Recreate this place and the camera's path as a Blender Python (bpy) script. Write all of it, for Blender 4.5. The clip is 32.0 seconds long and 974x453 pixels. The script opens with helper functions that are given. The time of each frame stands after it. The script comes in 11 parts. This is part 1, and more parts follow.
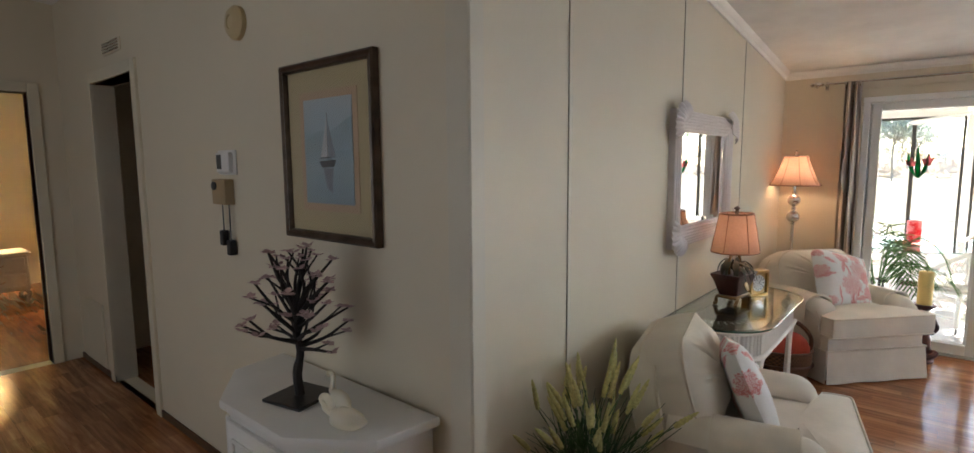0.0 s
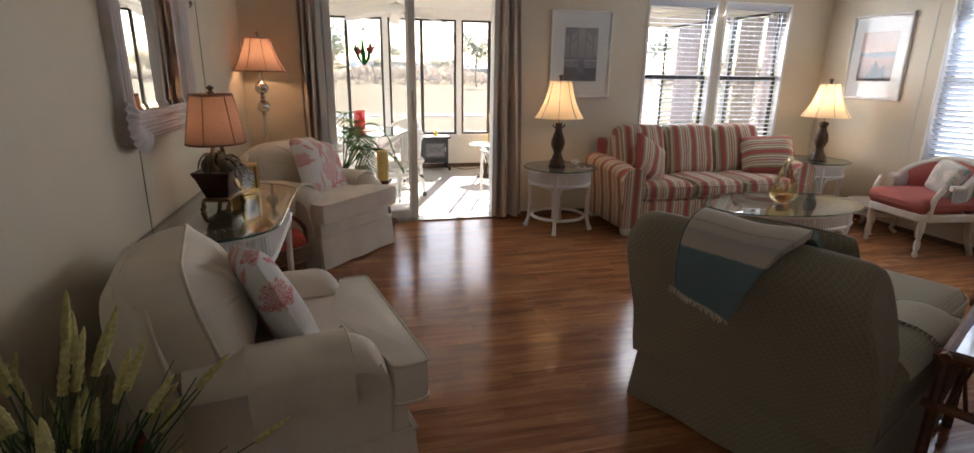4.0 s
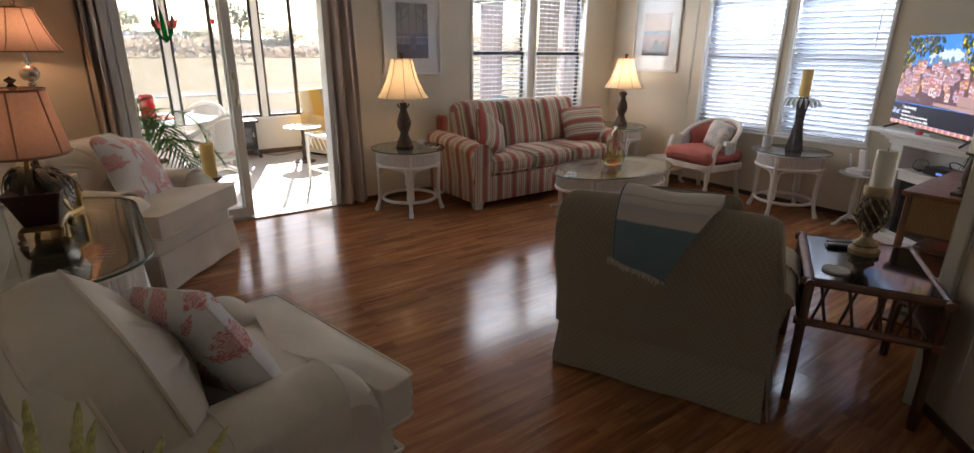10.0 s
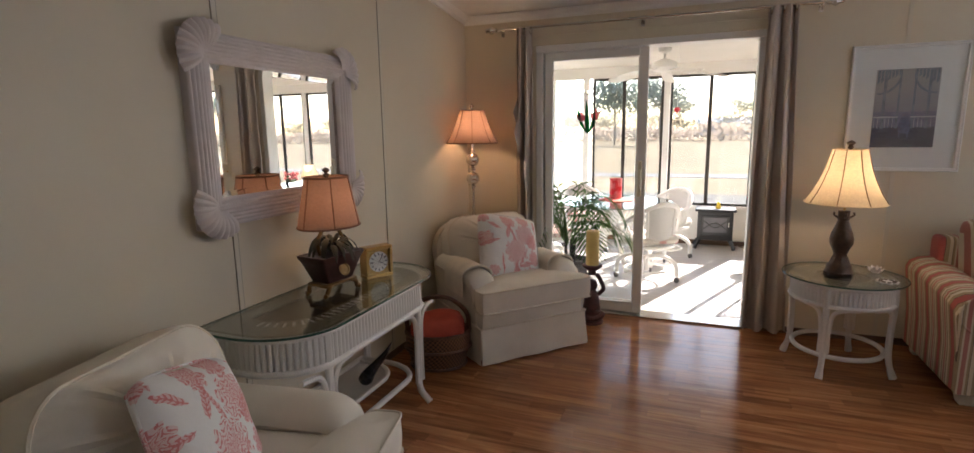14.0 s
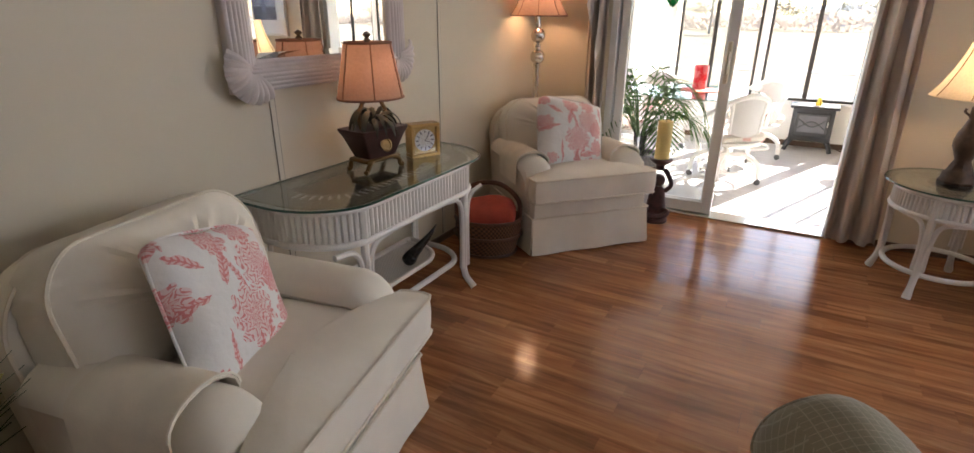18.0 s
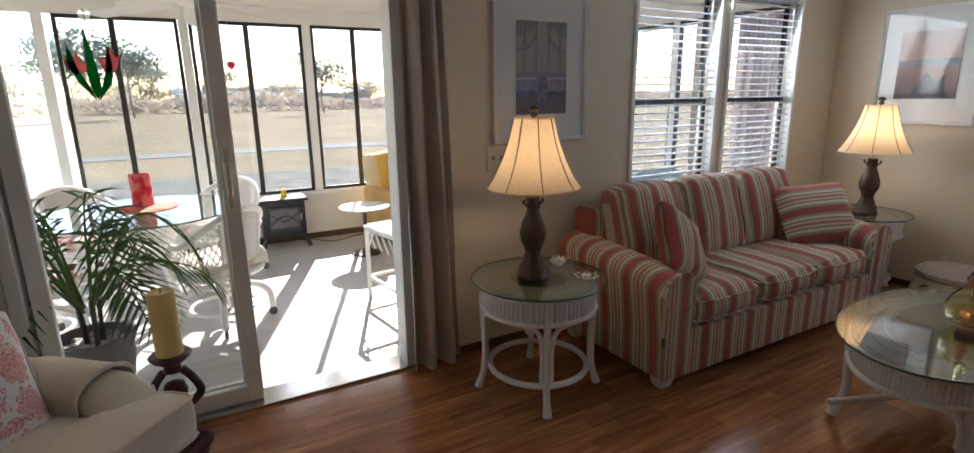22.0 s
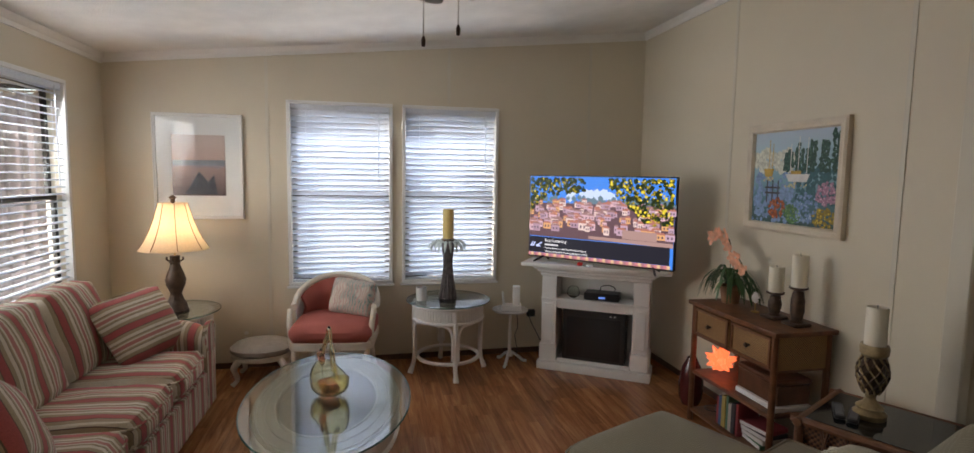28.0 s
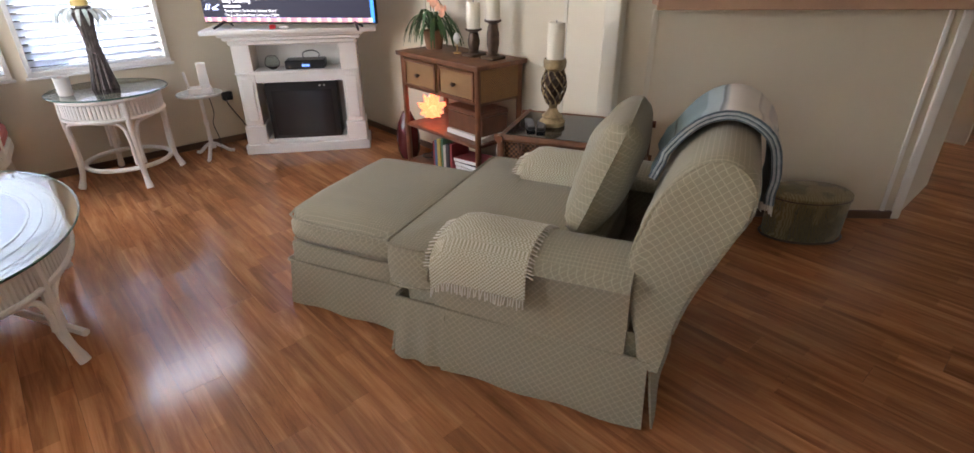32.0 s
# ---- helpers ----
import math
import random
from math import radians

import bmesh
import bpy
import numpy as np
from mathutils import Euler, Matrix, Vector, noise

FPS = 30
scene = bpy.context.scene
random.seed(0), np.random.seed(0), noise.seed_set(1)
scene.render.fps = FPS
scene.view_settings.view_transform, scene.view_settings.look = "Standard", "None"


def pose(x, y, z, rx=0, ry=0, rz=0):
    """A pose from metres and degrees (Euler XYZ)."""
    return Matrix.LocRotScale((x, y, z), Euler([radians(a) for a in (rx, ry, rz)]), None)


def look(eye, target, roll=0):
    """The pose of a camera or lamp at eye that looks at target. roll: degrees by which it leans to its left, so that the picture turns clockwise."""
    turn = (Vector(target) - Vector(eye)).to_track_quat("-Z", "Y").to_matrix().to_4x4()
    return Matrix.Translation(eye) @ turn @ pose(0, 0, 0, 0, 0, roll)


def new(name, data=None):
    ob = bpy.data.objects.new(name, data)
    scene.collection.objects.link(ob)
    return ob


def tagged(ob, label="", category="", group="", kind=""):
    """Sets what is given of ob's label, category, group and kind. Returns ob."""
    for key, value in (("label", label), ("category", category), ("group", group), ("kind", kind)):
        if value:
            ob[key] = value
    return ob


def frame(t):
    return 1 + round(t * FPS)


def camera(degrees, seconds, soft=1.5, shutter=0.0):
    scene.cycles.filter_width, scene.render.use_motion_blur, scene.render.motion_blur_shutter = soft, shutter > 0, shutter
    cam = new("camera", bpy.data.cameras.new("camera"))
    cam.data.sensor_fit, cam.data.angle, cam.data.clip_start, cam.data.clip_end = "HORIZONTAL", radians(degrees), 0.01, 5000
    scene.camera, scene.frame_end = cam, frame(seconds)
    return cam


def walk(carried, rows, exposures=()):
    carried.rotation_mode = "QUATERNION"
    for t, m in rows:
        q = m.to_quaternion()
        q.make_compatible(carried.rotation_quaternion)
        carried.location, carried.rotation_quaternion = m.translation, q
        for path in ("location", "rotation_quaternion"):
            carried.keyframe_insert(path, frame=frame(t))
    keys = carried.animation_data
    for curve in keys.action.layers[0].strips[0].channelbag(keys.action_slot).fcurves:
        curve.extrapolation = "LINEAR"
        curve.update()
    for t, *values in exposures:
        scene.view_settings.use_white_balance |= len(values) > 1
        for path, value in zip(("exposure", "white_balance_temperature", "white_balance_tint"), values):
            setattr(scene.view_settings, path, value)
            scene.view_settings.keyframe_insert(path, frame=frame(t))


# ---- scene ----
cam = camera(84.0, 32.0)
METRES, EYE, TILT, LEAN, TURN = 7.0, 1.54, 0.0, 0.0, 38.4
PATH = [
    (0, (0.184, 0.158, 1.513), (-1.092, 1.681, 1.285), -0.4),
    (0.5, (0.156, 0.204, 1.501), (-0.962, 1.845, 1.257), -0.2),
    (1, (0.138, 0.321, 1.498), (-0.79, 2.076, 1.249), 0.0),
    (1.5, (0.124, 0.427, 1.506), (-0.521, 2.302, 1.244), 0.3),
    (2, (0.088, 0.462, 1.493), (-0.277, 2.407, 1.206), 0.4),
    (2.5, (0.118, 0.464, 1.48), (-0.02, 2.428, 1.131), 0.5),
    (3, (0.106, 0.473, 1.433), (0.171, 2.426, 1.006), 0.6),
    (3.5, (-0.005, 0.5, 1.386), (0.271, 2.415, 0.88), 0.9),
    (4, (-0.075, 0.68, 1.334), (0.385, 2.548, 0.788), 0.8),
    (4.5, (-0.142, 0.826, 1.348), (0.504, 2.63, 0.776), 0.4),
    (6.5, (-0.53, 1.076, 1.458), (0.667, 2.575, 0.891), 0.0),
    (7, (-0.685, 1.095, 1.478), (0.61, 2.529, 0.961), 0.4),
    (7.5, (-0.738, 1.051, 1.484), (0.594, 2.465, 1.008), 0.9),
    (8, (-0.783, 1.031, 1.485), (0.562, 2.441, 1.037), 1.6),
    (8.5, (-0.781, 1.023, 1.488), (0.554, 2.441, 1.033), 1.7),
    (9, (-0.787, 1.038, 1.472), (0.526, 2.452, 0.948), 1.5),
    (9.5, (-0.707, 1.013, 1.413), (0.534, 2.464, 0.815), 0.9),
    (10, (-0.522, 0.969, 1.379), (0.604, 2.497, 0.749), 0.7),
    (10.5, (-0.314, 0.968, 1.362), (0.65, 2.604, 0.735), 0.4),
    (11, (-0.102, 1.117, 1.357), (0.677, 2.859, 0.76), 0.4),
    (11.5, (0.061, 1.2, 1.407), (0.63, 3.035, 0.85), 0.3),
    (12, (0.294, 1.208, 1.411), (0.638, 3.127, 0.966), -0.3),
    (12.5, (0.427, 1.33, 1.439), (0.533, 3.289, 1.049), -0.6),
    (13, (0.546, 1.452, 1.434), (0.368, 3.411, 1.076), -0.5),
    (13.5, (0.737, 1.467, 1.418), (0.262, 3.379, 1.078), -0.7),
    (14, (0.848, 1.486, 1.412), (0.125, 3.318, 1.064), -0.9),
    (14.5, (0.897, 1.589, 1.413), (-0.037, 3.314, 1.021), -0.8),
    (15, (0.935, 1.624, 1.369), (-0.14, 3.249, 0.921), -0.6),
    (15.5, (0.997, 1.634, 1.37), (-0.161, 3.171, 0.825), -0.4),
    (17.5, (0.96, 1.632, 1.299), (0.018, 3.188, 0.466), 0.3),
    (18, (0.871, 1.683, 1.327), (-0.043, 3.306, 0.599), 0.3),
    (18.5, (0.746, 1.8, 1.385), (-0.243, 3.455, 0.856), -0.3),
    (19, (0.618, 1.979, 1.465), (-0.456, 3.627, 1.101), -0.4),
    (19.5, (0.41, 2.118, 1.468), (-0.596, 3.823, 1.187), 0.0),
    (20, (0.264, 2.288, 1.451), (-0.48, 4.124, 1.175), -0.3),
    (20.5, (0.267, 2.535, 1.434), (-0.058, 4.483, 1.12), -0.4),
    (21, (0.297, 2.748, 1.417), (0.468, 4.708, 1.06), -0.8),
    (21.5, (0.247, 2.915, 1.406), (0.863, 4.775, 1.007), -1.0),
    (22, (0.297, 3.105, 1.377), (1.237, 4.805, 0.904), -0.8),
    (22.5, (0.356, 3.283, 1.374), (1.547, 4.798, 0.84), -1.0),
    (23, (0.349, 3.415, 1.375), (1.755, 4.724, 0.816), -0.7),
    (23.5, (0.285, 3.536, 1.391), (1.859, 4.642, 0.844), -0.5),
    (24, (0.31, 3.622, 1.404), (2.013, 4.538, 0.892), -0.1),
    (24.5, (0.385, 3.715, 1.429), (2.183, 4.458, 0.967), 0.4),
    (25, (0.408, 3.761, 1.459), (2.279, 4.339, 1.055), 0.6),
    (25.5, (0.4, 3.811, 1.489), (2.33, 4.207, 1.143), 0.8),
    (27.5, (0.382, 3.751, 1.506), (2.356, 3.498, 1.308), 0.8),
    (28, (0.389, 3.742, 1.49), (2.334, 3.318, 1.302), 0.9),
    (28.5, (0.405, 3.704, 1.493), (2.307, 3.117, 1.294), 0.7),
    (29, (0.414, 3.713, 1.48), (2.242, 2.931, 1.27), 0.5),
    (29.5, (0.414, 3.672, 1.48), (2.148, 2.706, 1.235), 0.2),
    (30, (0.422, 3.63, 1.468), (2.048, 2.507, 1.16), -0.0),
    (30.5, (0.432, 3.648, 1.43), (1.943, 2.407, 1.01), -0.6),
    (31, (0.467, 3.656, 1.375), (1.895, 2.384, 0.788), -0.4),
    (31.5, (0.483, 3.656, 1.315), (1.85, 2.411, 0.549), -0.4),
    (32, (0.482, 3.659, 1.268), (1.807, 2.466, 0.362), -0.4),
]
walk(cam, [(t, look(eye, target, roll)) for t, eye, target, roll in PATH], exposures=[(0.0, 4.60, 6070, 10), (1.0, 4.35, 6070, 10), (2.0, 3.97, 6130, 12), (3.0, 3.82, 6230, 15), (4.0, 3.72, 6430, 16), (7.0, 3.55, 6430, 16), (10.0, 3.60, 6430, 16), (12.0, 3.70, 6530, 17), (13.0, 3.65, 6530, 17), (15.0, 3.88, 6430, 16), (16.5, 4.10, 6430, 17), (17.5, 4.45, 6330, 16), (18.2, 4.25, 6330, 16), (19.0, 3.93, 6130, 13), (20.0, 3.60, 6130, 13), (21.0, 3.30, 6130, 13), (22.0, 3.20, 6130, 13), (23.0, 3.30, 6130, 13), (24.0, 3.40, 6330, 15), (25.0, 3.60, 6730, 17), (28.0, 3.26, 6840, 15), (30.0, 3.51, 6740, 15), (31.0, 4.01, 6640, 15), (32.0, 4.66, 6440, 18)])

# ---- world, sun, window light ----
world = bpy.data.worlds.new("sky")
scene.world = world
world.use_nodes = True
wn = world.node_tree.nodes
sky = wn.new("ShaderNodeTexSky")
sky.sky_type = "NISHITA"
sky.sun_disc = False
SUN_AZ = Vector((0.36, 0.93, 0)).normalized()
SUN_ELEV = radians(30)
sky.sun_elevation = SUN_ELEV
sky.sun_rotation = math.atan2(SUN_AZ.x, SUN_AZ.y)
sky.air_density, sky.dust_density, sky.ozone_density = 1.0, 0.7, 1.2
world.node_tree.links.new(sky.outputs[0], wn["Background"].inputs[0])
wn["Background"].inputs[1].default_value = 0.085

sun_data = bpy.data.lights.new("sun", "SUN")
sun_data.energy, sun_data.angle, sun_data.color = 2.0, radians(0.5), (1.0, 0.95, 0.86)
sun = new("sun", sun_data)
sun.matrix_world = look((SUN_AZ.x * 20, SUN_AZ.y * 20, 20 * math.tan(SUN_ELEV)), (0, 0, 0))


def window_light(name, m, w, h, watts, color=(0.93, 0.97, 1.0)):
    d = bpy.data.lights.new(name, "AREA")
    d.shape, d.size, d.size_y, d.energy, d.color = "RECTANGLE", w, h, watts, color
    ob = new(name, d)
    ob.matrix_world = m
    return ob


window_light("window_daylight_north", look((3.42, 5.68, 1.43), (3.42, 4.0, 1.0)), 1.5, 1.1, 4.0)
window_light("window_daylight_east", look((4.82, 3.53, 1.33), (3.0, 3.53, 0.9)), 1.5, 1.3, 2.9, (0.78, 0.88, 1.0))


def bulb(name, x, y, z, watts, color=(1.0, 0.62, 0.30), radius=0.035):
    d = bpy.data.lights.new(name, "POINT")
    d.energy, d.color, d.shadow_soft_size = watts, color, radius
    ob = new(name, d)
    ob.location = (x, y, z)
    return ob

# ---- building tools ----
def part(name, bm, material, parent=None, label="", smooth=True, m=None):
    me = bpy.data.meshes.new(name)
    if m is not None:
        bm.transform(m)
    bm.normal_update()
    bm.to_mesh(me)
    bm.free()
    if smooth:
        me.shade_smooth()
        me.set_sharp_from_angle(angle=radians(38))
    me.materials.append(material)
    ob = new(name, me)
    if parent is not None:
        ob.parent = parent
    if label:
        ob["label"] = label
    return ob


def thing(name, label, category, x=0, y=0, z=0, rz=0, group="", kind=""):
    ob = new(name)
    ob.empty_display_size = 0.1
    ob.matrix_world = pose(x, y, z, 0, 0, rz)
    return tagged(ob, label, category, group, kind)


def put(bm, x=0, y=0, z=0, rx=0, ry=0, rz=0):
    bm.transform(pose(x, y, z, rx, ry, rz))
    return bm


def join(*bms):
    out = bms[0]
    for b in bms[1:]:
        me = bpy.data.meshes.new("tmp")
        b.to_mesh(me)
        b.free()
        out.from_mesh(me)
        bpy.data.meshes.remove(me)
    return out


def box(x0, x1, y0, y1, z0, z1, bevel=0.0, seg=1):
    bm = bmesh.new()
    bmesh.ops.create_cube(bm, size=1, matrix=Matrix.Translation(((x0 + x1) / 2, (y0 + y1) / 2, (z0 + z1) / 2)) @ Matrix.Diagonal((abs(x1 - x0), abs(y1 - y0), abs(z1 - z0), 1)))
    if bevel > 0:
        bmesh.ops.bevel(bm, geom=bm.edges[:], offset=bevel, segments=seg, profile=0.6, affect="EDGES")
    return bm


def lathe(profile, n=24, sx=1.0, sy=1.0):
    """A turned body from (radius, height) pairs, bottom to top."""
    bm = bmesh.new()
    rings = []
    for r, z in profile:
        if r < 1e-5:
            rings.append([bm.verts.new((0, 0, z))])
        else:
            rings.append([bm.verts.new((r * sx * math.cos(2 * math.pi * i / n), r * sy * math.sin(2 * math.pi * i / n), z)) for i in range(n)])
    for a, b in zip(rings, rings[1:]):
        for i in range(n):
            j = (i + 1) % n
            if len(a) == 1 and len(b) > 1:
                bm.faces.new((a[0], b[j], b[i]))
            elif len(b) == 1 and len(a) > 1:
                bm.faces.new((a[i], a[j], b[0]))
            elif len(a) > 1:
                bm.faces.new((a[i], a[j], b[j], b[i]))
    for ring, flip in ((rings[0], True), (rings[-1], False)):
        if len(ring) > 1:
            bm.faces.new(ring[::-1] if flip else ring)
    return bm


def tube(points, r, n=8, closed=False, cap=True):
    """A rod through points; r is one radius or one for each point."""
    bm = bmesh.new()
    pts = [Vector(p) for p in points]
    k = len(pts)
    rs = r if isinstance(r, (list, tuple)) else [r] * k
    rings = []
    up = Vector((0, 0, 1))
    last = None
    for i, p in enumerate(pts):
        if closed:
            d = pts[(i + 1) % k] - pts[i - 1]
        else:
            d = pts[min(i + 1, k - 1)] - pts[max(i - 1, 0)]
        d.normalize()
        if last is None:
            u = d.cross(up) if abs(d.z) < 0.95 else d.cross(Vector((1, 0, 0)))
        else:
            u = last - d * last.dot(d)
        u.normalize()
        last = u
        v = d.cross(u)
        rings.append([bm.verts.new(p + rs[i] * (math.cos(2 * math.pi * j / n) * u + math.sin(2 * math.pi * j / n) * v)) for j in range(n)])
    loops = list(zip(rings, rings[1:])) + ([(rings[-1], rings[0])] if closed else [])
    for a, b in loops:
        for j in range(n):
            q = (j + 1) % n
            bm.faces.new((a[j], a[q], b[q], b[j]))
    if cap and not closed:
        bm.faces.new(rings[0][::-1])
        bm.faces.new(rings[-1])
    bmesh.ops.recalc_face_normals(bm, faces=bm.faces[:])
    return bm


def spline(points, steps=6):
    """Points of a smooth curve through the given ones."""
    pts = [Vector(p) for p in points]
    ext = [2 * pts[0] - pts[1]] + pts + [2 * pts[-1] - pts[-2]]
    out = []
    for i in range(1, len(ext) - 2):
        p0, p1, p2, p3 = ext[i - 1:i + 3]
        for s in range(steps):
            t = s / steps
            out.append(0.5 * (2 * p1 + (p2 - p0) * t + (2 * p0 - 5 * p1 + 4 * p2 - p3) * t * t + (3 * p1 - p0 - 3 * p2 + p3) * t ** 3))
    out.append(pts[-1])
    return out


def rod(a, b, r, n=8, r2=None):
    return tube([a, b], [r, r if r2 is None else r2], n)


def ring(radius, z, r, n=32, sx=1.0, sy=1.0, m=8):
    return tube([(radius * sx * math.cos(2 * math.pi * i / n), radius * sy * math.sin(2 * math.pi * i / n), z) for i in range(n)], r, m, closed=True)


def extrude(outline, z0, z1, bevel=0.0, seg=1):
    """A slab with the outline [(x, y), ...] from z0 to z1."""
    bm = bmesh.new()
    lo = [bm.verts.new((x, y, z0)) for x, y in outline]
    hi = [bm.verts.new((x, y, z1)) for x, y in outline]
    n = len(lo)
    bm.faces.new(lo[::-1])
    top = bm.faces.new(hi)
    for i in range(n):
        bm.faces.new((lo[i], lo[(i + 1) % n], hi[(i + 1) % n], hi[i]))
    bmesh.ops.recalc_face_normals(bm, faces=bm.faces[:])
    if bevel > 0:
        es = [e for e in bm.edges if abs(e.verts[0].co.z - e.verts[1].co.z) < 1e-6]
        bmesh.ops.bevel(bm, geom=es, offset=bevel, segments=seg, profile=0.6, affect="EDGES")
    return bm


def cushion(w, d, h, round_=0.35, puff=0.18, nx=12, ny=12, seed=0, wrinkle=0.0, sides=4):
    """A stuffed slab, w by d by h about its middle, with full rounded edges and a crowned face."""
    bm = bmesh.new()
    r = min(h * 0.5, min(w, d) * round_)

    def pt(u, v, s):
        # u, v in -1..1, s the face: +1 top, -1 bottom
        ex, ey = abs(u), abs(v)
        x, y = u * w / 2, v * d / 2
        corner = 1 - 0.10 * (ex * ey) ** 4
        x, y = x * corner, y * corner
        edge = max(ex, ey)
        fall = (1 - ((edge - 0.72) / 0.28) ** 2) ** 0.5 if edge > 0.72 else 1.0
        z = s * h / 2 * (0.28 + 0.72 * fall) * (1 + puff * (1 - u * u) * (1 - v * v))
        if wrinkle:
            z += s * wrinkle * noise.noise(Vector((x * 7 + seed, y * 7, s * 3 + seed))) * fall
        return (x, y, z)

    def warp(i, n):
        t = -1 + 2 * i / n
        return math.copysign(abs(t) ** 0.75, t)

    faces = {}
    for s in (1, -1):
        g = [[bm.verts.new(pt(warp(i, nx), warp(j, ny), s)) for j in range(ny + 1)] for i in range(nx + 1)]
        faces[s] = g
        for i in range(nx):
            for j in range(ny):
                q = (g[i][j], g[i + 1][j], g[i + 1][j + 1], g[i][j + 1])
                bm.faces.new(q if s > 0 else q[::-1])
    a, b = faces[1], faces[-1]
    rim = [(i, 0) for i in range(nx)] + [(nx, j) for j in range(ny)] + [(i, ny) for i in range(nx, 0, -1)] + [(0, j) for j in range(ny, 0, -1)]
    for k in range(len(rim)):
        (i, j), (p, q) = rim[k], rim[(k + 1) % len(rim)]
        bm.faces.new((b[i][j], b[p][q], a[p][q], a[i][j]))
    return bm


def rim_line(w, d, z, r, n=10, corner=0.9):
    """The welt round a cushion's edge."""
    pts = []
    for k in range(4 * n):
        side, t = divmod(k, n)
        t = -1 + 2 * t / n
        u, v = [(t, -1), (1, t), (-t, 1), (-1, -t)][side]
        c = 1 - 0.10 * (abs(u) * abs(v)) ** 4
        pts.append((u * w / 2 * c, v * d / 2 * c, z))
    return tube(pts, r, 6, closed=True)


def text_mesh(words, size, material, parent, m, name="lettering", align="LEFT", extrude_=0.0005):
    cu = bpy.data.curves.new(name, "FONT")
    cu.body, cu.size, cu.align_x, cu.extrude = words, size, align, extrude_
    ob = bpy.data.objects.new("tmp_text", cu)
    scene.collection.objects.link(ob)
    dg = bpy.context.evaluated_depsgraph_get()
    me = bpy.data.meshes.new_from_object(ob.evaluated_get(dg))
    bpy.data.objects.remove(ob)
    bm = bmesh.new()
    bm.from_mesh(me)
    return part(name, bm, material, parent, smooth=False, m=m)


# ---- materials ----
def material(name, base, rough=0.6, metal=0.0, var=0.12, scale=8.0, bump=0.1, bump_scale=60.0, coat=0.0, spec=0.5, stretch=(1, 1, 1), object_random=0.0, stain=0.0):
    """A procedural surface: base colour with broad and fine variation, and fine relief."""
    m = bpy.data.materials.new(name)
    m.use_nodes = True
    nt = m.node_tree
    b = nt.nodes["Principled BSDF"]
    b.inputs["Roughness"].default_value = rough
    b.inputs["Metallic"].default_value = metal
    b.inputs["Coat Weight"].default_value = coat
    b.inputs["Specular IOR Level"].default_value = spec
    tc = nt.nodes.new("ShaderNodeTexCoord")
    mp = nt.nodes.new("ShaderNodeMapping")
    mp.inputs["Scale"].default_value = stretch
    nt.links.new(tc.outputs["Object"], mp.inputs[0])
    big = nt.nodes.new("ShaderNodeTexNoise")
    big.inputs["Scale"].default_value = scale
    big.inputs["Detail"].default_value = 6
    nt.links.new(mp.outputs[0], big.inputs["Vector"])
    hsv = nt.nodes.new("ShaderNodeHueSaturation")
    hsv.inputs["Color"].default_value = (*base, 1)
    mr = nt.nodes.new("ShaderNodeMapRange")
    mr.inputs[1].default_value, mr.inputs[2].default_value = 0.3, 0.7
    mr.inputs[3].default_value, mr.inputs[4].default_value = 1 - var, 1 + var
    nt.links.new(big.outputs[0], mr.inputs[0])
    val = mr.outputs[0]
    if object_random:
        oi = nt.nodes.new("ShaderNodeObjectInfo")
        r2 = nt.nodes.new("ShaderNodeMapRange")
        r2.inputs[3].default_value, r2.inputs[4].default_value = 1 - object_random, 1 + object_random
        nt.links.new(oi.outputs["Random"], r2.inputs[0])
        mul = nt.nodes.new("ShaderNodeMath")
        mul.operation = "MULTIPLY"
        nt.links.new(val, mul.inputs[0])
        nt.links.new(r2.outputs[0], mul.inputs[1])
        val = mul.outputs[0]
    nt.links.new(val, hsv.inputs["Value"])
    nt.links.new(hsv.outputs[0], b.inputs["Base Color"])
    fine = nt.nodes.new("ShaderNodeTexNoise")
    fine.inputs["Scale"].default_value = bump_scale
    fine.inputs["Detail"].default_value = 4
    nt.links.new(mp.outputs[0], fine.inputs["Vector"])
    r3 = nt.nodes.new("ShaderNodeMapRange")
    r3.inputs[3].default_value, r3.inputs[4].default_value = max(0.02, rough - 0.08), min(1, rough + 0.08)
    nt.links.new(fine.outputs[0], r3.inputs[0])
    nt.links.new(r3.outputs[0], b.inputs["Roughness"])
    if bump:
        bp = nt.nodes.new("ShaderNodeBump")
        bp.inputs["Strength"].default_value = bump
        bp.inputs["Distance"].default_value = 0.004
        nt.links.new(fine.outputs[0], bp.inputs["Height"])
        nt.links.new(bp.outputs[0], b.inputs["Normal"])
    return m


def math_node(n, l, op, a, b=None):
    m = n.new("ShaderNodeMath")
    m.operation = op
    for k, v in enumerate((a, b)):
        if v is None:
            continue
        if isinstance(v, (int, float)):
            m.inputs[k].default_value = v
        else:
            l.new(v, m.inputs[k])
    return m.outputs[0]


def nodes_of(m):
    return m.node_tree.nodes, m.node_tree.links, m.node_tree.nodes["Principled BSDF"]


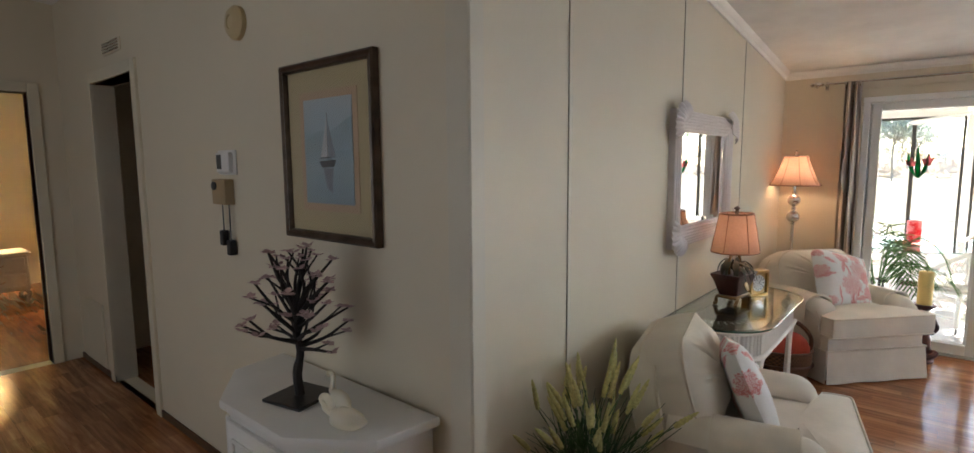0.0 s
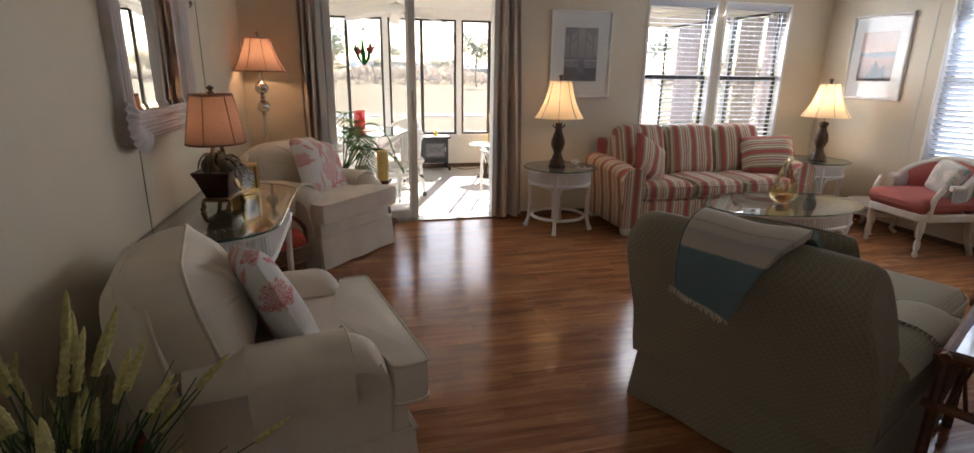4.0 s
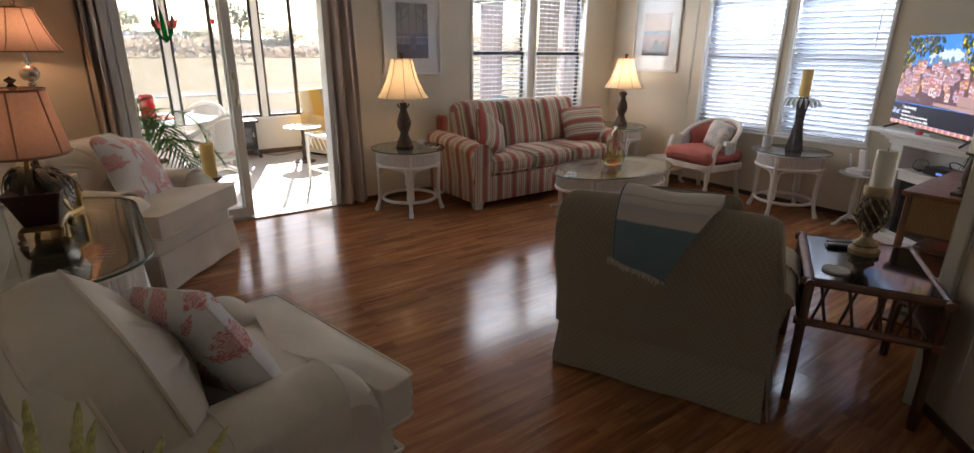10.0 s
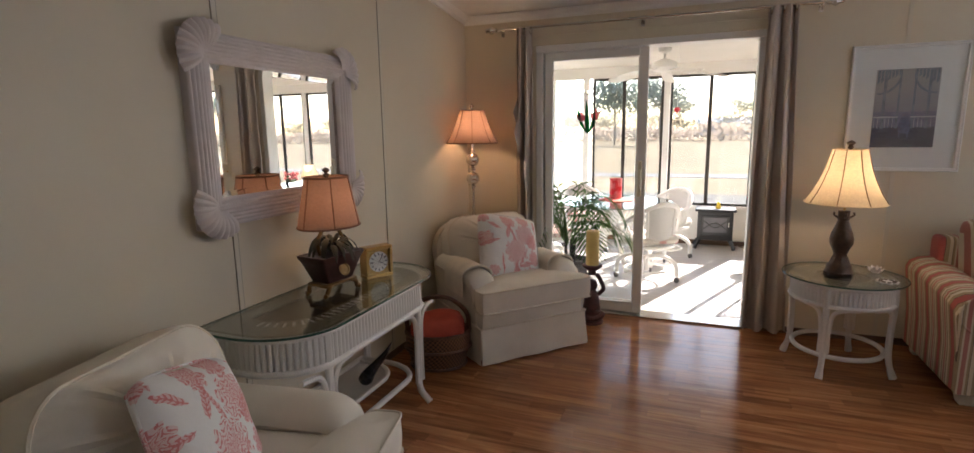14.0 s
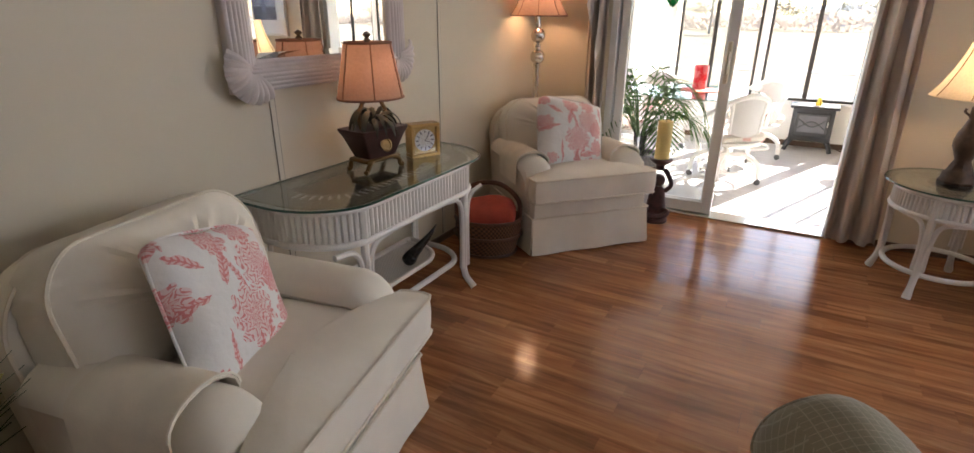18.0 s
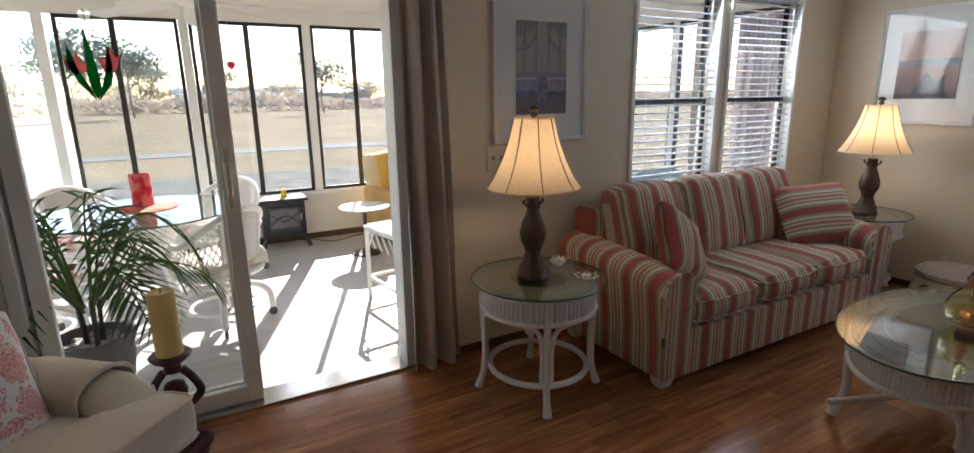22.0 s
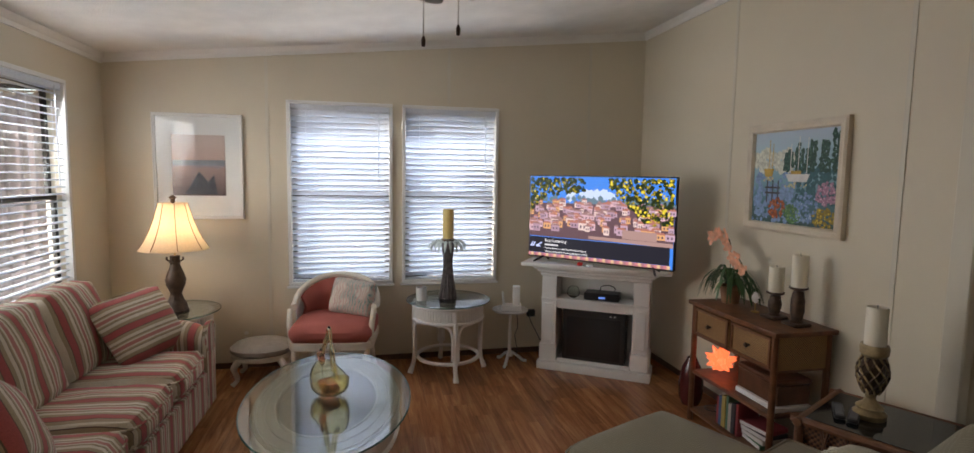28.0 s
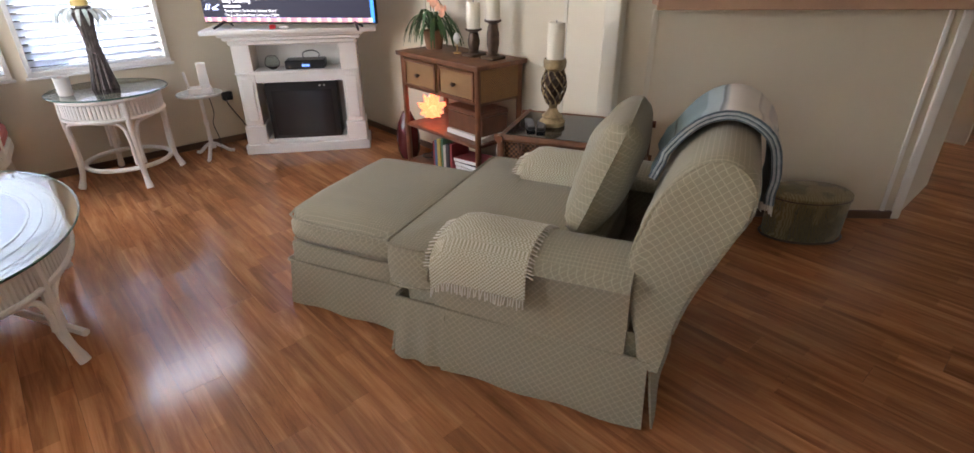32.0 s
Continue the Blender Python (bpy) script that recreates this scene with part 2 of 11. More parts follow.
def glass_pane(name, tint=(0.985, 0.995, 0.99), gloss=0.03):
    m = bpy.data.materials.new(name)
    m.use_nodes = True
    nt = m.node_tree
    nt.nodes.remove(nt.nodes["Principled BSDF"])
    out = nt.nodes["Material Output"]
    tr = nt.nodes.new("ShaderNodeBsdfTransparent")
    tr.inputs[0].default_value = (*tint, 1)
    gl = nt.nodes.new("ShaderNodeBsdfGlossy")
    gl.inputs["Roughness"].default_value = 0.02
    lw = nt.nodes.new("ShaderNodeLayerWeight")
    lw.inputs[0].default_value = 0.5
    pw = nt.nodes.new("ShaderNodeMath")
    pw.operation = "POWER"
    pw.inputs[1].default_value = 5.0
    nt.links.new(lw.outputs["Facing"], pw.inputs[0])
    fr = nt.nodes.new("ShaderNodeMapRange")
    fr.inputs[3].default_value, fr.inputs[4].default_value = gloss, 1.0
    nt.links.new(pw.outputs[0], fr.inputs[0])
    mix = nt.nodes.new("ShaderNodeMixShader")
    nt.links.new(fr.outputs[0], mix.inputs[0])
    nt.links.new(tr.outputs[0], mix.inputs[1])
    nt.links.new(gl.outputs[0], mix.inputs[2])
    nt.links.new(mix.outputs[0], out.inputs[0])
    return m


def shade_cloth(name, color, trans=0.75):
    """Lamp-shade cloth that lets the bulb's light through."""
    m = bpy.data.materials.new(name)
    m.use_nodes = True
    nt = m.node_tree
    nt.nodes.remove(nt.nodes["Principled BSDF"])
    out = nt.nodes["Material Output"]
    df = nt.nodes.new("ShaderNodeBsdfDiffuse")
    tl = nt.nodes.new("ShaderNodeBsdfTranslucent")
    wv = nt.nodes.new("ShaderNodeTexNoise")
    wv.inputs["Scale"].default_value = 90
    hs = nt.nodes.new("ShaderNodeHueSaturation")
    hs.inputs["Color"].default_value = (*color, 1)
    mr = nt.nodes.new("ShaderNodeMapRange")
    mr.inputs[3].default_value, mr.inputs[4].default_value = 0.85, 1.15
    tc = nt.nodes.new("ShaderNodeTexCoord")
    nt.links.new(tc.outputs["Object"], wv.inputs["Vector"])
    nt.links.new(wv.outputs[0], mr.inputs[0])
    nt.links.new(mr.outputs[0], hs.inputs["Value"])
    nt.links.new(hs.outputs[0], df.inputs[0])
    nt.links.new(hs.outputs[0], tl.inputs[0])
    mix = nt.nodes.new("ShaderNodeMixShader")
    mix.inputs[0].default_value = trans
    nt.links.new(df.outputs[0], mix.inputs[1])
    nt.links.new(tl.outputs[0], mix.inputs[2])
    nt.links.new(mix.outputs[0], out.inputs[0])
    return m


def glow(name, color, strength, base=None):
    m = bpy.data.materials.new(name)
    m.use_nodes = True
    b = m.node_tree.nodes["Principled BSDF"]
    b.inputs["Base Color"].default_value = (*(base or color), 1)
    b.inputs["Roughness"].default_value = 0.3
    b.inputs["Specular IOR Level"].default_value = 0.12 if base else 0.5
    b.inputs["Emission Color"].default_value = (*color, 1)
    b.inputs["Emission Strength"].default_value = strength
    return m


def mirror_mat(name):
    m = bpy.data.materials.new(name)
    m.use_nodes = True
    b = m.node_tree.nodes["Principled BSDF"]
    b.inputs["Base Color"].default_value = (0.9, 0.91, 0.9, 1)
    b.inputs["Metallic"].default_value = 1
    b.inputs["Roughness"].default_value = 0.01
    return m


def plank_mat(name, dark, mid, light, rough=0.25):
    """Wood laminate: long grain along x, each plank its own tone."""
    m = bpy.data.materials.new(name)
    m.use_nodes = True
    n, l, b = nodes_of(m)
    tc = n.new("ShaderNodeTexCoord")
    oi = n.new("ShaderNodeObjectInfo")
    comb = n.new("ShaderNodeCombineXYZ")
    mu = n.new("ShaderNodeMath")
    mu.operation = "MULTIPLY"
    mu.inputs[1].default_value = 37.0
    l.new(oi.outputs["Random"], mu.inputs[0])
    l.new(mu.outputs[0], comb.inputs[0])
    l.new(mu.outputs[0], comb.inputs[2])
    add = n.new("ShaderNodeVectorMath")
    l.new(tc.outputs["Object"], add.inputs[0])
    l.new(comb.outputs[0], add.inputs[1])
    mp = n.new("ShaderNodeMapping")
    mp.inputs["Scale"].default_value = (1.3, 17, 1)
    l.new(add.outputs[0], mp.inputs[0])
    g = n.new("ShaderNodeTexNoise")
    g.inputs["Scale"].default_value = 1.6
    g.inputs["Detail"].default_value = 8
    g.inputs["Roughness"].default_value = 0.65
    g.inputs["Distortion"].default_value = 0.6
    l.new(mp.outputs[0], g.inputs["Vector"])
    cr = n.new("ShaderNodeValToRGB")
    e = cr.color_ramp.elements
    e[0].position, e[0].color = 0.30, (*dark, 1)
    e[1].position, e[1].color = 0.72, (*light, 1)
    k = cr.color_ramp.elements.new(0.5)
    k.color = (*mid, 1)
    l.new(g.outputs[0], cr.inputs[0])
    hs = n.new("ShaderNodeHueSaturation")
    mr = n.new("ShaderNodeMapRange")
    mr.inputs[3].default_value, mr.inputs[4].default_value = 0.80, 1.22
    sep = n.new("ShaderNodeSeparateXYZ")
    l.new(tc.outputs["Object"], sep.inputs[0])
    strip = math_node(n, l, "FLOOR", math_node(n, l, "DIVIDE", sep.outputs[1], 0.0643))
    shift = math_node(n, l, "ADD", sep.outputs[0], math_node(n, l, "MULTIPLY", strip, 0.23))
    block = math_node(n, l, "FLOOR", math_node(n, l, "DIVIDE", shift, 0.41))
    cell = n.new("ShaderNodeCombineXYZ")
    l.new(strip, cell.inputs[0])
    l.new(block, cell.inputs[1])
    l.new(mu.outputs[0], cell.inputs[2])
    wn_ = n.new("ShaderNodeTexWhiteNoise")
    l.new(cell.outputs[0], wn_.inputs["Vector"])
    l.new(wn_.outputs["Value"], mr.inputs[0])
    seam = math_node(n, l, "FRACT", math_node(n, l, "DIVIDE", sep.outputs[1], 0.0643))
    dark_ = math_node(n, l, "MULTIPLY", math_node(n, l, "LESS_THAN", seam, 0.022), -0.14)
    l.new(math_node(n, l, "ADD", mr.outputs[0], dark_), hs.inputs["Value"])
    l.new(cr.outputs[0], hs.inputs["Color"])
    l.new(hs.outputs[0], b.inputs["Base Color"])
    r = n.new("ShaderNodeMapRange")
    r.inputs[3].default_value, r.inputs[4].default_value = rough - 0.06, rough + 0.1
    l.new(g.outputs[0], r.inputs[0])
    l.new(r.outputs[0], b.inputs["Roughness"])
    b.inputs["Specular IOR Level"].default_value = 0.42
    bp = n.new("ShaderNodeBump")
    bp.inputs["Strength"].default_value = 0.08
    bp.inputs["Distance"].default_value = 0.002
    l.new(g.outputs[0], bp.inputs["Height"])
    l.new(bp.outputs[0], b.inputs["Normal"])
    return m


WALL = material("painted_panel_wall", (0.68, 0.61, 0.475), 0.55, var=0.03, scale=1.5, bump=0.06, bump_scale=120)
WALL_TRIM = material("painted_batten", (0.66, 0.61, 0.50), 0.5, var=0.04, scale=3, bump=0.05)
CEILING = material("popcorn_ceiling", (0.80, 0.78, 0.74), 0.95, var=0.06, scale=5, bump=1.0, bump_scale=85)
WHITE_TRIM = material("white_trim", (0.80, 0.78, 0.73), 0.45, var=0.04, scale=3, bump=0.04)
CREAM_TRIM = material("cream_trim", (0.68, 0.62, 0.48), 0.5, var=0.04, scale=3, bump=0.04)
WHITE_FRAME = material("white_metal_frame", (0.82, 0.82, 0.80), 0.4, var=0.03, scale=3, bump=0.03)
DARK_FRAME = material("dark_bronze_metal", (0.028, 0.024, 0.02), 0.45, var=0.15, scale=6, bump=0.03)
FLOOR_WOOD = plank_mat("laminate_plank", (0.19, 0.075, 0.029), (0.35, 0.146, 0.060), (0.52, 0.25, 0.110), 0.13)
FLOOR_BASE = material("floor_joint", (0.03, 0.012, 0.006), 0.6)
BASEBOARD = material("wood_baseboard", (0.10, 0.055, 0.03), 0.45, var=0.2, scale=6)
PORCH_FLOOR = material("porch_floor_sheet", (0.44, 0.42, 0.40), 0.4, var=0.10, scale=4, bump=0.05, stretch=(1, 6, 1))
PANE = glass_pane("window_glass")
# grey tint added only to dim the overbright outdoors behind these panes
PORCH_PANE = glass_pane("view_dimming_porch_glass", (0.60, 0.605, 0.60))
# white slats given a faint blue, the daylight's cast mixed into their colour
BLIND = shade_cloth("blue_cast_blind_slat", (0.78, 0.82, 0.88), 0.22)
CURTAIN = material("taupe_curtain", (0.50, 0.435, 0.385), 0.75, var=0.06, scale=5, bump=0.15, bump_scale=300)
WICKER_WHITE = material("white_painted_rattan", (0.80, 0.78, 0.74), 0.45, var=0.05, scale=12, bump=0.12, bump_scale=40)
LAWN = material("dry_lawn", (0.40, 0.305, 0.185), 0.95, var=0.22, scale=0.35, bump=0.3, bump_scale=30, spec=0.15)

# ---- structure ----
XW, XE, YN, YS, YH = -0.92, 4.70, 5.56, 1.45, 1.30
T = 0.12


def ceil_z(y):
    return 2.28 + (YN - y) * 0.102


def wall_cells(along, const, thick, spans, holes, top, z0=0.0):
    """One wall: along 'x' or 'y', its face at const, its body towards thick; holes (a0, a1, z0, z1)."""
    bm = bmesh.new()
    cuts = sorted({spans[0], spans[1], *[h[0] for h in holes], *[h[1] for h in holes]})
    for a, b in zip(cuts, cuts[1:]):
        mid = (a + b) / 2
        zs = [(z0, None)]
        for h in sorted((h for h in holes if h[0] <= mid <= h[1]), key=lambda h: h[2]):
            lo = zs.pop()
            if h[2] > lo[0] + 1e-4:
                zs.append((lo[0], h[2]))
            zs.append((h[3], None))
        for lo, hi in zs:
            corners = []
            for s in (a, b):
                for w in (const, const + thick):
                    x, y = (s, w) if along == "x" else (w, s)
                    corners.append((x, y, lo, top(x, y) if hi is None else hi))
            v = [[bm.verts.new((c[0], c[1], c[2])), bm.verts.new((c[0], c[1], c[3]))] for c in corners]
            for q in ((0, 1, 3, 2),):
                bm.faces.new([v[i][0] for i in q])
                bm.faces.new([v[i][1] for i in q[::-1]])
            for i, j in ((0, 1), (1, 3), (3, 2), (2, 0)):
                bm.faces.new((v[i][0], v[j][0], v[j][1], v[i][1]))
    bmesh.ops.recalc_face_normals(bm, faces=bm.faces[:])
    return bm


def structure(name, bm, mat, label, category, smooth=False):
    return tagged(part(name, bm, mat, smooth=smooth), label, category, kind="structure")


roof = lambda x, y: ceil_z(y) + 0.03
DOOR = (-0.34, 1.22, 0.0, 2.03)
WN1, WN2 = (2.65, 3.37, 0.63, 2.01), (3.47, 4.20, 0.63, 2.01)
WE1, WE2 = (3.58, 4.33, 0.64, 2.01), (2.735, 3.475, 0.64, 2.01)
wall_north = structure("wall_north", wall_cells("x", YN, T, (XW - T, XE + T), [DOOR, WN1, WN2], roof, -0.1), WALL, "cream painted panel wall with a sliding door and windows", "wall")
KW = (-0.55, 0.55, 1.02, 1.95)
wall_east = structure("wall_east", wall_cells("y", XE, T, (-2.6, YN), [WE1, WE2, KW], roof, -0.1), WALL, "cream painted panel wall with two blind-covered windows", "wall")
wall_west = structure("wall_west", wall_cells("y", XW, -T, (YH + T, YN), [], roof, -0.1), WALL, "cream painted panel wall behind the mirror", "wall")
HALL_DOOR = (-4.20, -3.42, 0.0, 2.06)
wall_hall = structure("wall_hall", wall_cells("x", YH, T, (-5.0, XW), [HALL_DOOR], roof, -0.1), WALL, "cream painted hallway wall with a framed sailboat print", "wall")
BED_DOOR = (0.30, 1.10, 0.0, 2.06)
wall_hall_end = structure("wall_hall_end", wall_cells("y", -5.0, -T, (-2.6, YH + T), [BED_DOOR], roof, -0.1), WALL, "cream painted wall at the hallway's end", "wall")
wall_south = structure("wall_south", wall_cells("x", YS, -T, (2.05, XE), [], roof, -0.1), WALL, "cream painted panel wall behind the television", "wall")
wall_behind = structure("wall_behind", wall_cells("x", -2.6, -T, (-5.0, XE + T), [(3.44, 4.32, 0.70, 1.98)], roof, -0.1), WALL, "plain cream wall behind the hallway", "wall")

# the slanting wall with the serving opening: from (2.05, 1.45) to (0.945, 0.345)
BAR_M = Matrix.Translation((2.05, 1.45, 0)) @ Matrix.Rotation(radians(225), 4, "Z")
BAR_L = 1.563
bar_top = lambda x, y: 2.80
wall_bar = structure("wall_bar", wall_cells("x", 0.0, T, (0.0, BAR_L), [(0.27, BAR_L, 1.05, 1.56)], bar_top, -0.1), WALL, "cream half-height wall with a serving opening", "wall")
wall_bar.matrix_world = BAR_M
wall_bar_return = structure("wall_bar_return", box(0.945, 0.945 + T, -0.33, 0.345, -0.1, 1.05), WALL, "cream end wall of the kitchen bar", "wall")

# ceiling: one slope, and the flat over the far side
bm = bmesh.new()
for x0, x1, y0, y1 in ((-5.1, XE + T, -2.7, YN + T),):
    a = [bm.verts.new((x, y, ceil_z(y))) for x, y in ((x0, y0), (x1, y0), (x1, y1), (x0, y1))]
    c = [bm.verts.new((x, y, ceil_z(y) + 0.15)) for x, y in ((x0, y0), (x1, y0), (x1, y1), (x0, y1))]
    bm.faces.new(a[::-1])
    bm.faces.new(c)
    for i in range(4):
        bm.faces.new((a[i], a[(i + 1) % 4], c[(i + 1) % 4], c[i]))
ceiling = structure("ceiling", bm, CEILING, "white sloping popcorn-textured ceiling", "ceiling")
sub_floor = structure("floor", box(-5.0, XE, -2.6, YN, -0.12, -0.006), FLOOR_BASE, "glossy brown wood laminate plank floor", "floor")

# bedroom and bathroom shells beyond the hall
structure("wall_bedroom", join(box(-9.0, -8.9, -2.6, 4.0, -0.1, 2.6), box(-8.9, -5.12, 3.9, 4.0, -0.1, 2.6), box(-8.9, -5.12, -2.7, -2.6, -0.1, 2.6)), WALL, "cream bedroom wall", "wall")
structure("ceiling_bedroom", box(-9.0, -5.12, -2.7, 4.0, 2.5, 2.6), CEILING, "white bedroom ceiling", "ceiling")
structure("floor_bedroom", box(-9.0, -5.0, -2.7, 4.0, -0.12, -0.004), FLOOR_WOOD, "brown wood laminate bedroom floor", "floor")
structure("wall_bathroom", join(box(-4.9, -2.4, 2.9, 3.0, -0.1, 2.4), box(-4.98, -4.9, YH + T, 3.0, -0.1, 2.4), box(-2.5, -2.4, YH + T, 2.9, -0.1, 2.4), box(-4.98, -2.4, YH + T, 3.0, 2.4, 2.5)), WALL, "dim cream bathroom wall", "wall")
structure("floor_bathroom", box(-4.98, -2.4, YH, 3.0, -0.12, -0.005), FLOOR_WOOD, "brown laminate bathroom floor", "floor")

# porch shell; its end wall stands in line with the side of the house
PZ = -0.06
PY = 8.80
PE = XE + T - 0.1
structure("floor_porch", box(-4.0, PE + 0.1, YN + 0.02, PY + 0.1, PZ - 0.1, PZ), PORCH_FLOOR, "pale grey sheet floor of the sunlit porch", "floor")
knee = structure("wall_porch", join(box(-4.0, PE + 0.1, PY, PY + 0.1, PZ, 0.42), box(-4.0, -3.9, YN + T, PY, PZ, 0.42), box(PE, PE + 0.1, YN + T, PY, PZ, 0.42)), WHITE_TRIM, "low white knee wall under the porch windows", "wall")
structure("ceiling_porch", box(-4.1, PE + 0.2, YN + T, PY + 0.5, 2.2, 2.3), WHITE_TRIM, "white porch ceiling", "ceiling")
structure("header_porch", join(box(-4.0, PE + 0.1, PY, PY + 0.1, 2.06, 2.2), box(-4.0, -3.9, YN + T, PY, 2.06, 2.2), box(PE, PE + 0.1, YN + T, PY, 2.06, 2.2)), WHITE_TRIM, "white header over the porch windows", "trim")
ground = structure("ground", box(-600, 600, PY + 0.12, 900, -0.5, -0.35), LAWN, "pale dry golf-course lawn under sun", "ground")

# ---- fabrics and furniture surfaces ----
def loft(loops, cap=True, closed_ring=True):
    """A skin over section loops of equal count."""
    bm = bmesh.new()
    rings = [[bm.verts.new(p) for p in lp] for lp in loops]
    n = len(rings[0])
    for a, b in zip(rings, rings[1:]):
        for i in range(n if closed_ring else n - 1):
            j = (i + 1) % n
            bm.faces.new((a[i], a[j], b[j], b[i]))
    if cap and closed_ring:
        bm.faces.new(rings[0][::-1])
        bm.faces.new(rings[-1])
    bmesh.ops.recalc_face_normals(bm, faces=bm.faces[:])
    return bm


def sheet(rows, thick):
    """A cloth over rows of points, with thickness."""
    bm = loft(rows, cap=False, closed_ring=False)
    bmesh.ops.solidify(bm, geom=bm.faces[:], thickness=thick)
    bmesh.ops.recalc_face_normals(bm, faces=bm.faces[:])
    return bm


def rrect(w, h, r, n=5, cx=0.0, cy=0.0):
    pts = []
    for k, (sx, sy) in enumerate(((1, -1), (1, 1), (-1, 1), (-1, -1))):
        for i in range(n + 1):
            a = math.pi / 2 * (k - 1 + i / n)
            pts.append((cx + sx * (w / 2 - r) + r * math.cos(a), cy + sy * (h / 2 - r) + r * math.sin(a)))
    return pts


def coords(n, l, normal_split=False):
    tc = n.new("ShaderNodeTexCoord")
    sp = n.new("ShaderNodeSeparateXYZ")
    l.new(tc.outputs["Object"], sp.inputs[0])
    return tc, sp


def weave_bump(n, l, b, tc, scale=450, strength=0.25):
    w = n.new("ShaderNodeTexNoise")
    w.inputs["Scale"].default_value = scale
    w.inputs["Detail"].default_value = 2
    l.new(tc.outputs["Object"], w.inputs["Vector"])
    w2 = n.new("ShaderNodeTexNoise")
    w2.inputs["Scale"].default_value = 9
    w2.inputs["Detail"].default_value = 4
    l.new(tc.outputs["Object"], w2.inputs["Vector"])
    hh = math_node(n, l, "ADD", math_node(n, l, "MULTIPLY", w.outputs[0], 0.12), w2.outputs[0])
    bp = n.new("ShaderNodeBump")
    bp.inputs["Strength"].default_value = strength
    bp.inputs["Distance"].default_value = 0.012
    l.new(hh, bp.inputs["Height"])
    l.new(bp.outputs[0], b.inputs["Normal"])
    b.inputs["Roughness"].default_value = 0.9
    b.inputs["Specular IOR Level"].default_value = 0.2
    b.inputs["Sheen Weight"].default_value = 0.15


def stripe_mat(name, axis, period=0.165, phase=0.0):
    m = bpy.data.materials.new(name)
    m.use_nodes = True
    n, l, b = nodes_of(m)
    tc, sp = coords(n, l)
    nz = n.new("ShaderNodeTexNoise")
    nz.inputs["Scale"].default_value = 6
    l.new(tc.outputs["Object"], nz.inputs["Vector"])
    u = math_node(n, l, "ADD", sp.outputs[axis], math_node(n, l, "MULTIPLY", nz.outputs[0], 0.008))
    u = math_node(n, l, "FRACT", math_node(n, l, "ADD", math_node(n, l, "DIVIDE", u, period), 40.0 + phase))
    cr = n.new("ShaderNodeValToRGB")
    cr.color_ramp.interpolation = "CONSTANT"
    red, cream, tan, brown, pink = (0.42, 0.105, 0.095), (0.66, 0.59, 0.46), (0.38, 0.30, 0.19), (0.14, 0.10, 0.07), (0.46, 0.20, 0.17)
    bands = [(0, red), (0.10, brown), (0.12, tan), (0.23, cream), (0.33, brown), (0.345, tan), (0.40, cream), (0.45, pink), (0.56, cream), (0.61, tan), (0.665, brown), (0.68, cream), (0.78, tan), (0.88, brown), (0.90, red)]
    e = cr.color_ramp.elements
    e[0].position, e[0].color = 0, (*bands[0][1], 1)
    e[1].position, e[1].color = bands[-1][0], (*bands[-1][1], 1)
    for p, c in bands[1:-1]:
        k = e.new(p)
        k.color = (*c, 1)
    l.new(u, cr.inputs[0])
    fine = n.new("ShaderNodeTexNoise")
    fine.inputs["Scale"].default_value = 220
    l.new(tc.outputs["Object"], fine.inputs["Vector"])
    hs = n.new("ShaderNodeHueSaturation")
    mr = n.new("ShaderNodeMapRange")
    mr.inputs[3].default_value, mr.inputs[4].default_value = 0.72, 1.28
    l.new(fine.outputs[0], mr.inputs[0])
    l.new(mr.outputs[0], hs.inputs["Value"])
    l.new(cr.outputs[0], hs.inputs["Color"])
    l.new(hs.outputs[0], b.inputs["Base Color"])
    weave_bump(n, l, b, tc)
    return m


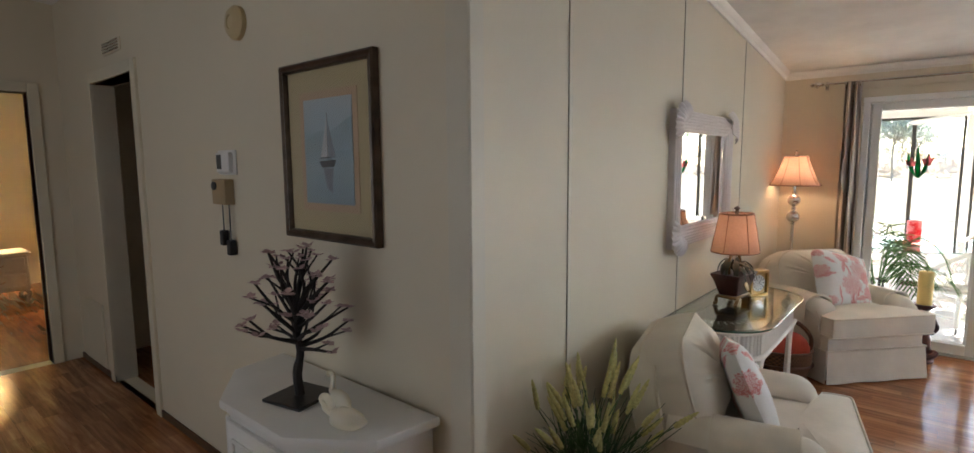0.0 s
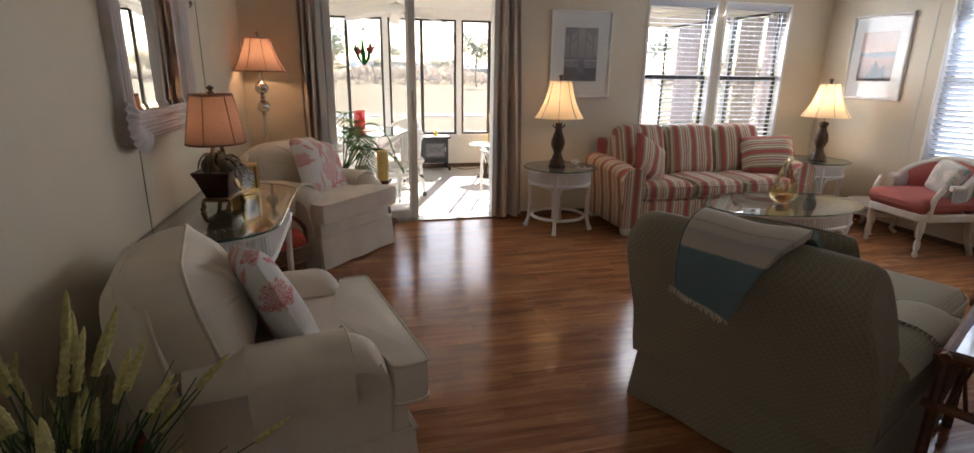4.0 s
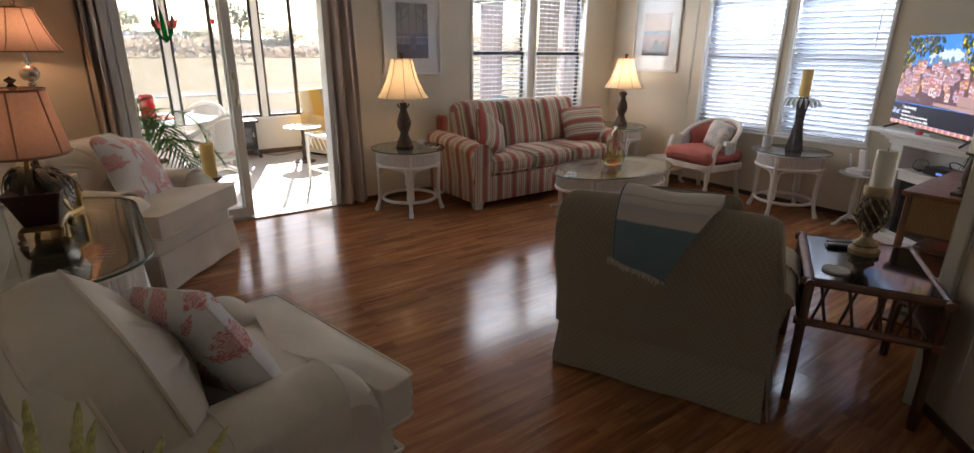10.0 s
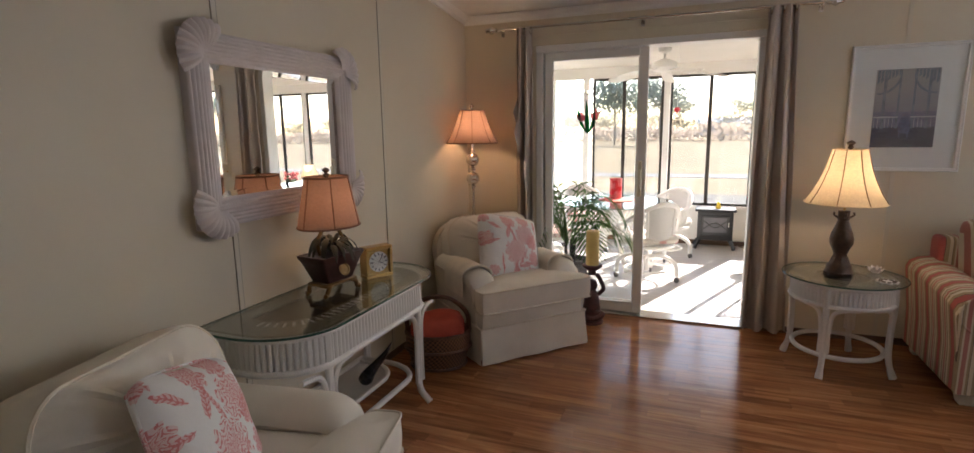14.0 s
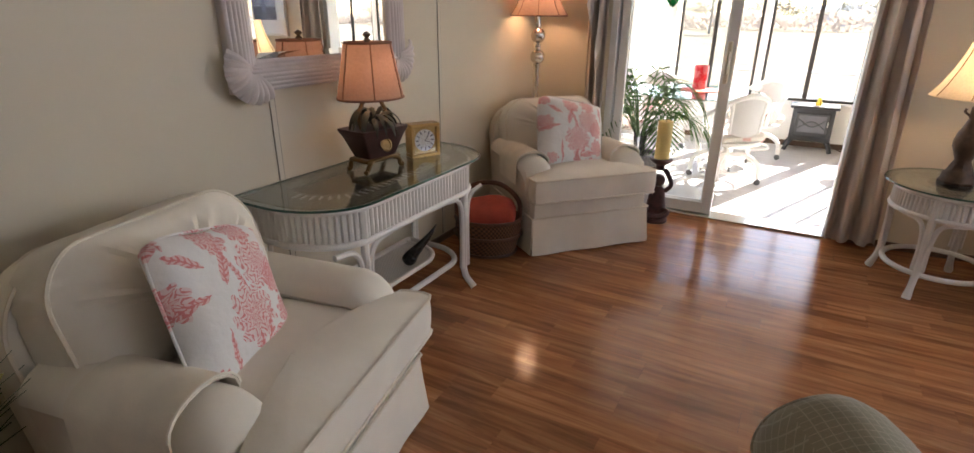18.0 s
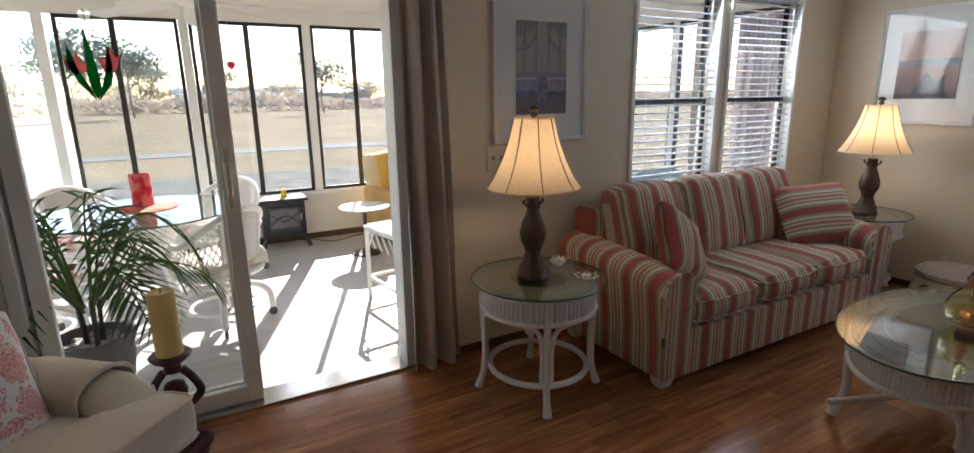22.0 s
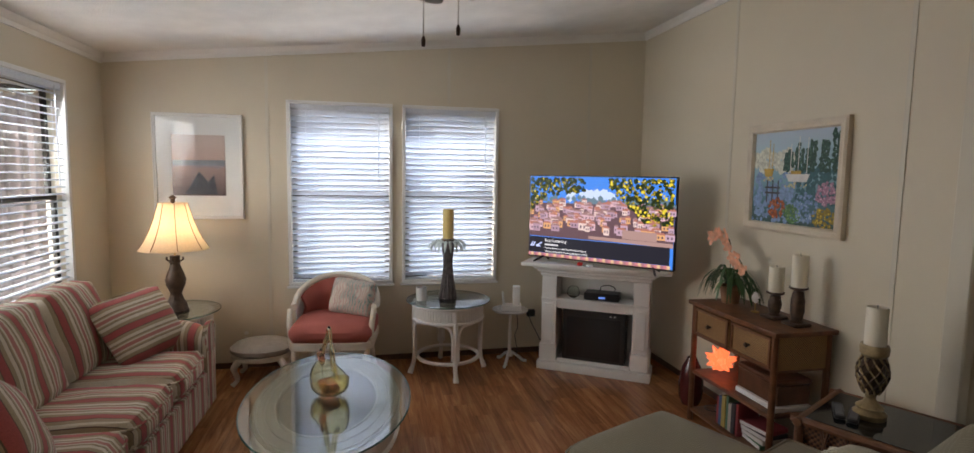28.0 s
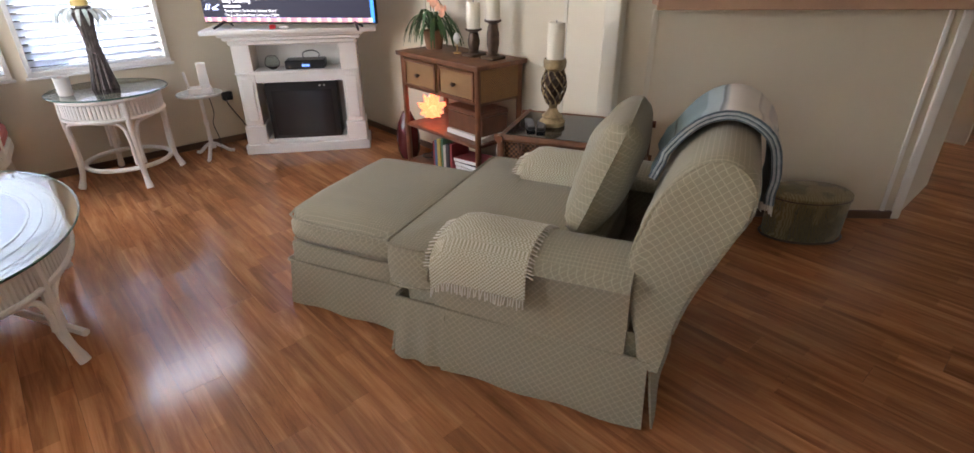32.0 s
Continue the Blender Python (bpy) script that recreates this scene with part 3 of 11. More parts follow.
def print_mat(name, ground_c, ink, scale=9.0, lo=0.54, ink2=None):
    """Cloth with a loose flower print."""
    m = bpy.data.materials.new(name)
    m.use_nodes = True
    n, l, b = nodes_of(m)
    tc, sp = coords(n, l)
    big = n.new("ShaderNodeTexNoise")
    big.inputs["Scale"].default_value = scale * 0.55
    big.inputs["Detail"].default_value = 1
    vor = n.new("ShaderNodeTexVoronoi")
    vor.feature = "DISTANCE_TO_EDGE"
    vor.inputs["Scale"].default_value = scale * 5.5
    wob = n.new("ShaderNodeTexNoise")
    wob.inputs["Scale"].default_value = scale * 3
    l.new(tc.outputs["Object"], big.inputs["Vector"])
    l.new(tc.outputs["Object"], wob.inputs["Vector"])
    mixv = n.new("ShaderNodeVectorMath")
    mixv.operation = "MULTIPLY_ADD"
    mixv.inputs[1].default_value = (0.05, 0.05, 0.05)
    l.new(wob.outputs["Color"], mixv.inputs[0])
    l.new(tc.outputs["Object"], mixv.inputs[2])
    l.new(mixv.outputs[0], vor.inputs["Vector"])
    mask = n.new("ShaderNodeMapRange")
    mask.inputs[1].default_value, mask.inputs[2].default_value = lo, lo + 0.05
    l.new(big.outputs[0], mask.inputs[0])
    petal = n.new("ShaderNodeMapRange")
    petal.inputs[1].default_value, petal.inputs[2].default_value = 0.02, 0.12
    petal.inputs[3].default_value, petal.inputs[4].default_value = 1.0, 0.30
    l.new(vor.outputs["Distance"], petal.inputs[0])
    f = math_node(n, l, "MULTIPLY", mask.outputs[0], petal.outputs[0])
    mx = n.new("ShaderNodeMix")
    mx.data_type = "RGBA"
    mx.inputs["A"].default_value = (*ground_c, 1)
    mx.inputs["B"].default_value = (*ink, 1)
    l.new(f, mx.inputs["Factor"])
    out = mx.outputs["Result"]
    if ink2:
        w2 = n.new("ShaderNodeTexWave")
        w2.inputs["Scale"].default_value = scale * 1.3
        w2.inputs["Distortion"].default_value = 9
        l.new(tc.outputs["Object"], w2.inputs["Vector"])
        k2 = n.new("ShaderNodeMapRange")
        k2.inputs[1].default_value, k2.inputs[2].default_value = 0.62, 0.7
        l.new(w2.outputs["Fac"], k2.inputs[0])
        m2 = n.new("ShaderNodeMix")
        m2.data_type = "RGBA"
        l.new(k2.outputs[0], m2.inputs["Factor"])
        l.new(out, m2.inputs["A"])
        m2.inputs["B"].default_value = (*ink2, 1)
        out = m2.outputs["Result"]
    l.new(out, b.inputs["Base Color"])
    weave_bump(n, l, b, tc)
    return m


def bloom_mat(name, ground_c, ink, pale, side):
    """White cloth printed with loose line-drawn blooms, buds and leafy sprigs."""
    m = bpy.data.materials.new(name)
    m.use_nodes = True
    n, l, b = nodes_of(m)
    tc = n.new("ShaderNodeTexCoord")
    M = lambda op, a, c=None: math_node(n, l, op, a, c)
    wob = n.new("ShaderNodeTexNoise")
    wob.inputs["Scale"].default_value = 26
    wob.inputs["Detail"].default_value = 3
    l.new(tc.outputs["Object"], wob.inputs["Vector"])
    wv = n.new("ShaderNodeVectorMath")
    wv.operation = "MULTIPLY_ADD"
    wv.inputs[1].default_value = (0.030, 0.030, 0.0)
    l.new(wob.outputs["Color"], wv.inputs[0])
    l.new(tc.outputs["Object"], wv.inputs[2])

    def local(u, v, ang):
        mp = n.new("ShaderNodeMapping")
        mp.vector_type = "TEXTURE"
        mp.inputs["Location"].default_value = ((u - 0.5) * side + 0.015, (v - 0.5) * side + 0.015, 0)
        mp.inputs["Rotation"].default_value = (0, 0, math.radians(ang))
        l.new(wv.outputs[0], mp.inputs[0])
        sp = n.new("ShaderNodeSeparateXYZ")
        l.new(mp.outputs[0], sp.inputs[0])
        return sp.outputs[0], sp.outputs[1]

    fill, line = 0.0, 0.0
    for u, v, r0, ang, dense in ((0.50, 0.39, 0.072, 10, 0.6), (0.70, 0.68, 0.066, 70, 0.55), (0.82, 0.57, 0.045, 120, 1.0), (0.84, 0.32, 0.042, 40, 0.9), (0.43, 0.90, 0.045, 200, 0.8), (0.71, 0.93, 0.040, 15, 0.8), (0.77, 0.04, 0.050, 80, 0.7), (0.02, 0.60, 0.045, 33, 0.7), (0.03, 0.96, 0.035, 0, 0.9), (0.13, 0.10, 0.03, 50, 0.6)):
        x, y = local(u, v, ang)
        r = M("SQRT", M("ADD", M("MULTIPLY", x, x), M("MULTIPLY", y, y)))
        th = M("ARCTAN2", y, x)
        lobe = M("ABSOLUTE", M("SINE", M("ADD", M("MULTIPLY", th, 4.5), M("MULTIPLY", r, 46.0))))
        edge = M("MULTIPLY", M("ADD", M("MULTIPLY", lobe, 0.34), 0.92), r0)
        inside = M("LESS_THAN", r, edge)
        petal = M("SINE", M("ADD", M("MULTIPLY", r, 430.0), M("MULTIPLY", lobe, 7.0)))
        strokes = M("GREATER_THAN", M("ADD", petal, M("MULTIPLY", M("SINE", M("MULTIPLY", th, 21.0)), 0.5)), 0.75 - 0.6 * dense)
        fill = M("MAXIMUM", fill, M("MULTIPLY", inside, M("SUBTRACT", 0.30 + 0.45 * dense, M("MULTIPLY", r, 4.0))))
        line = M("MAXIMUM", line, M("MULTIPLY", inside, strokes))
    for u, v, length, width, ang in ((0.40, 0.73, 0.062, 0.016, 250), (0.47, 0.68, 0.062, 0.011, 290), (0.66, 0.21, 0.055, 0.018, 20), (0.49, 0.14, 0.060, 0.016, 260), (0.57, 0.06, 0.075, 0.019, 300), (0.27, 0.20, 0.075, 0.008, 275), (0.11, 0.55, 0.06, 0.013, 15), (0.62, 0.30, 0.07, 0.0035, 60), (0.92, 0.82, 0.05, 0.014, 100), (0.17, 0.80, 0.05, 0.012, 330)):
        x, y = local(u, v, ang)
        t_ = M("DIVIDE", x, length)
        wid = M("MULTIPLY", M("SUBTRACT", 1.0, M("MULTIPLY", t_, t_)), width)
        ay = M("ABSOLUTE", y)
        inside = M("MULTIPLY", M("LESS_THAN", ay, wid), M("LESS_THAN", M("ABSOLUTE", t_), 1.0))
        vein = M("MAXIMUM", M("LESS_THAN", ay, 0.0016), M("GREATER_THAN", M("SINE", M("ADD", M("MULTIPLY", x, 420.0), M("MULTIPLY", ay, 380.0))), 0.35))
        fill = M("MAXIMUM", fill, M("MULTIPLY", inside, 0.62))
        line = M("MAXIMUM", line, M("MULTIPLY", inside, vein))
    a = n.new("ShaderNodeMix")
    a.data_type = "RGBA"
    a.inputs["A"].default_value, a.inputs["B"].default_value = (*ground_c, 1), (*pale, 1)
    l.new(fill, a.inputs["Factor"])
    c = n.new("ShaderNodeMix")
    c.data_type = "RGBA"
    c.inputs["B"].default_value = (*ink, 1)
    l.new(a.outputs["Result"], c.inputs["A"])
    l.new(M("MULTIPLY", line, 0.8), c.inputs["Factor"])
    l.new(c.outputs["Result"], b.inputs["Base Color"])
    b.inputs["Roughness"].default_value = 0.9
    weave = n.new("ShaderNodeTexNoise")
    weave.inputs["Scale"].default_value = 9
    weave.inputs["Detail"].default_value = 6
    l.new(tc.outputs["Object"], weave.inputs["Vector"])
    bp = n.new("ShaderNodeBump")
    bp.inputs["Strength"].default_value = 0.5
    bp.inputs["Distance"].default_value = 0.02
    l.new(weave.outputs[0], bp.inputs["Height"])
    l.new(bp.outputs[0], b.inputs["Normal"])
    return m


def lattice_mat(name, base, line, pitch=0.021, width=0.12):
    """Woven cloth with a diamond lattice of pale thread."""
    m = bpy.data.materials.new(name)
    m.use_nodes = True
    n, l, b = nodes_of(m)
    tc, sp = coords(n, l)
    x, y, z = sp.outputs
    xy = math_node(n, l, "ADD", x, y)
    geo = n.new("ShaderNodeNewGeometry")
    sn = n.new("ShaderNodeSeparateXYZ")
    tn = n.new("ShaderNodeVectorTransform")
    tn.vector_type, tn.convert_from, tn.convert_to = "NORMAL", "WORLD", "OBJECT"
    l.new(geo.outputs["Normal"], tn.inputs[0])
    l.new(tn.outputs[0], sn.inputs[0])
    flat = math_node(n, l, "GREATER_THAN", math_node(n, l, "ABSOLUTE", sn.outputs[2]), 0.72)
    w1 = n.new("ShaderNodeMix")
    w1.data_type = "FLOAT"
    l.new(flat, w1.inputs[0])
    l.new(z, w1.inputs[2])
    l.new(math_node(n, l, "SUBTRACT", x, y), w1.inputs[3])
    other = w1.outputs[0]
    lines = None
    for op in ("ADD", "SUBTRACT"):
        if op == "ADD":
            q = math_node(n, l, "ADD", xy, math_node(n, l, "MULTIPLY", other, 1.0))
        else:
            q = math_node(n, l, "SUBTRACT", xy, other)
        fr = math_node(n, l, "FRACT", math_node(n, l, "ADD", math_node(n, l, "DIVIDE", q, pitch * 1.414), 100.0))
        ln = math_node(n, l, "LESS_THAN", fr, width)
        lines = ln if lines is None else math_node(n, l, "MAXIMUM", lines, ln)
    fine = n.new("ShaderNodeTexNoise")
    fine.inputs["Scale"].default_value = 260
    l.new(tc.outputs["Object"], fine.inputs["Vector"])
    mx = n.new("ShaderNodeMix")
    mx.data_type = "RGBA"
    mx.inputs["A"].default_value = (*base, 1)
    mx.inputs["B"].default_value = (*line, 1)
    l.new(math_node(n, l, "MULTIPLY", lines, math_node(n, l, "ADD", fine.outputs[0], 0.15)), mx.inputs["Factor"])
    l.new(mx.outputs["Result"], b.inputs["Base Color"])
    weave_bump(n, l, b, tc)
    return m


def check_mat(name, a, c, pitch=0.006):
    m = bpy.data.materials.new(name)
    m.use_nodes = True
    n, l, b = nodes_of(m)
    tc, sp = coords(n, l)
    ck = n.new("ShaderNodeTexChecker")
    ck.inputs["Color1"].default_value, ck.inputs["Color2"].default_value = (*a, 1), (*c, 1)
    ck.inputs["Scale"].default_value = 1 / pitch
    l.new(tc.outputs["Object"], ck.inputs["Vector"])
    l.new(ck.outputs[0], b.inputs["Base Color"])
    weave_bump(n, l, b, tc)
    return m


def ramp_mat(name, axis, stops, noise_amt=0.0, noise_scale=5.0, rough=0.6, interp="LINEAR", period=None, emit=0.0, span=None, uv=""):
    """Colour by place along one axis of the thing, roughened by noise."""
    m = bpy.data.materials.new(name)
    m.use_nodes = True
    n, l, b = nodes_of(m)
    tc, sp = coords(n, l)
    u = sp.outputs[axis]
    if uv:
        um = n.new("ShaderNodeUVMap")
        um.uv_map = uv
        su = n.new("ShaderNodeSeparateXYZ")
        l.new(um.outputs[0], su.inputs[0])
        u = su.outputs[axis]
    if noise_amt:
        nz = n.new("ShaderNodeTexNoise")
        nz.inputs["Scale"].default_value = noise_scale
        nz.inputs["Detail"].default_value = 6
        l.new(tc.outputs["Object"], nz.inputs["Vector"])
        u = math_node(n, l, "ADD", u, math_node(n, l, "MULTIPLY", math_node(n, l, "SUBTRACT", nz.outputs[0], 0.5), noise_amt))
    if span:
        u = math_node(n, l, "DIVIDE", math_node(n, l, "SUBTRACT", u, span[0]), span[1] - span[0])
    if period:
        u = math_node(n, l, "FRACT", math_node(n, l, "ADD", math_node(n, l, "DIVIDE", u, period), 40.0))
    cr = n.new("ShaderNodeValToRGB")
    cr.color_ramp.interpolation = interp
    e = cr.color_ramp.elements
    e[0].position, e[0].color = stops[0][0], (*stops[0][1], 1)
    e[1].position, e[1].color = stops[-1][0], (*stops[-1][1], 1)
    for p, c in stops[1:-1]:
        k = e.new(p)
        k.color = (*c, 1)
    l.new(u, cr.inputs[0])
    l.new(cr.outputs[0], b.inputs["Base Color"])
    if emit:
        l.new(cr.outputs[0], b.inputs["Emission Color"])
        b.inputs["Emission Strength"].default_value = emit
    b.inputs["Roughness"].default_value = rough
    if uv:
        weave_bump(n, l, b, tc, 320, 0.5)
    return m


def cane_mat(name, base, dark, pitch=0.011):
    m = bpy.data.materials.new(name)
    m.use_nodes = True
    n, l, b = nodes_of(m)
    tc, sp = coords(n, l)
    wx, wz = [math_node(n, l, "SINE", math_node(n, l, "MULTIPLY", o, 2 * math.pi / pitch)) for o in (math_node(n, l, "ADD", sp.outputs[0], sp.outputs[1]), sp.outputs[2])]
    h = math_node(n, l, "MULTIPLY", wx, wz)
    mr = n.new("ShaderNodeMapRange")
    mr.inputs[1].default_value, mr.inputs[2].default_value = -0.6, 0.5
    l.new(h, mr.inputs[0])
    mx = n.new("ShaderNodeMix")
    mx.data_type = "RGBA"
    mx.inputs["A"].default_value, mx.inputs["B"].default_value = (*dark, 1), (*base, 1)
    l.new(mr.outputs[0], mx.inputs["Factor"])
    l.new(mx.outputs["Result"], b.inputs["Base Color"])
    bp = n.new("ShaderNodeBump")
    bp.inputs["Strength"].default_value = 0.5
    bp.inputs["Distance"].default_value = 0.003
    l.new(h, bp.inputs["Height"])
    l.new(bp.outputs[0], b.inputs["Normal"])
    b.inputs["Roughness"].default_value = 0.6
    return m


def clear_glass(name, color=(0.93, 0.98, 0.96), rough=0.0):
    m = bpy.data.materials.new(name)
    m.use_nodes = True
    b = m.node_tree.nodes["Principled BSDF"]
    b.inputs["Base Color"].default_value = (*color, 1)
    b.inputs["Transmission Weight"].default_value = 1
    b.inputs["Roughness"].default_value = rough
    b.inputs["IOR"].default_value = 1.45
    return m


CREAM = material("cream_twill", (0.82, 0.765, 0.66), 0.9, var=0.07, scale=4, bump=0.5, bump_scale=14, spec=0.2)
CREAM_WELT = material("cream_welt", (0.78, 0.71, 0.59), 0.9, var=0.08, scale=9, bump=0.2, bump_scale=200, spec=0.2)
FLORAL = bloom_mat("coral_flower_print", (0.80, 0.78, 0.75), (0.66, 0.17, 0.17), (0.78, 0.42, 0.40), 0.44)
PAISLEY = print_mat("paisley_print", (0.68, 0.63, 0.55), (0.12, 0.26, 0.24), 11, 0.44, (0.60, 0.42, 0.36))
STRIPE_X, STRIPE_Y = stripe_mat("awning_stripe_across", 0), stripe_mat("awning_stripe_deep", 1)
SAGE = lattice_mat("sage_diamond_cloth", (0.27, 0.24, 0.165), (0.42, 0.385, 0.28), 0.017)
FRINGE = material("cream_cotton_fringe", (0.60, 0.56, 0.46), 0.95, var=0.1, scale=30)
CHECK_CLOTH = check_mat("cream_check_cloth", (0.56, 0.52, 0.40), (0.30, 0.27, 0.18))
THROW = ramp_mat("woven_throw_stripes", 1, [(0, (0.17, 0.25, 0.26)), (0.16, (0.20, 0.28, 0.285)), (0.17, (0.06, 0.08, 0.09)), (0.185, (0.20, 0.28, 0.285)), (0.36, (0.19, 0.27, 0.27)), (0.365, (0.30, 0.38, 0.40)), (0.43, (0.34, 0.41, 0.42)), (0.435, (0.07, 0.09, 0.10)), (0.45, (0.40, 0.42, 0.40)), (0.46, (0.66, 0.62, 0.55)), (0.58, (0.66, 0.62, 0.54)), (0.585, (0.44, 0.40, 0.36)), (0.60, (0.62, 0.58, 0.52)), (0.64, (0.60, 0.55, 0.48)), (0.645, (0.46, 0.44, 0.42)), (0.69, (0.58, 0.52, 0.45)), (0.73, (0.60, 0.55, 0.47)), (0.735, (0.15, 0.23, 0.24)), (1, (0.13, 0.20, 0.21))], 0.02, 160, 0.95, uv="run")
THROW_EDGE = [material("throw_fold_edge", c, 0.95, var=0.2, scale=60, bump=0.3, bump_scale=200) for c in ((0.08, 0.11, 0.13), (0.36, 0.40, 0.40))]
PINK = material("rose_velvet", (0.44, 0.135, 0.11), 0.85, var=0.12, scale=5, bump=0.2, bump_scale=90, spec=0.2)
IVORY_WOOD = material("ivory_painted_wood", (0.76, 0.71, 0.60), 0.45, var=0.06, scale=9, bump=0.05)
STOOL_CLOTH = material("grey_stool_cloth", (0.42, 0.38, 0.33), 0.9, var=0.08, scale=30, bump=0.3, bump_scale=300)
BRONZE = material("dark_bronze_lamp", (0.075, 0.045, 0.028), 0.45, metal=0.35, var=0.35, scale=30, bump=0.5, bump_scale=45)
PLANTER = material("dark_maroon_lacquer", (0.045, 0.014, 0.012), 0.35, var=0.3, scale=14, bump=0.15)
BRASS = material("antique_brass", (0.55, 0.36, 0.13), 0.3, metal=0.9, var=0.15, scale=12, bump=0.1)
CHROME = material("brushed_nickel", (0.62, 0.60, 0.56), 0.2, metal=1.0, var=0.1, scale=12, bump=0.03)
SHADE_CREAM = shade_cloth("cream_silk_shade", (0.84, 0.74, 0.57))
SHADE_ROSE = shade_cloth("rose_silk_shade", (0.43, 0.275, 0.215), 0.45)
SHADE_BAND = material("shade_trim_band", (0.22, 0.11, 0.07), 0.7, var=0.1, scale=20)
SHADE_RIB = material("shade_rib", (0.36, 0.24, 0.13), 0.7, var=0.1, scale=20)
GLASS = glass_pane("table_glass", (0.86, 0.90, 0.88), 0.20)
GLASS_EDGE = material("green_glass_edge", (0.03, 0.09, 0.07), 0.15, var=0.1, scale=10, bump=0)
INLAY = material("cream_inlay_top", (0.33, 0.31, 0.24), 0.5, var=0.12, scale=18, bump=0.3, bump_scale=70)
FAUX_GLASS_DARK = material("dark_under_glass", (0.055, 0.047, 0.038), 0.6, var=0.2, scale=14)
BLACK = material("black_plastic", (0.012, 0.012, 0.013), 0.35, var=0.2, scale=10, bump=0.03)
BLACK_METAL = material("black_cast_metal", (0.02, 0.02, 0.022), 0.45, var=0.2, scale=14, bump=0.15)
WHITE_PAINT = material("white_painted_wood", (0.80, 0.79, 0.76), 0.4, var=0.03, scale=5, bump=0.04)
WAX_IVORY = material("ivory_wax", (0.80, 0.74, 0.60), 0.5, var=0.05, scale=9, bump=0.05, spec=0.4)
WAX_YELLOW = material("yellow_wax", (0.78, 0.60, 0.22), 0.5, var=0.06, scale=9, bump=0.06, spec=0.4)
LEAF = material("deep_green_leaf", (0.045, 0.10, 0.03), 0.45, var=0.35, scale=14, bump=0.1)
LEAF_GREY = material("dusty_leaf", (0.055, 0.058, 0.038), 0.55, var=0.4, scale=18, bump=0.1)
RATTAN = material("brown_rattan", (0.165, 0.062, 0.025), 0.4, var=0.3, scale=18, bump=0.2, bump_scale=60)
RATTAN_DARK = material("dark_rattan", (0.12, 0.05, 0.025), 0.4, var=0.35, scale=18, bump=0.2, bump_scale=60)
CANE = cane_mat("golden_cane", (0.44, 0.25, 0.09), (0.11, 0.045, 0.018), 0.013)
CANE_WHITE = cane_mat("white_woven_cane", (0.80, 0.78, 0.74), (0.42, 0.41, 0.39))
BASKET = cane_mat("willow_basket", (0.22, 0.10, 0.045), (0.05, 0.022, 0.012), 0.022)

# ---- doors, windows, blinds, curtains, trim ----
def frame_bars(x0, x1, z0, z1, w, y0, y1):
    """Four bars round an opening in the xz plane."""
    return [box(x0, x1, y0, y1, z0, z0 + w, 0.003), box(x0, x1, y0, y1, z1 - w, z1, 0.003), box(x0, x0 + w, y0, y1, z0 + w, z1 - w, 0.003), box(x1 - w, x1, y0, y1, z0 + w, z1 - w, 0.003)]


def window(name, label, x0, x1, z0, z1, m, tilt, lowered=1.0, dark=True):
    """A double-hung window with a slatted blind; local x along the wall, room towards -y."""
    w = tagged(new(name), label, "window", kind="structure")
    w.matrix_world = m
    for i, b in enumerate(frame_bars(x0 - 0.016, x1 + 0.016, z0 - 0.016, z1 + 0.016, 0.026, -0.016, 0.03)):
        part("window_frame", b, WHITE_FRAME, w)
    part("window_sill", box(x0 - 0.03, x1 + 0.03, -0.022, 0.0, z0 - 0.034, z0 - 0.017, 0.004), WHITE_FRAME, w)
    sash = DARK_FRAME if dark else WHITE_FRAME
    zm = (z0 + z1) / 2
    for lo, hi, yy in ((z0 + 0.01, zm + 0.02, 0.055), (zm - 0.02, z1 - 0.01, 0.08)):
        for b in frame_bars(x0 + 0.01, x1 - 0.01, lo, hi, 0.035, yy, yy + 0.022):
            part("sash_bar", b, sash, w)
        pane = part("pane", box(x0 + 0.045, x1 - 0.045, yy + 0.009, yy + 0.013, lo + 0.035, hi - 0.035), PANE, w, smooth=False)
        pane.visible_shadow = False
    return w


def slat_mesh(width, depth):
    bm = bmesh.new()
    prof = [(-depth / 2, -0.002), (-depth / 4, 0.001), (0, 0.0022), (depth / 4, 0.001), (depth / 2, -0.002)]
    up = [[bm.verts.new((s * width / 2, y, z + 0.0014)) for y, z in prof] for s in (-1, 1)]
    dn = [[bm.verts.new((s * width / 2, y, z - 0.0014)) for y, z in prof] for s in (-1, 1)]
    for i in range(4):
        bm.faces.new((up[0][i], up[1][i], up[1][i + 1], up[0][i + 1]))
        bm.faces.new((dn[0][i + 1], dn[1][i + 1], dn[1][i], dn[0][i]))
    for i in (0, 4):
        bm.faces.new((up[0][i], dn[0][i], dn[1][i], up[1][i]))
    bmesh.ops.recalc_face_normals(bm, faces=bm.faces[:])
    me = bpy.data.meshes.new("slat")
    bm.to_mesh(me)
    bm.free()
    me.shade_smooth()
    me.materials.append(BLIND)
    return me


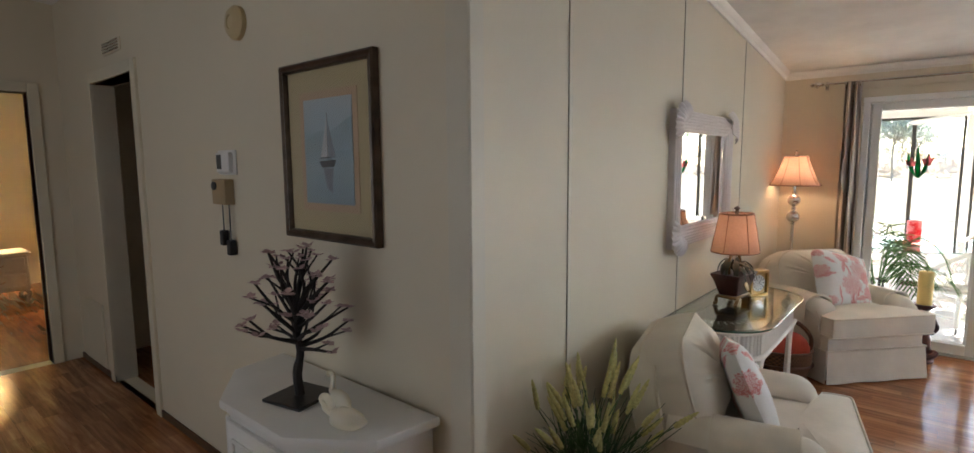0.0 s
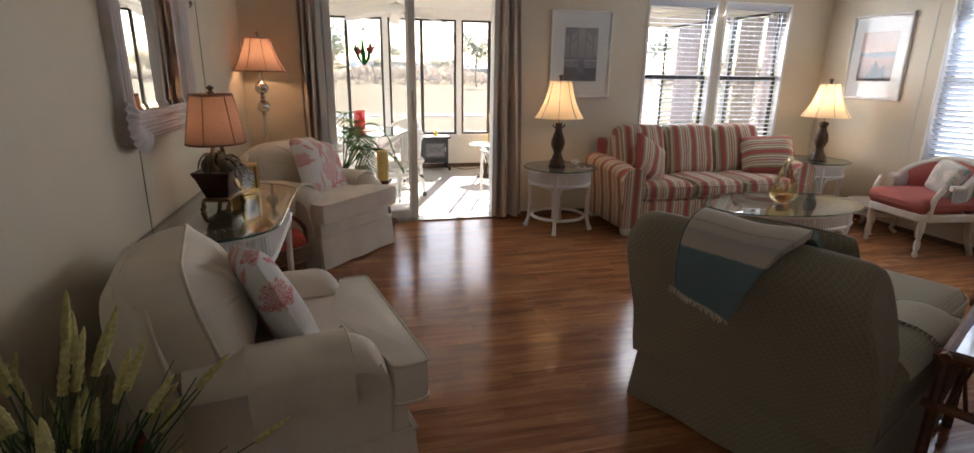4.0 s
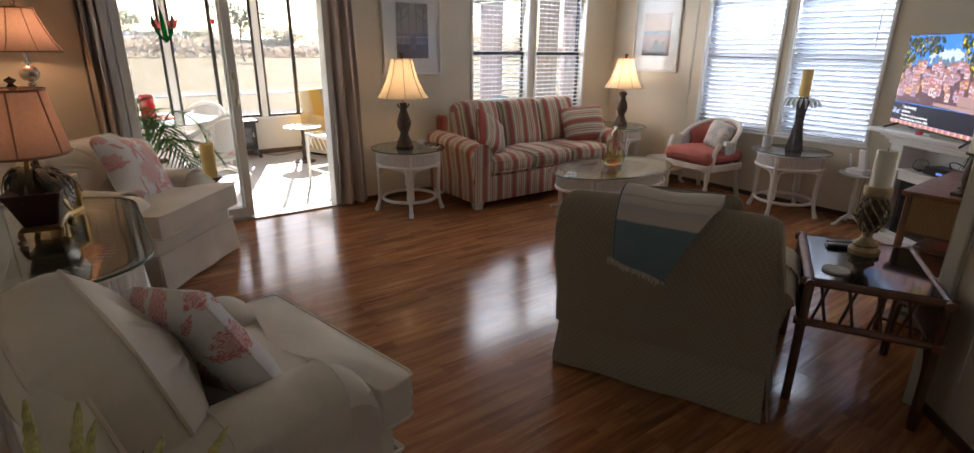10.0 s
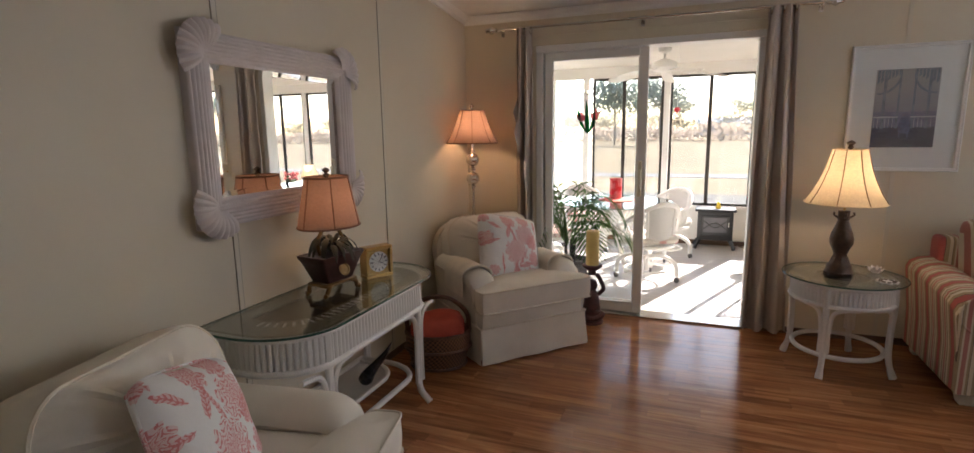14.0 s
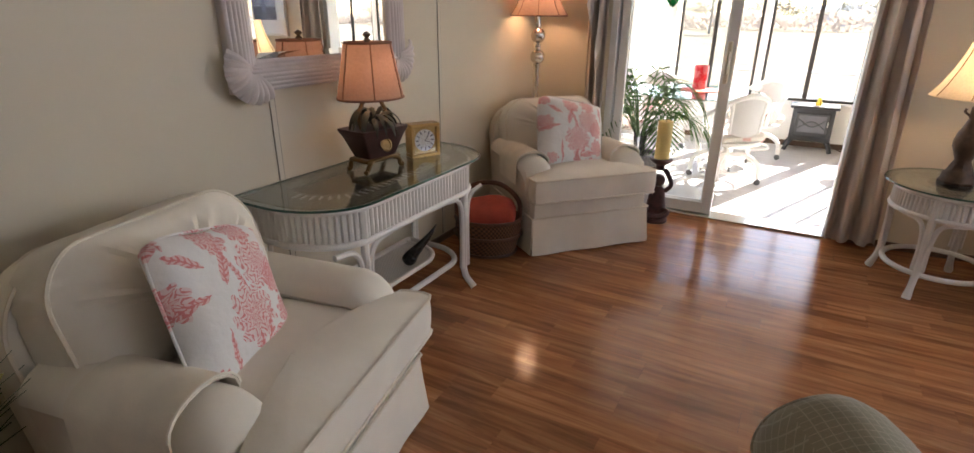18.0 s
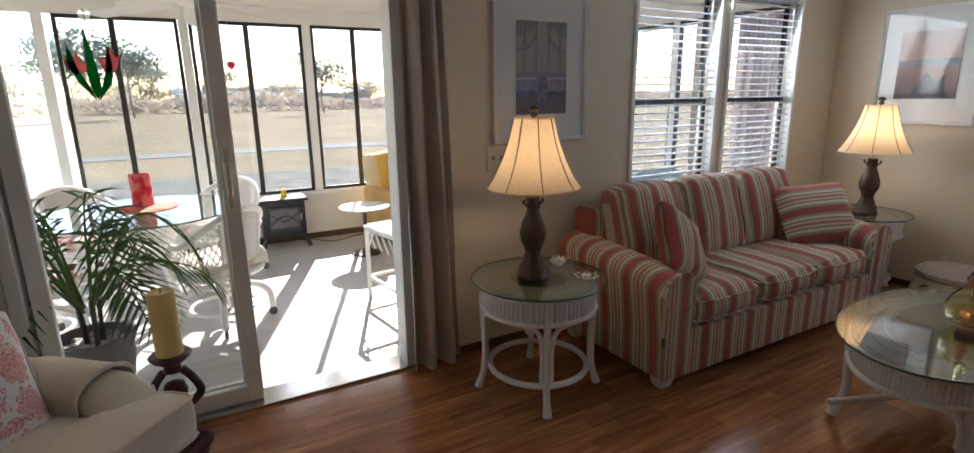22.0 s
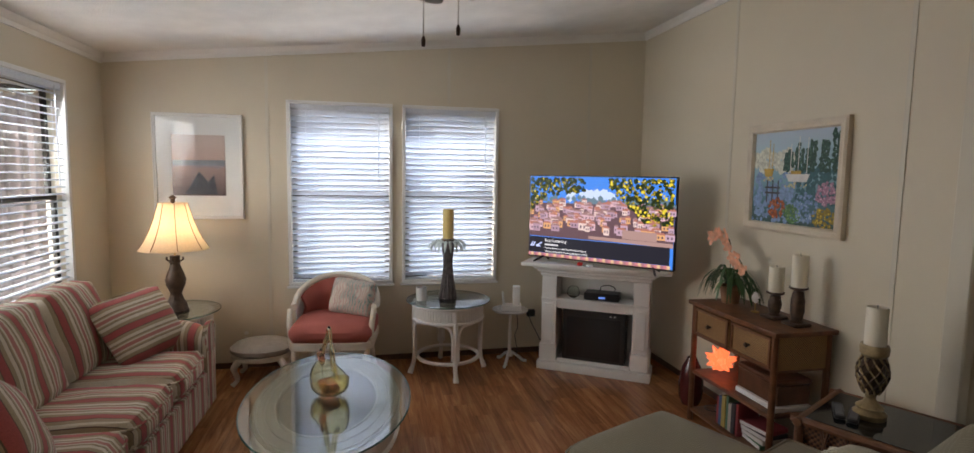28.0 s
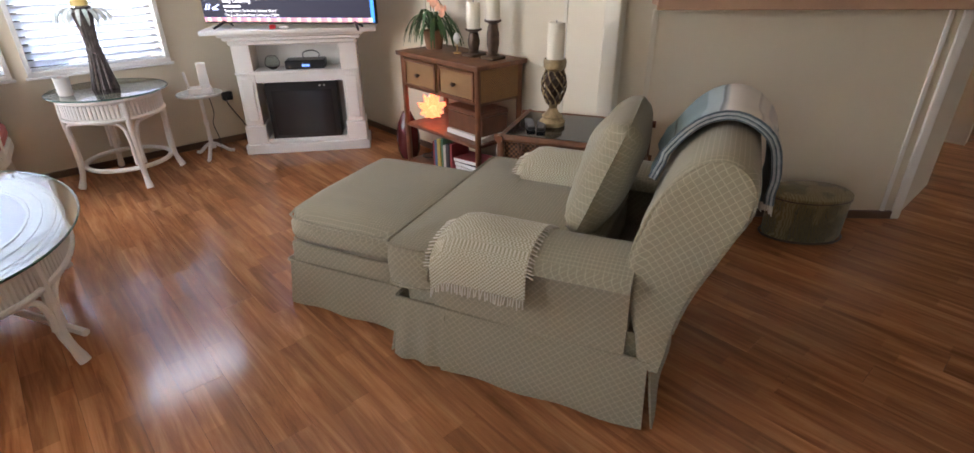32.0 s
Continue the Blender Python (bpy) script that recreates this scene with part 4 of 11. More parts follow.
def blind(label, x0, x1, z0, z1, m, tilt, pitch=0.043):
    b = tagged(new("window_blind"), label, "blind", group="window blinds")
    b.matrix_world = m
    w = x1 - x0 - 0.02
    xc = (x0 + x1) / 2
    part("head_rail", box(x0 + 0.008, x1 - 0.008, -0.012, 0.04, z1 - 0.05, z1 - 0.004, 0.004), BLIND, b)
    part("bottom_rail", box(x0 + 0.01, x1 - 0.01, -0.008, 0.034, z0 + 0.008, z0 + 0.026, 0.004), BLIND, b)
    me = slat_mesh(w, 0.048)
    z = z1 - 0.07
    while z > z0 + 0.04:
        s = new("slat", me)
        s.parent = b
        s.matrix_local = pose(xc, 0.013, z, tilt + random.uniform(-1.5, 1.5), random.uniform(-0.12, 0.12), 0)
        z -= pitch
    for k in (0.16, 0.5, 0.84):
        part("ladder_cord", rod((x0 + k * (x1 - x0), -0.012, z0 + 0.02), (x0 + k * (x1 - x0), -0.012, z1 - 0.03), 0.0011, 4), BLIND, b)
    part("tilt_wand", rod((x1 - 0.09, -0.02, z1 - 0.62), (x1 - 0.09, -0.018, z1 - 0.03), 0.004, 6), BLIND, b)
    return b


M_N = Matrix.Translation((0, YN, 0))
M_E = Matrix.Translation((XE, 0, 0)) @ Matrix.Rotation(radians(-90), 4, "Z")
for i, (a, b_, c, d) in enumerate((WN1, WN2)):
    window(f"window_{i + 1}", "white framed double-hung window with dark bronze sashes onto the porch", a, b_, c, d, M_N, 0)
    blind("white slatted window blind, slats open, on the porch window", a, b_, c, d, M_N @ Matrix.Translation((0, 0.015, 0)), 3)
for i, (a, b_, c, d) in enumerate((WE1, WE2)):
    window(f"window_{i + 3}", "white framed double-hung window facing the neighbouring house", -b_, -a, c, d, M_E, 0)
    blind("white slatted window blind, slats half closed, glowing with daylight", -b_, -a, c, d, M_E @ Matrix.Translation((0, 0.015, 0)), -49)

# sliding glass door
sd = tagged(new("door_1"), "white framed sliding glass door to the porch, slid half open", "door", kind="structure")
sd.matrix_world = M_N
x0, x1 = DOOR[0], DOOR[1]
for b in (box(x0, x1, -0.012, 0.13, 1.985, 2.05, 0.004), box(x0 - 0.0, x0 + 0.05, 0.0, 0.13, 0.0, 1.985, 0.004), box(x1 - 0.05, x1, 0.0, 0.13, 0.0, 1.985, 0.004)):
    part("door_frame", b, WHITE_FRAME, sd)
part("door_casing", box(x0 - 0.05, x1 + 0.05, -0.018, -0.002, 2.03, 2.10, 0.004), CREAM_TRIM, sd)
part("sill_track", box(x0, x1, -0.02, 0.14, -0.03, 0.014, 0.003), CHROME, sd, "worn aluminium sill track")
for k, yy in ((0, 0.075), (1, 0.03)):
    leaf = part("door_leaf", join(box(x0 + 0.05, x0 + 0.11, yy, yy + 0.035, 0.02, 1.98, 0.004), box(0.40, 0.465, yy, yy + 0.035, 0.02, 1.98, 0.004), box(x0 + 0.11, 0.40, yy, yy + 0.035, 0.02, 0.10, 0.004), box(x0 + 0.11, 0.40, yy, yy + 0.035, 1.92, 1.98, 0.004)), WHITE_FRAME, sd, m=Matrix.Translation((0.012 * k, 0, 0)))
    if k == 0:
        g = part("pane", box(x0 + 0.11, 0.40, yy + 0.015, yy + 0.019, 0.10, 1.92), PANE, leaf, smooth=False)
        g.visible_shadow = False
    else:
        part("door_pull", join(box(0.425, 0.455, -0.005, 0.03, 0.92, 1.18, 0.006), box(0.43, 0.45, -0.03, -0.004, 0.98, 1.12, 0.006)), CREAM_TRIM, leaf, "painted pull handle with a latch")


def curtain(x0, x1, label, lean, folds=5, seed=0):
    c = thing("curtain", label, "curtain", group="door curtains")
    n = int(folds * 14)
    rows = []
    for k in range(15):
        t = k / 14
        z = 0.035 + (2.15 - 0.035) * t
        row = []
        for i in range(n + 1):
            u = i / n
            spread = 1 + 0.25 * (1 - t) * (u - 0.5)
            x = x0 + (x1 - x0) * u + lean * (1 - t) * (u - 0.3)
            amp = 0.036 + 0.012 * (1 - t)
            y = 5.462 + amp * math.sin(2 * math.pi * folds * u + 0.5 * math.sin(3 * t + seed)) + 0.01 * noise.noise(Vector((u * 4, t * 3, seed)))
            row.append((x * 1.0 + 0.004 * math.sin(9 * t + i), y, z))
        rows.append(row)
    part("panel", sheet(rows, 0.004), CURTAIN, c)
    for i in range(int(folds * 2)):
        u = (i + 0.5) / (folds * 2)
        part("grommet", put(lathe([(0.018, -0.004), (0.03, -0.004), (0.03, 0.004), (0.018, 0.004), (0.018, -0.004)], 16), x0 + (x1 - x0) * u, 5.462, 2.13, 0, 90, 0), CHROME, c)
    return c


curtain(-0.465, -0.345, "taupe grommet curtain panel gathered beside the sliding door", 0.02, 2.5, 1)
curtain(1.20, 1.37, "taupe grommet curtain panel gathered beside the sofa end table", 0.10, 2.5, 5)
cr_ = thing("curtain_rod", "slim nickel curtain rod with glass finials above the sliding door", "curtain rod")
part("rod", rod((-0.60, 5.462, 2.15), (1.50, 5.462, 2.15), 0.009, 10), CHROME, cr_)
for x in (-0.66, 1.56):
    part("finial", put(lathe([(0.008, -0.05), (0.02, -0.035), (0.012, -0.028), (0.03, 0.0), (0.012, 0.028), (0.016, 0.04), (0.0, 0.05)], 14), x, 5.462, 2.15, 0, 90, 0), CHROME, cr_)
for x in (-0.6, 0.43, 1.5):
    part("bracket", join(box(x - 0.008, x + 0.008, 5.46, 5.556, 2.136, 2.146), box(x - 0.012, x + 0.012, 5.55, 5.557, 2.11, 2.18)), CHROME, cr_)

# battens, crown, baseboards
# dark strip colour that paints the shadow gap along each batten
SHADOW_GAP = material("painted_shadow_gap", (0.20, 0.175, 0.13), 0.7)
def trim(name, bm, mat, label):
    return tagged(part(name, bm, mat), label, "trim", kind="structure")


for y in (4.48, 3.126, 1.944):
    lo = 2.05 if 2.7 < y < 4.4 else 0.05
    trim("trim_batten", box(XE - 0.004, XE - 0.001, y - 0.012, y + 0.012, lo, ceil_z(y) - 0.05), WALL_TRIM, "thin painted wall batten")
for x in (3.515, 2.34):
    trim("trim_batten", box(x - 0.012, x + 0.012, YS + 0.001, YS + 0.004, 0.05, ceil_z(YS) - 0.05), WALL_TRIM, "thin painted wall batten")
for x in (1.97, 3.19):
    trim("trim_batten", box(x - 0.012, x + 0.012, YN - 0.004, YN - 0.001, 2.06 if x > 2.6 else 0.05, 2.24), WALL_TRIM, "thin painted wall batten")
for y in (1.975, 3.14, 4.31):
    trim("trim_batten", box(XW + 0.001, XW + 0.004, y - 0.011, y + 0.011, 0.05, ceil_z(y) - 0.05), WALL_TRIM, "thin painted wall batten")
    for s in (-1, 1):
        trim("trim_shadow_line", box(XW + 0.0005, XW + 0.002, y + s * 0.0125 - 0.0022, y + s * 0.0125 + 0.0022, 0.05, ceil_z(y) - 0.05), SHADOW_GAP, "thin dark strip painted as the shadow gap beside a batten")
trim("trim_corner", join(box(XW, -0.826, YH - 0.008, YH + 0.06, 0, ceil_z(YH), 0.006), box(XW - 0.01, XW + 0.022, YH + 0.06, YH + 0.14, 0, ceil_z(YH), 0.006)), WALL_TRIM, "painted corner casing at the hallway")
trim("trim_corner", join(box(2.0, 2.09, YS - 0.02, YS + 0.03, 0, ceil_z(YS), 0.006)), WALL_TRIM, "painted casing at the wall's end")


def crown(a, b, inward):
    ax, ay, az = a
    bx, by, bz = b
    ix, iy = inward
    loops = []
    for x, y, z in (a, b):
        loops.append([(x, y, z - 0.055), (x + ix * 0.012, y + iy * 0.012, z - 0.055), (x + ix * 0.018, y + iy * 0.018, z - 0.03), (x + ix * 0.042, y + iy * 0.042, z - 0.012), (x + ix * 0.05, y + iy * 0.05, z + 0.004), (x, y, z + 0.004)])
    return loft(loops)


trim("crown_north", crown((XW, YN, 2.275), (XE, YN, 2.275), (0, -1)), WHITE_TRIM, "white crown moulding")
trim("crown_east", crown((XE, YN, ceil_z(YN)), (XE, YS, ceil_z(YS)), (-1, 0)), WHITE_TRIM, "white crown moulding")
trim("crown_west", crown((XW, YN, ceil_z(YN)), (XW, YH + 0.05, ceil_z(YH + 0.05)), (1, 0)), WHITE_TRIM, "white crown moulding")
trim("crown_south", crown((2.08, YS, ceil_z(YS)), (XE, YS, ceil_z(YS)), (0, 1)), WHITE_TRIM, "white crown moulding")
for bx in ((XW, -0.40, YN - 0.012, YN), (1.28, XE, YN - 0.012, YN), (XE - 0.012, XE, YS, YN), (2.06, XE, YS, YS + 0.012), (XW, XW + 0.012, YH + 0.12, YN), (-3.36, XW, YH - 0.012, YH), (-5.0, -4.2, YH - 0.012, YH)):
    trim("baseboard", box(bx[0], bx[1], bx[2], bx[3], 0.0, 0.045, 0.003), BASEBOARD, "narrow dark wood baseboard")
bb = trim("baseboard", box(0, BAR_L, -0.012, 0.0, 0, 0.045, 0.003), BASEBOARD, "narrow dark wood baseboard")
bb.matrix_world = BAR_M

# hallway doors
hd = tagged(new("door_2"), "cream panelled bathroom door standing open in its casing", "door", kind="structure")
for b in (box(-4.27, -4.20, YH - 0.018, YH + T + 0.01, 0, 2.13, 0.004), box(-3.42, -3.35, YH - 0.018, YH + T + 0.01, 0, 2.13, 0.004), box(-4.20, -3.42, YH - 0.018, YH + T + 0.01, 2.06, 2.13, 0.004)):
    part("door_frame", b, CREAM_TRIM, hd)
part("door_leaf", put(box(0, 0.74, -0.018, 0.018, 0.02, 2.04, 0.003), -3.44, YH + T + 0.01, 0, 0, 0, 112), WHITE_TRIM, hd)
for z in (0.25, 1.75):
    part("hinge", box(-3.455, -3.437, YH + 0.05, YH + T, z, z + 0.10, 0.002), BLACK_METAL, hd)
bd = tagged(new("door_3"), "cream bedroom doorway casing", "door", kind="structure")
for b in (box(-5.14, -4.982, 0.24, 0.30, 0, 2.13, 0.004), box(-5.14, -4.982, 1.10, 1.17, 0, 2.13, 0.004), box(-5.14, -4.982, 0.30, 1.10, 2.06, 2.13, 0.004)):
    part("door_frame", b, CREAM_TRIM, bd)

# ---- living room furniture: painted rattan tables ----
def reed_mesh(h, r):
    bm = put(tube([(0, 0, 0), (0, 0, h)], r, 7), 0, 0, 0)
    me = bpy.data.meshes.new("reed")
    bm.to_mesh(me)
    bm.free()
    me.shade_smooth()
    me.set_sharp_from_angle(angle=radians(40))
    me.materials.append(WICKER_WHITE)
    return me


def reeds(parent, path, h, z, r):
    me = reed_mesh(h, r)
    for x, y in path:
        o = new("reed", me)
        o.parent = parent
        o.matrix_local = Matrix.Translation((x, y, z))


def oval(rx, ry, n, ph=0.0):
    return [(rx * math.cos(2 * math.pi * i / n + ph), ry * math.sin(2 * math.pi * i / n + ph)) for i in range(n)]


def drum_table(label, x, y, rz, rx, ry, top, apron_h, leg_n, leg_a, group, stretcher=True, glass_over=0.04, hole=0.52):
    t = thing("rattan_table", label, "table", x, y, 0, rz, group)
    ax, ay = rx - 0.045, ry - 0.045
    part("glass_top", extrude(oval(rx + glass_over - 0.03, ry + glass_over - 0.03, 56), top - 0.008, top), GLASS, t, "clear glass top with a green edge").visible_shadow = False
    part("glass_rim", tube([(px, py, top - 0.004) for px, py in oval(rx + glass_over - 0.03, ry + glass_over - 0.03, 56)], 0.0042, 5, closed=True), GLASS_EDGE, t)
    zt = top - 0.010
    ringo = oval(ax + 0.012, ay + 0.012, 48)
    ringi = oval(ax * hole, ay * hole, 48)
    bm = bmesh.new()
    vs = [[bm.verts.new((px, py, z)) for px, py in lp] for lp, z in ((ringo, zt), (ringi, zt), (ringi, zt - 0.016), (ringo, zt - 0.016))]
    for a in range(4):
        for i in range(48):
            j = (i + 1) % 48
            bm.faces.new((vs[a][i], vs[a][j], vs[(a + 1) % 4][j], vs[(a + 1) % 4][i]))
    bmesh.ops.recalc_face_normals(bm, faces=bm.faces[:])
    part("top_ring", bm, INLAY, t, "cream inlaid ring under the glass")
    # dark disc stands in for the shaded open space seen below the glass
    part("top_centre", extrude(oval(ax * (hole + 0.01), ay * (hole + 0.01), 40), zt - 0.014, zt - 0.008), FAUX_GLASS_DARK, t)
    for k_, rr_ in ((hole + 0.035, 0.004), (hole + 0.16, 0.003), (0.985, 0.004)):
        part("bead_ring", tube([(px, py, zt + 0.0005) for px, py in oval(ax * k_, ay * k_, 48)], rr_, 5, closed=True), INLAY, t)
    apron = part("apron", loft([[(px, py, z) for px, py in oval(ax - 0.008, ay - 0.008, 48)] for z in (zt - 0.02 - apron_h, zt - 0.016)]), WICKER_WHITE, t)
    n = int(2 * math.pi * math.sqrt((ax * ax + ay * ay) / 2) / 0.0215)
    reeds(apron, oval(ax - 0.002, ay - 0.002, n), apron_h - 0.02, zt - 0.012 - apron_h, 0.0098)
    for z in (zt - 0.018, zt - 0.018 - apron_h):
        part("hoop", tube([(px, py, z) for px, py in oval(ax + 0.006, ay + 0.006, 48)], 0.012, 8, closed=True), WICKER_WHITE, t)
    za = zt - 0.02 - apron_h
    for k in range(leg_n):
        a = leg_a + 2 * math.pi * k / leg_n
        ux, uy = math.cos(a), math.sin(a)
        lx, ly = ax * ux, ay * uy
        nrm = Vector((ux / ax, uy / ay, 0)).normalized()
        tan = Vector((-nrm.y, nrm.x, 0))
        foot = Vector((lx, ly, 0)) + nrm * 0.032
        main = [Vector((lx, ly, zt - 0.02)), Vector((lx, ly, za)) + nrm * 0.004, Vector((lx, ly, za * 0.5)) + nrm * -0.004, Vector((lx, ly, 0.10)) + nrm * 0.005, foot + Vector((0, 0, 0.012))]
        leg = part("leg", tube(spline(main, 5), [0.017] * 14 + [0.0165, 0.016, 0.0155, 0.016, 0.018, 0.02, 0.02][:7], 9), WICKER_WHITE, t)
        for s in (-1, 1):
            reach = 0.30 * min(ax, 0.5) / 0.5 + 0.06
            b0 = Vector((lx, ly, 0.16)) + tan * s * 0.021
            b1 = Vector((lx, ly, za * 0.72)) + tan * s * 0.021
            a2 = a + s * reach / (ax if ax > 0 else 1) * 0.75
            b2 = Vector((ax * math.cos(a2) * 0.98, ay * math.sin(a2) * 0.98, za - 0.006))
            am = a + s * reach / ax * 0.22
            bmid = Vector((ax * math.cos(am), ay * math.sin(am), za * 0.94))
            part("brace", tube(spline([b0, b1, bmid, b2], 5), 0.011, 7), WICKER_WHITE, leg)
    if stretcher:
        part("stretcher_ring", tube([(px, py, 0.13) for px, py in oval(ax * 0.90, ay * 0.90, 40)], 0.014, 8, closed=True), WICKER_WHITE, t)
    else:
        part("stretcher", tube(spline([(-ax * 0.8, -ay * 0.8, 0.11), (0, 0, 0.13), (ax * 0.8, ay * 0.8, 0.11)], 5), 0.014, 8), WICKER_WHITE, t)
        part("stretcher", tube(spline([(-ax * 0.8, ay * 0.8, 0.11), (0, 0, 0.145), (ax * 0.8, -ay * 0.8, 0.11)], 5), 0.014, 8), WICKER_WHITE, t)
    return t


TT = 0.562
drum_table("white painted rattan end table with round glass top beside the sofa", 1.65, 5.065, 0, 0.30, 0.30, TT, 0.105, 4, radians(64), "round rattan tables")
drum_table("white painted rattan end table with round glass top in the corner", 4.29, 5.05, 0, 0.30, 0.30, TT, 0.105, 4, radians(64), "round rattan tables")
drum_table("white painted rattan lamp table with round glass top under the window", 4.365, 3.165, 0, 0.30, 0.30, TT, 0.105, 4, radians(94), "round rattan tables")
drum_table("oval white rattan coffee table with a clear glass top", 2.96, 3.935, 0, 0.60, 0.36, 0.445, 0.10, 4, radians(38), "", stretcher=False, glass_over=0.05, hole=0.70)

# console with rounded ends
con = thing("console_table", "white painted rattan console table with bowed glass top under the mirror", "console table", XW + 0.012, 3.47, 0, 0)


def dee(d, l, r, n=10):
    """Outline with its back on x = 0, bowed ends."""
    pts = [(0, -l / 2)]
    for i in range(n + 1):
        a = -math.pi / 2 + math.pi / 2 * i / n
        pts.append((d - r + r * math.cos(a), -l / 2 + r * 0.85 + r * 0.85 * math.sin(a)))
    for i in range(n + 1):
        a = math.pi / 2 * i / n
        pts.append((d - r + r * math.cos(a), l / 2 - r * 0.85 + r * 0.85 * math.sin(a)))
    pts.append((0, l / 2))
    return pts


CZ = 0.69
part("glass_top", extrude(dee(0.50, 1.20, 0.30), CZ - 0.009, CZ), GLASS, con, "clear glass top with a green edge").visible_shadow = False
part("glass_rim", tube([(x, y, CZ - 0.0045) for x, y in dee(0.50, 1.20, 0.30)], 0.005, 5, closed=True), GLASS_EDGE, con)
o = dee(0.45, 1.08, 0.26)
inn = [(0.06 + (x - 0.02) * 0.62 if 0.02 < x else 0.09, y * 0.72) for x, y in o]
bm = bmesh.new()
vs = [[bm.verts.new((px, py, z)) for px, py in lp] for lp, z in ((o, CZ - 0.012), (inn, CZ - 0.012), (inn, CZ - 0.028), (o, CZ - 0.028))]
for a in range(4):
    for i in range(len(o)):
        j = (i + 1) % len(o)
        bm.faces.new((vs[a][i], vs[a][j], vs[(a + 1) % 4][j], vs[(a + 1) % 4][i]))
bmesh.ops.recalc_face_normals(bm, faces=bm.faces[:])
part("top_ring", bm, INLAY, con, "cream inlaid band under the glass")
part("top_panel", extrude(inn, CZ - 0.026, CZ - 0.02), FAUX_GLASS_DARK, con)
edge = [(0.06 + (x - 0.02) * 0.72 if 0.02 < x else 0.06, y * 0.80) for x, y in o][1:-1]
me = reed_mesh(0.045, 0.008)
k0 = 0.0
for (xa, ya), (xb, yb) in zip(edge, edge[1:]):
    seg = math.hypot(xb - xa, yb - ya)
    while k0 < seg:
        u = k0 / seg
        ob = new("inlay_peg", me)
        ob.parent = con
        ang = math.degrees(math.atan2(yb - ya, xb - xa)) - 90
        ob.matrix_local = pose(xa + (xb - xa) * u - 0.022 * math.cos(radians(ang)), ya + (yb - ya) * u - 0.022 * math.sin(radians(ang)), CZ - 0.016, 0, 90, ang)
        k0 += 0.034
    k0 -= seg
apron = part("apron", loft([[(px * 0.985, py * 0.99, z) for px, py in o] for z in (CZ - 0.165, CZ - 0.024)]), WICKER_WHITE, con)
line, k0 = [], 0.0
for (xa, ya), (xb, yb) in zip(o, o[1:]):
    seg = math.hypot(xb - xa, yb - ya)
    while k0 < seg:
        line.append((xa + (xb - xa) * k0 / seg, ya + (yb - ya) * k0 / seg))
        k0 += 0.0235
    k0 -= seg
reeds(apron, line, 0.12, CZ - 0.155, 0.0105)
for z in (CZ - 0.03, CZ - 0.165):
    part("rail", tube([(x * 1.01 + 0.002, y * 1.01, z) for x, y in o], 0.0135, 8), WICKER_WHITE, con)
for y, x, fx in ((-0.36, 0.44, 0.055), (0.36, 0.44, 0.055), (-0.50, 0.03, 0.0), (0.50, 0.03, 0.0)):
    leg = part("leg", tube(spline([(x, y, CZ - 0.03), (x, y, 0.45), (x - 0.005, y, 0.2), (x, y, 0.08), (x + fx, y, 0.014)], 5), 0.017, 9), WICKER_WHITE, con)
    for s in (-1, 1):
        if abs(y + s * 0.1) > 0.5:
            continue
        part("brace", tube(spline([(x, y + s * 0.026, 0.12), (x, y + s * 0.026, 0.40), (x, y + s * 0.06, CZ - 0.20), (x, y + s * 0.16, CZ - 0.178)], 5), 0.012, 7), WICKER_WHITE, leg)
part("shelf_hoop", tube([(x * 0.86 + 0.03, y * 0.80, 0.16) for x, y in dee(0.45, 1.08, 0.26)], 0.014, 8, closed=True), WICKER_WHITE, con)
part("shelf", extrude([(x * 0.55 + 0.06, y * 0.72) for x, y in dee(0.45, 1.0, 0.26)], 0.155, 0.17), CANE_WHITE, con)
part("shelf_hoop", tube([(x * 0.57 + 0.055, y * 0.73, 0.172) for x, y in dee(0.45, 1.0, 0.26)], 0.012, 8, closed=True), WICKER_WHITE, con)

# ---- upholstered seats ----
def arm_solid(x0, x1, y0, y1, top_back, top_front, z0=0.16, flare=0.03):
    """A padded arm along y from its back (y1) to its rounded front (y0)."""
    loops = []
    w = x1 - x0
    cx = (x0 + x1) / 2
    for k in range(13):
        t = k / 12
        y = y1 + (y0 - y1) * t
        top = top_back + (top_front - top_back) * t ** 1.3
        sh = 1.0
        if t > 0.8:
            f = (t - 0.8) / 0.2
            top -= (top - z0) * 0.10 * f ** 2
            sh = 1 - 0.10 * f ** 2
        r = w * 0.5 * sh
        lp = [(cx - r * 0.82, y, z0), (cx - r * 0.9, y, z0 + (top - z0) * 0.4), (cx - r * 1.0 - flare * 0.3, y, top - r * 0.9)]
        for i in range(7):
            a = math.pi - math.pi * i / 6
            lp.append((cx + (r + flare * 0.3) * math.cos(a), y, top - r * 0.75 + r * 0.75 * math.sin(a)))
        lp += [(cx + r * 1.0 + flare * 0.3, y, top - r * 0.9), (cx + r * 0.9, y, z0 + (top - z0) * 0.4), (cx + r * 0.82, y, z0)]
        loops.append(lp)
    return loft(loops)


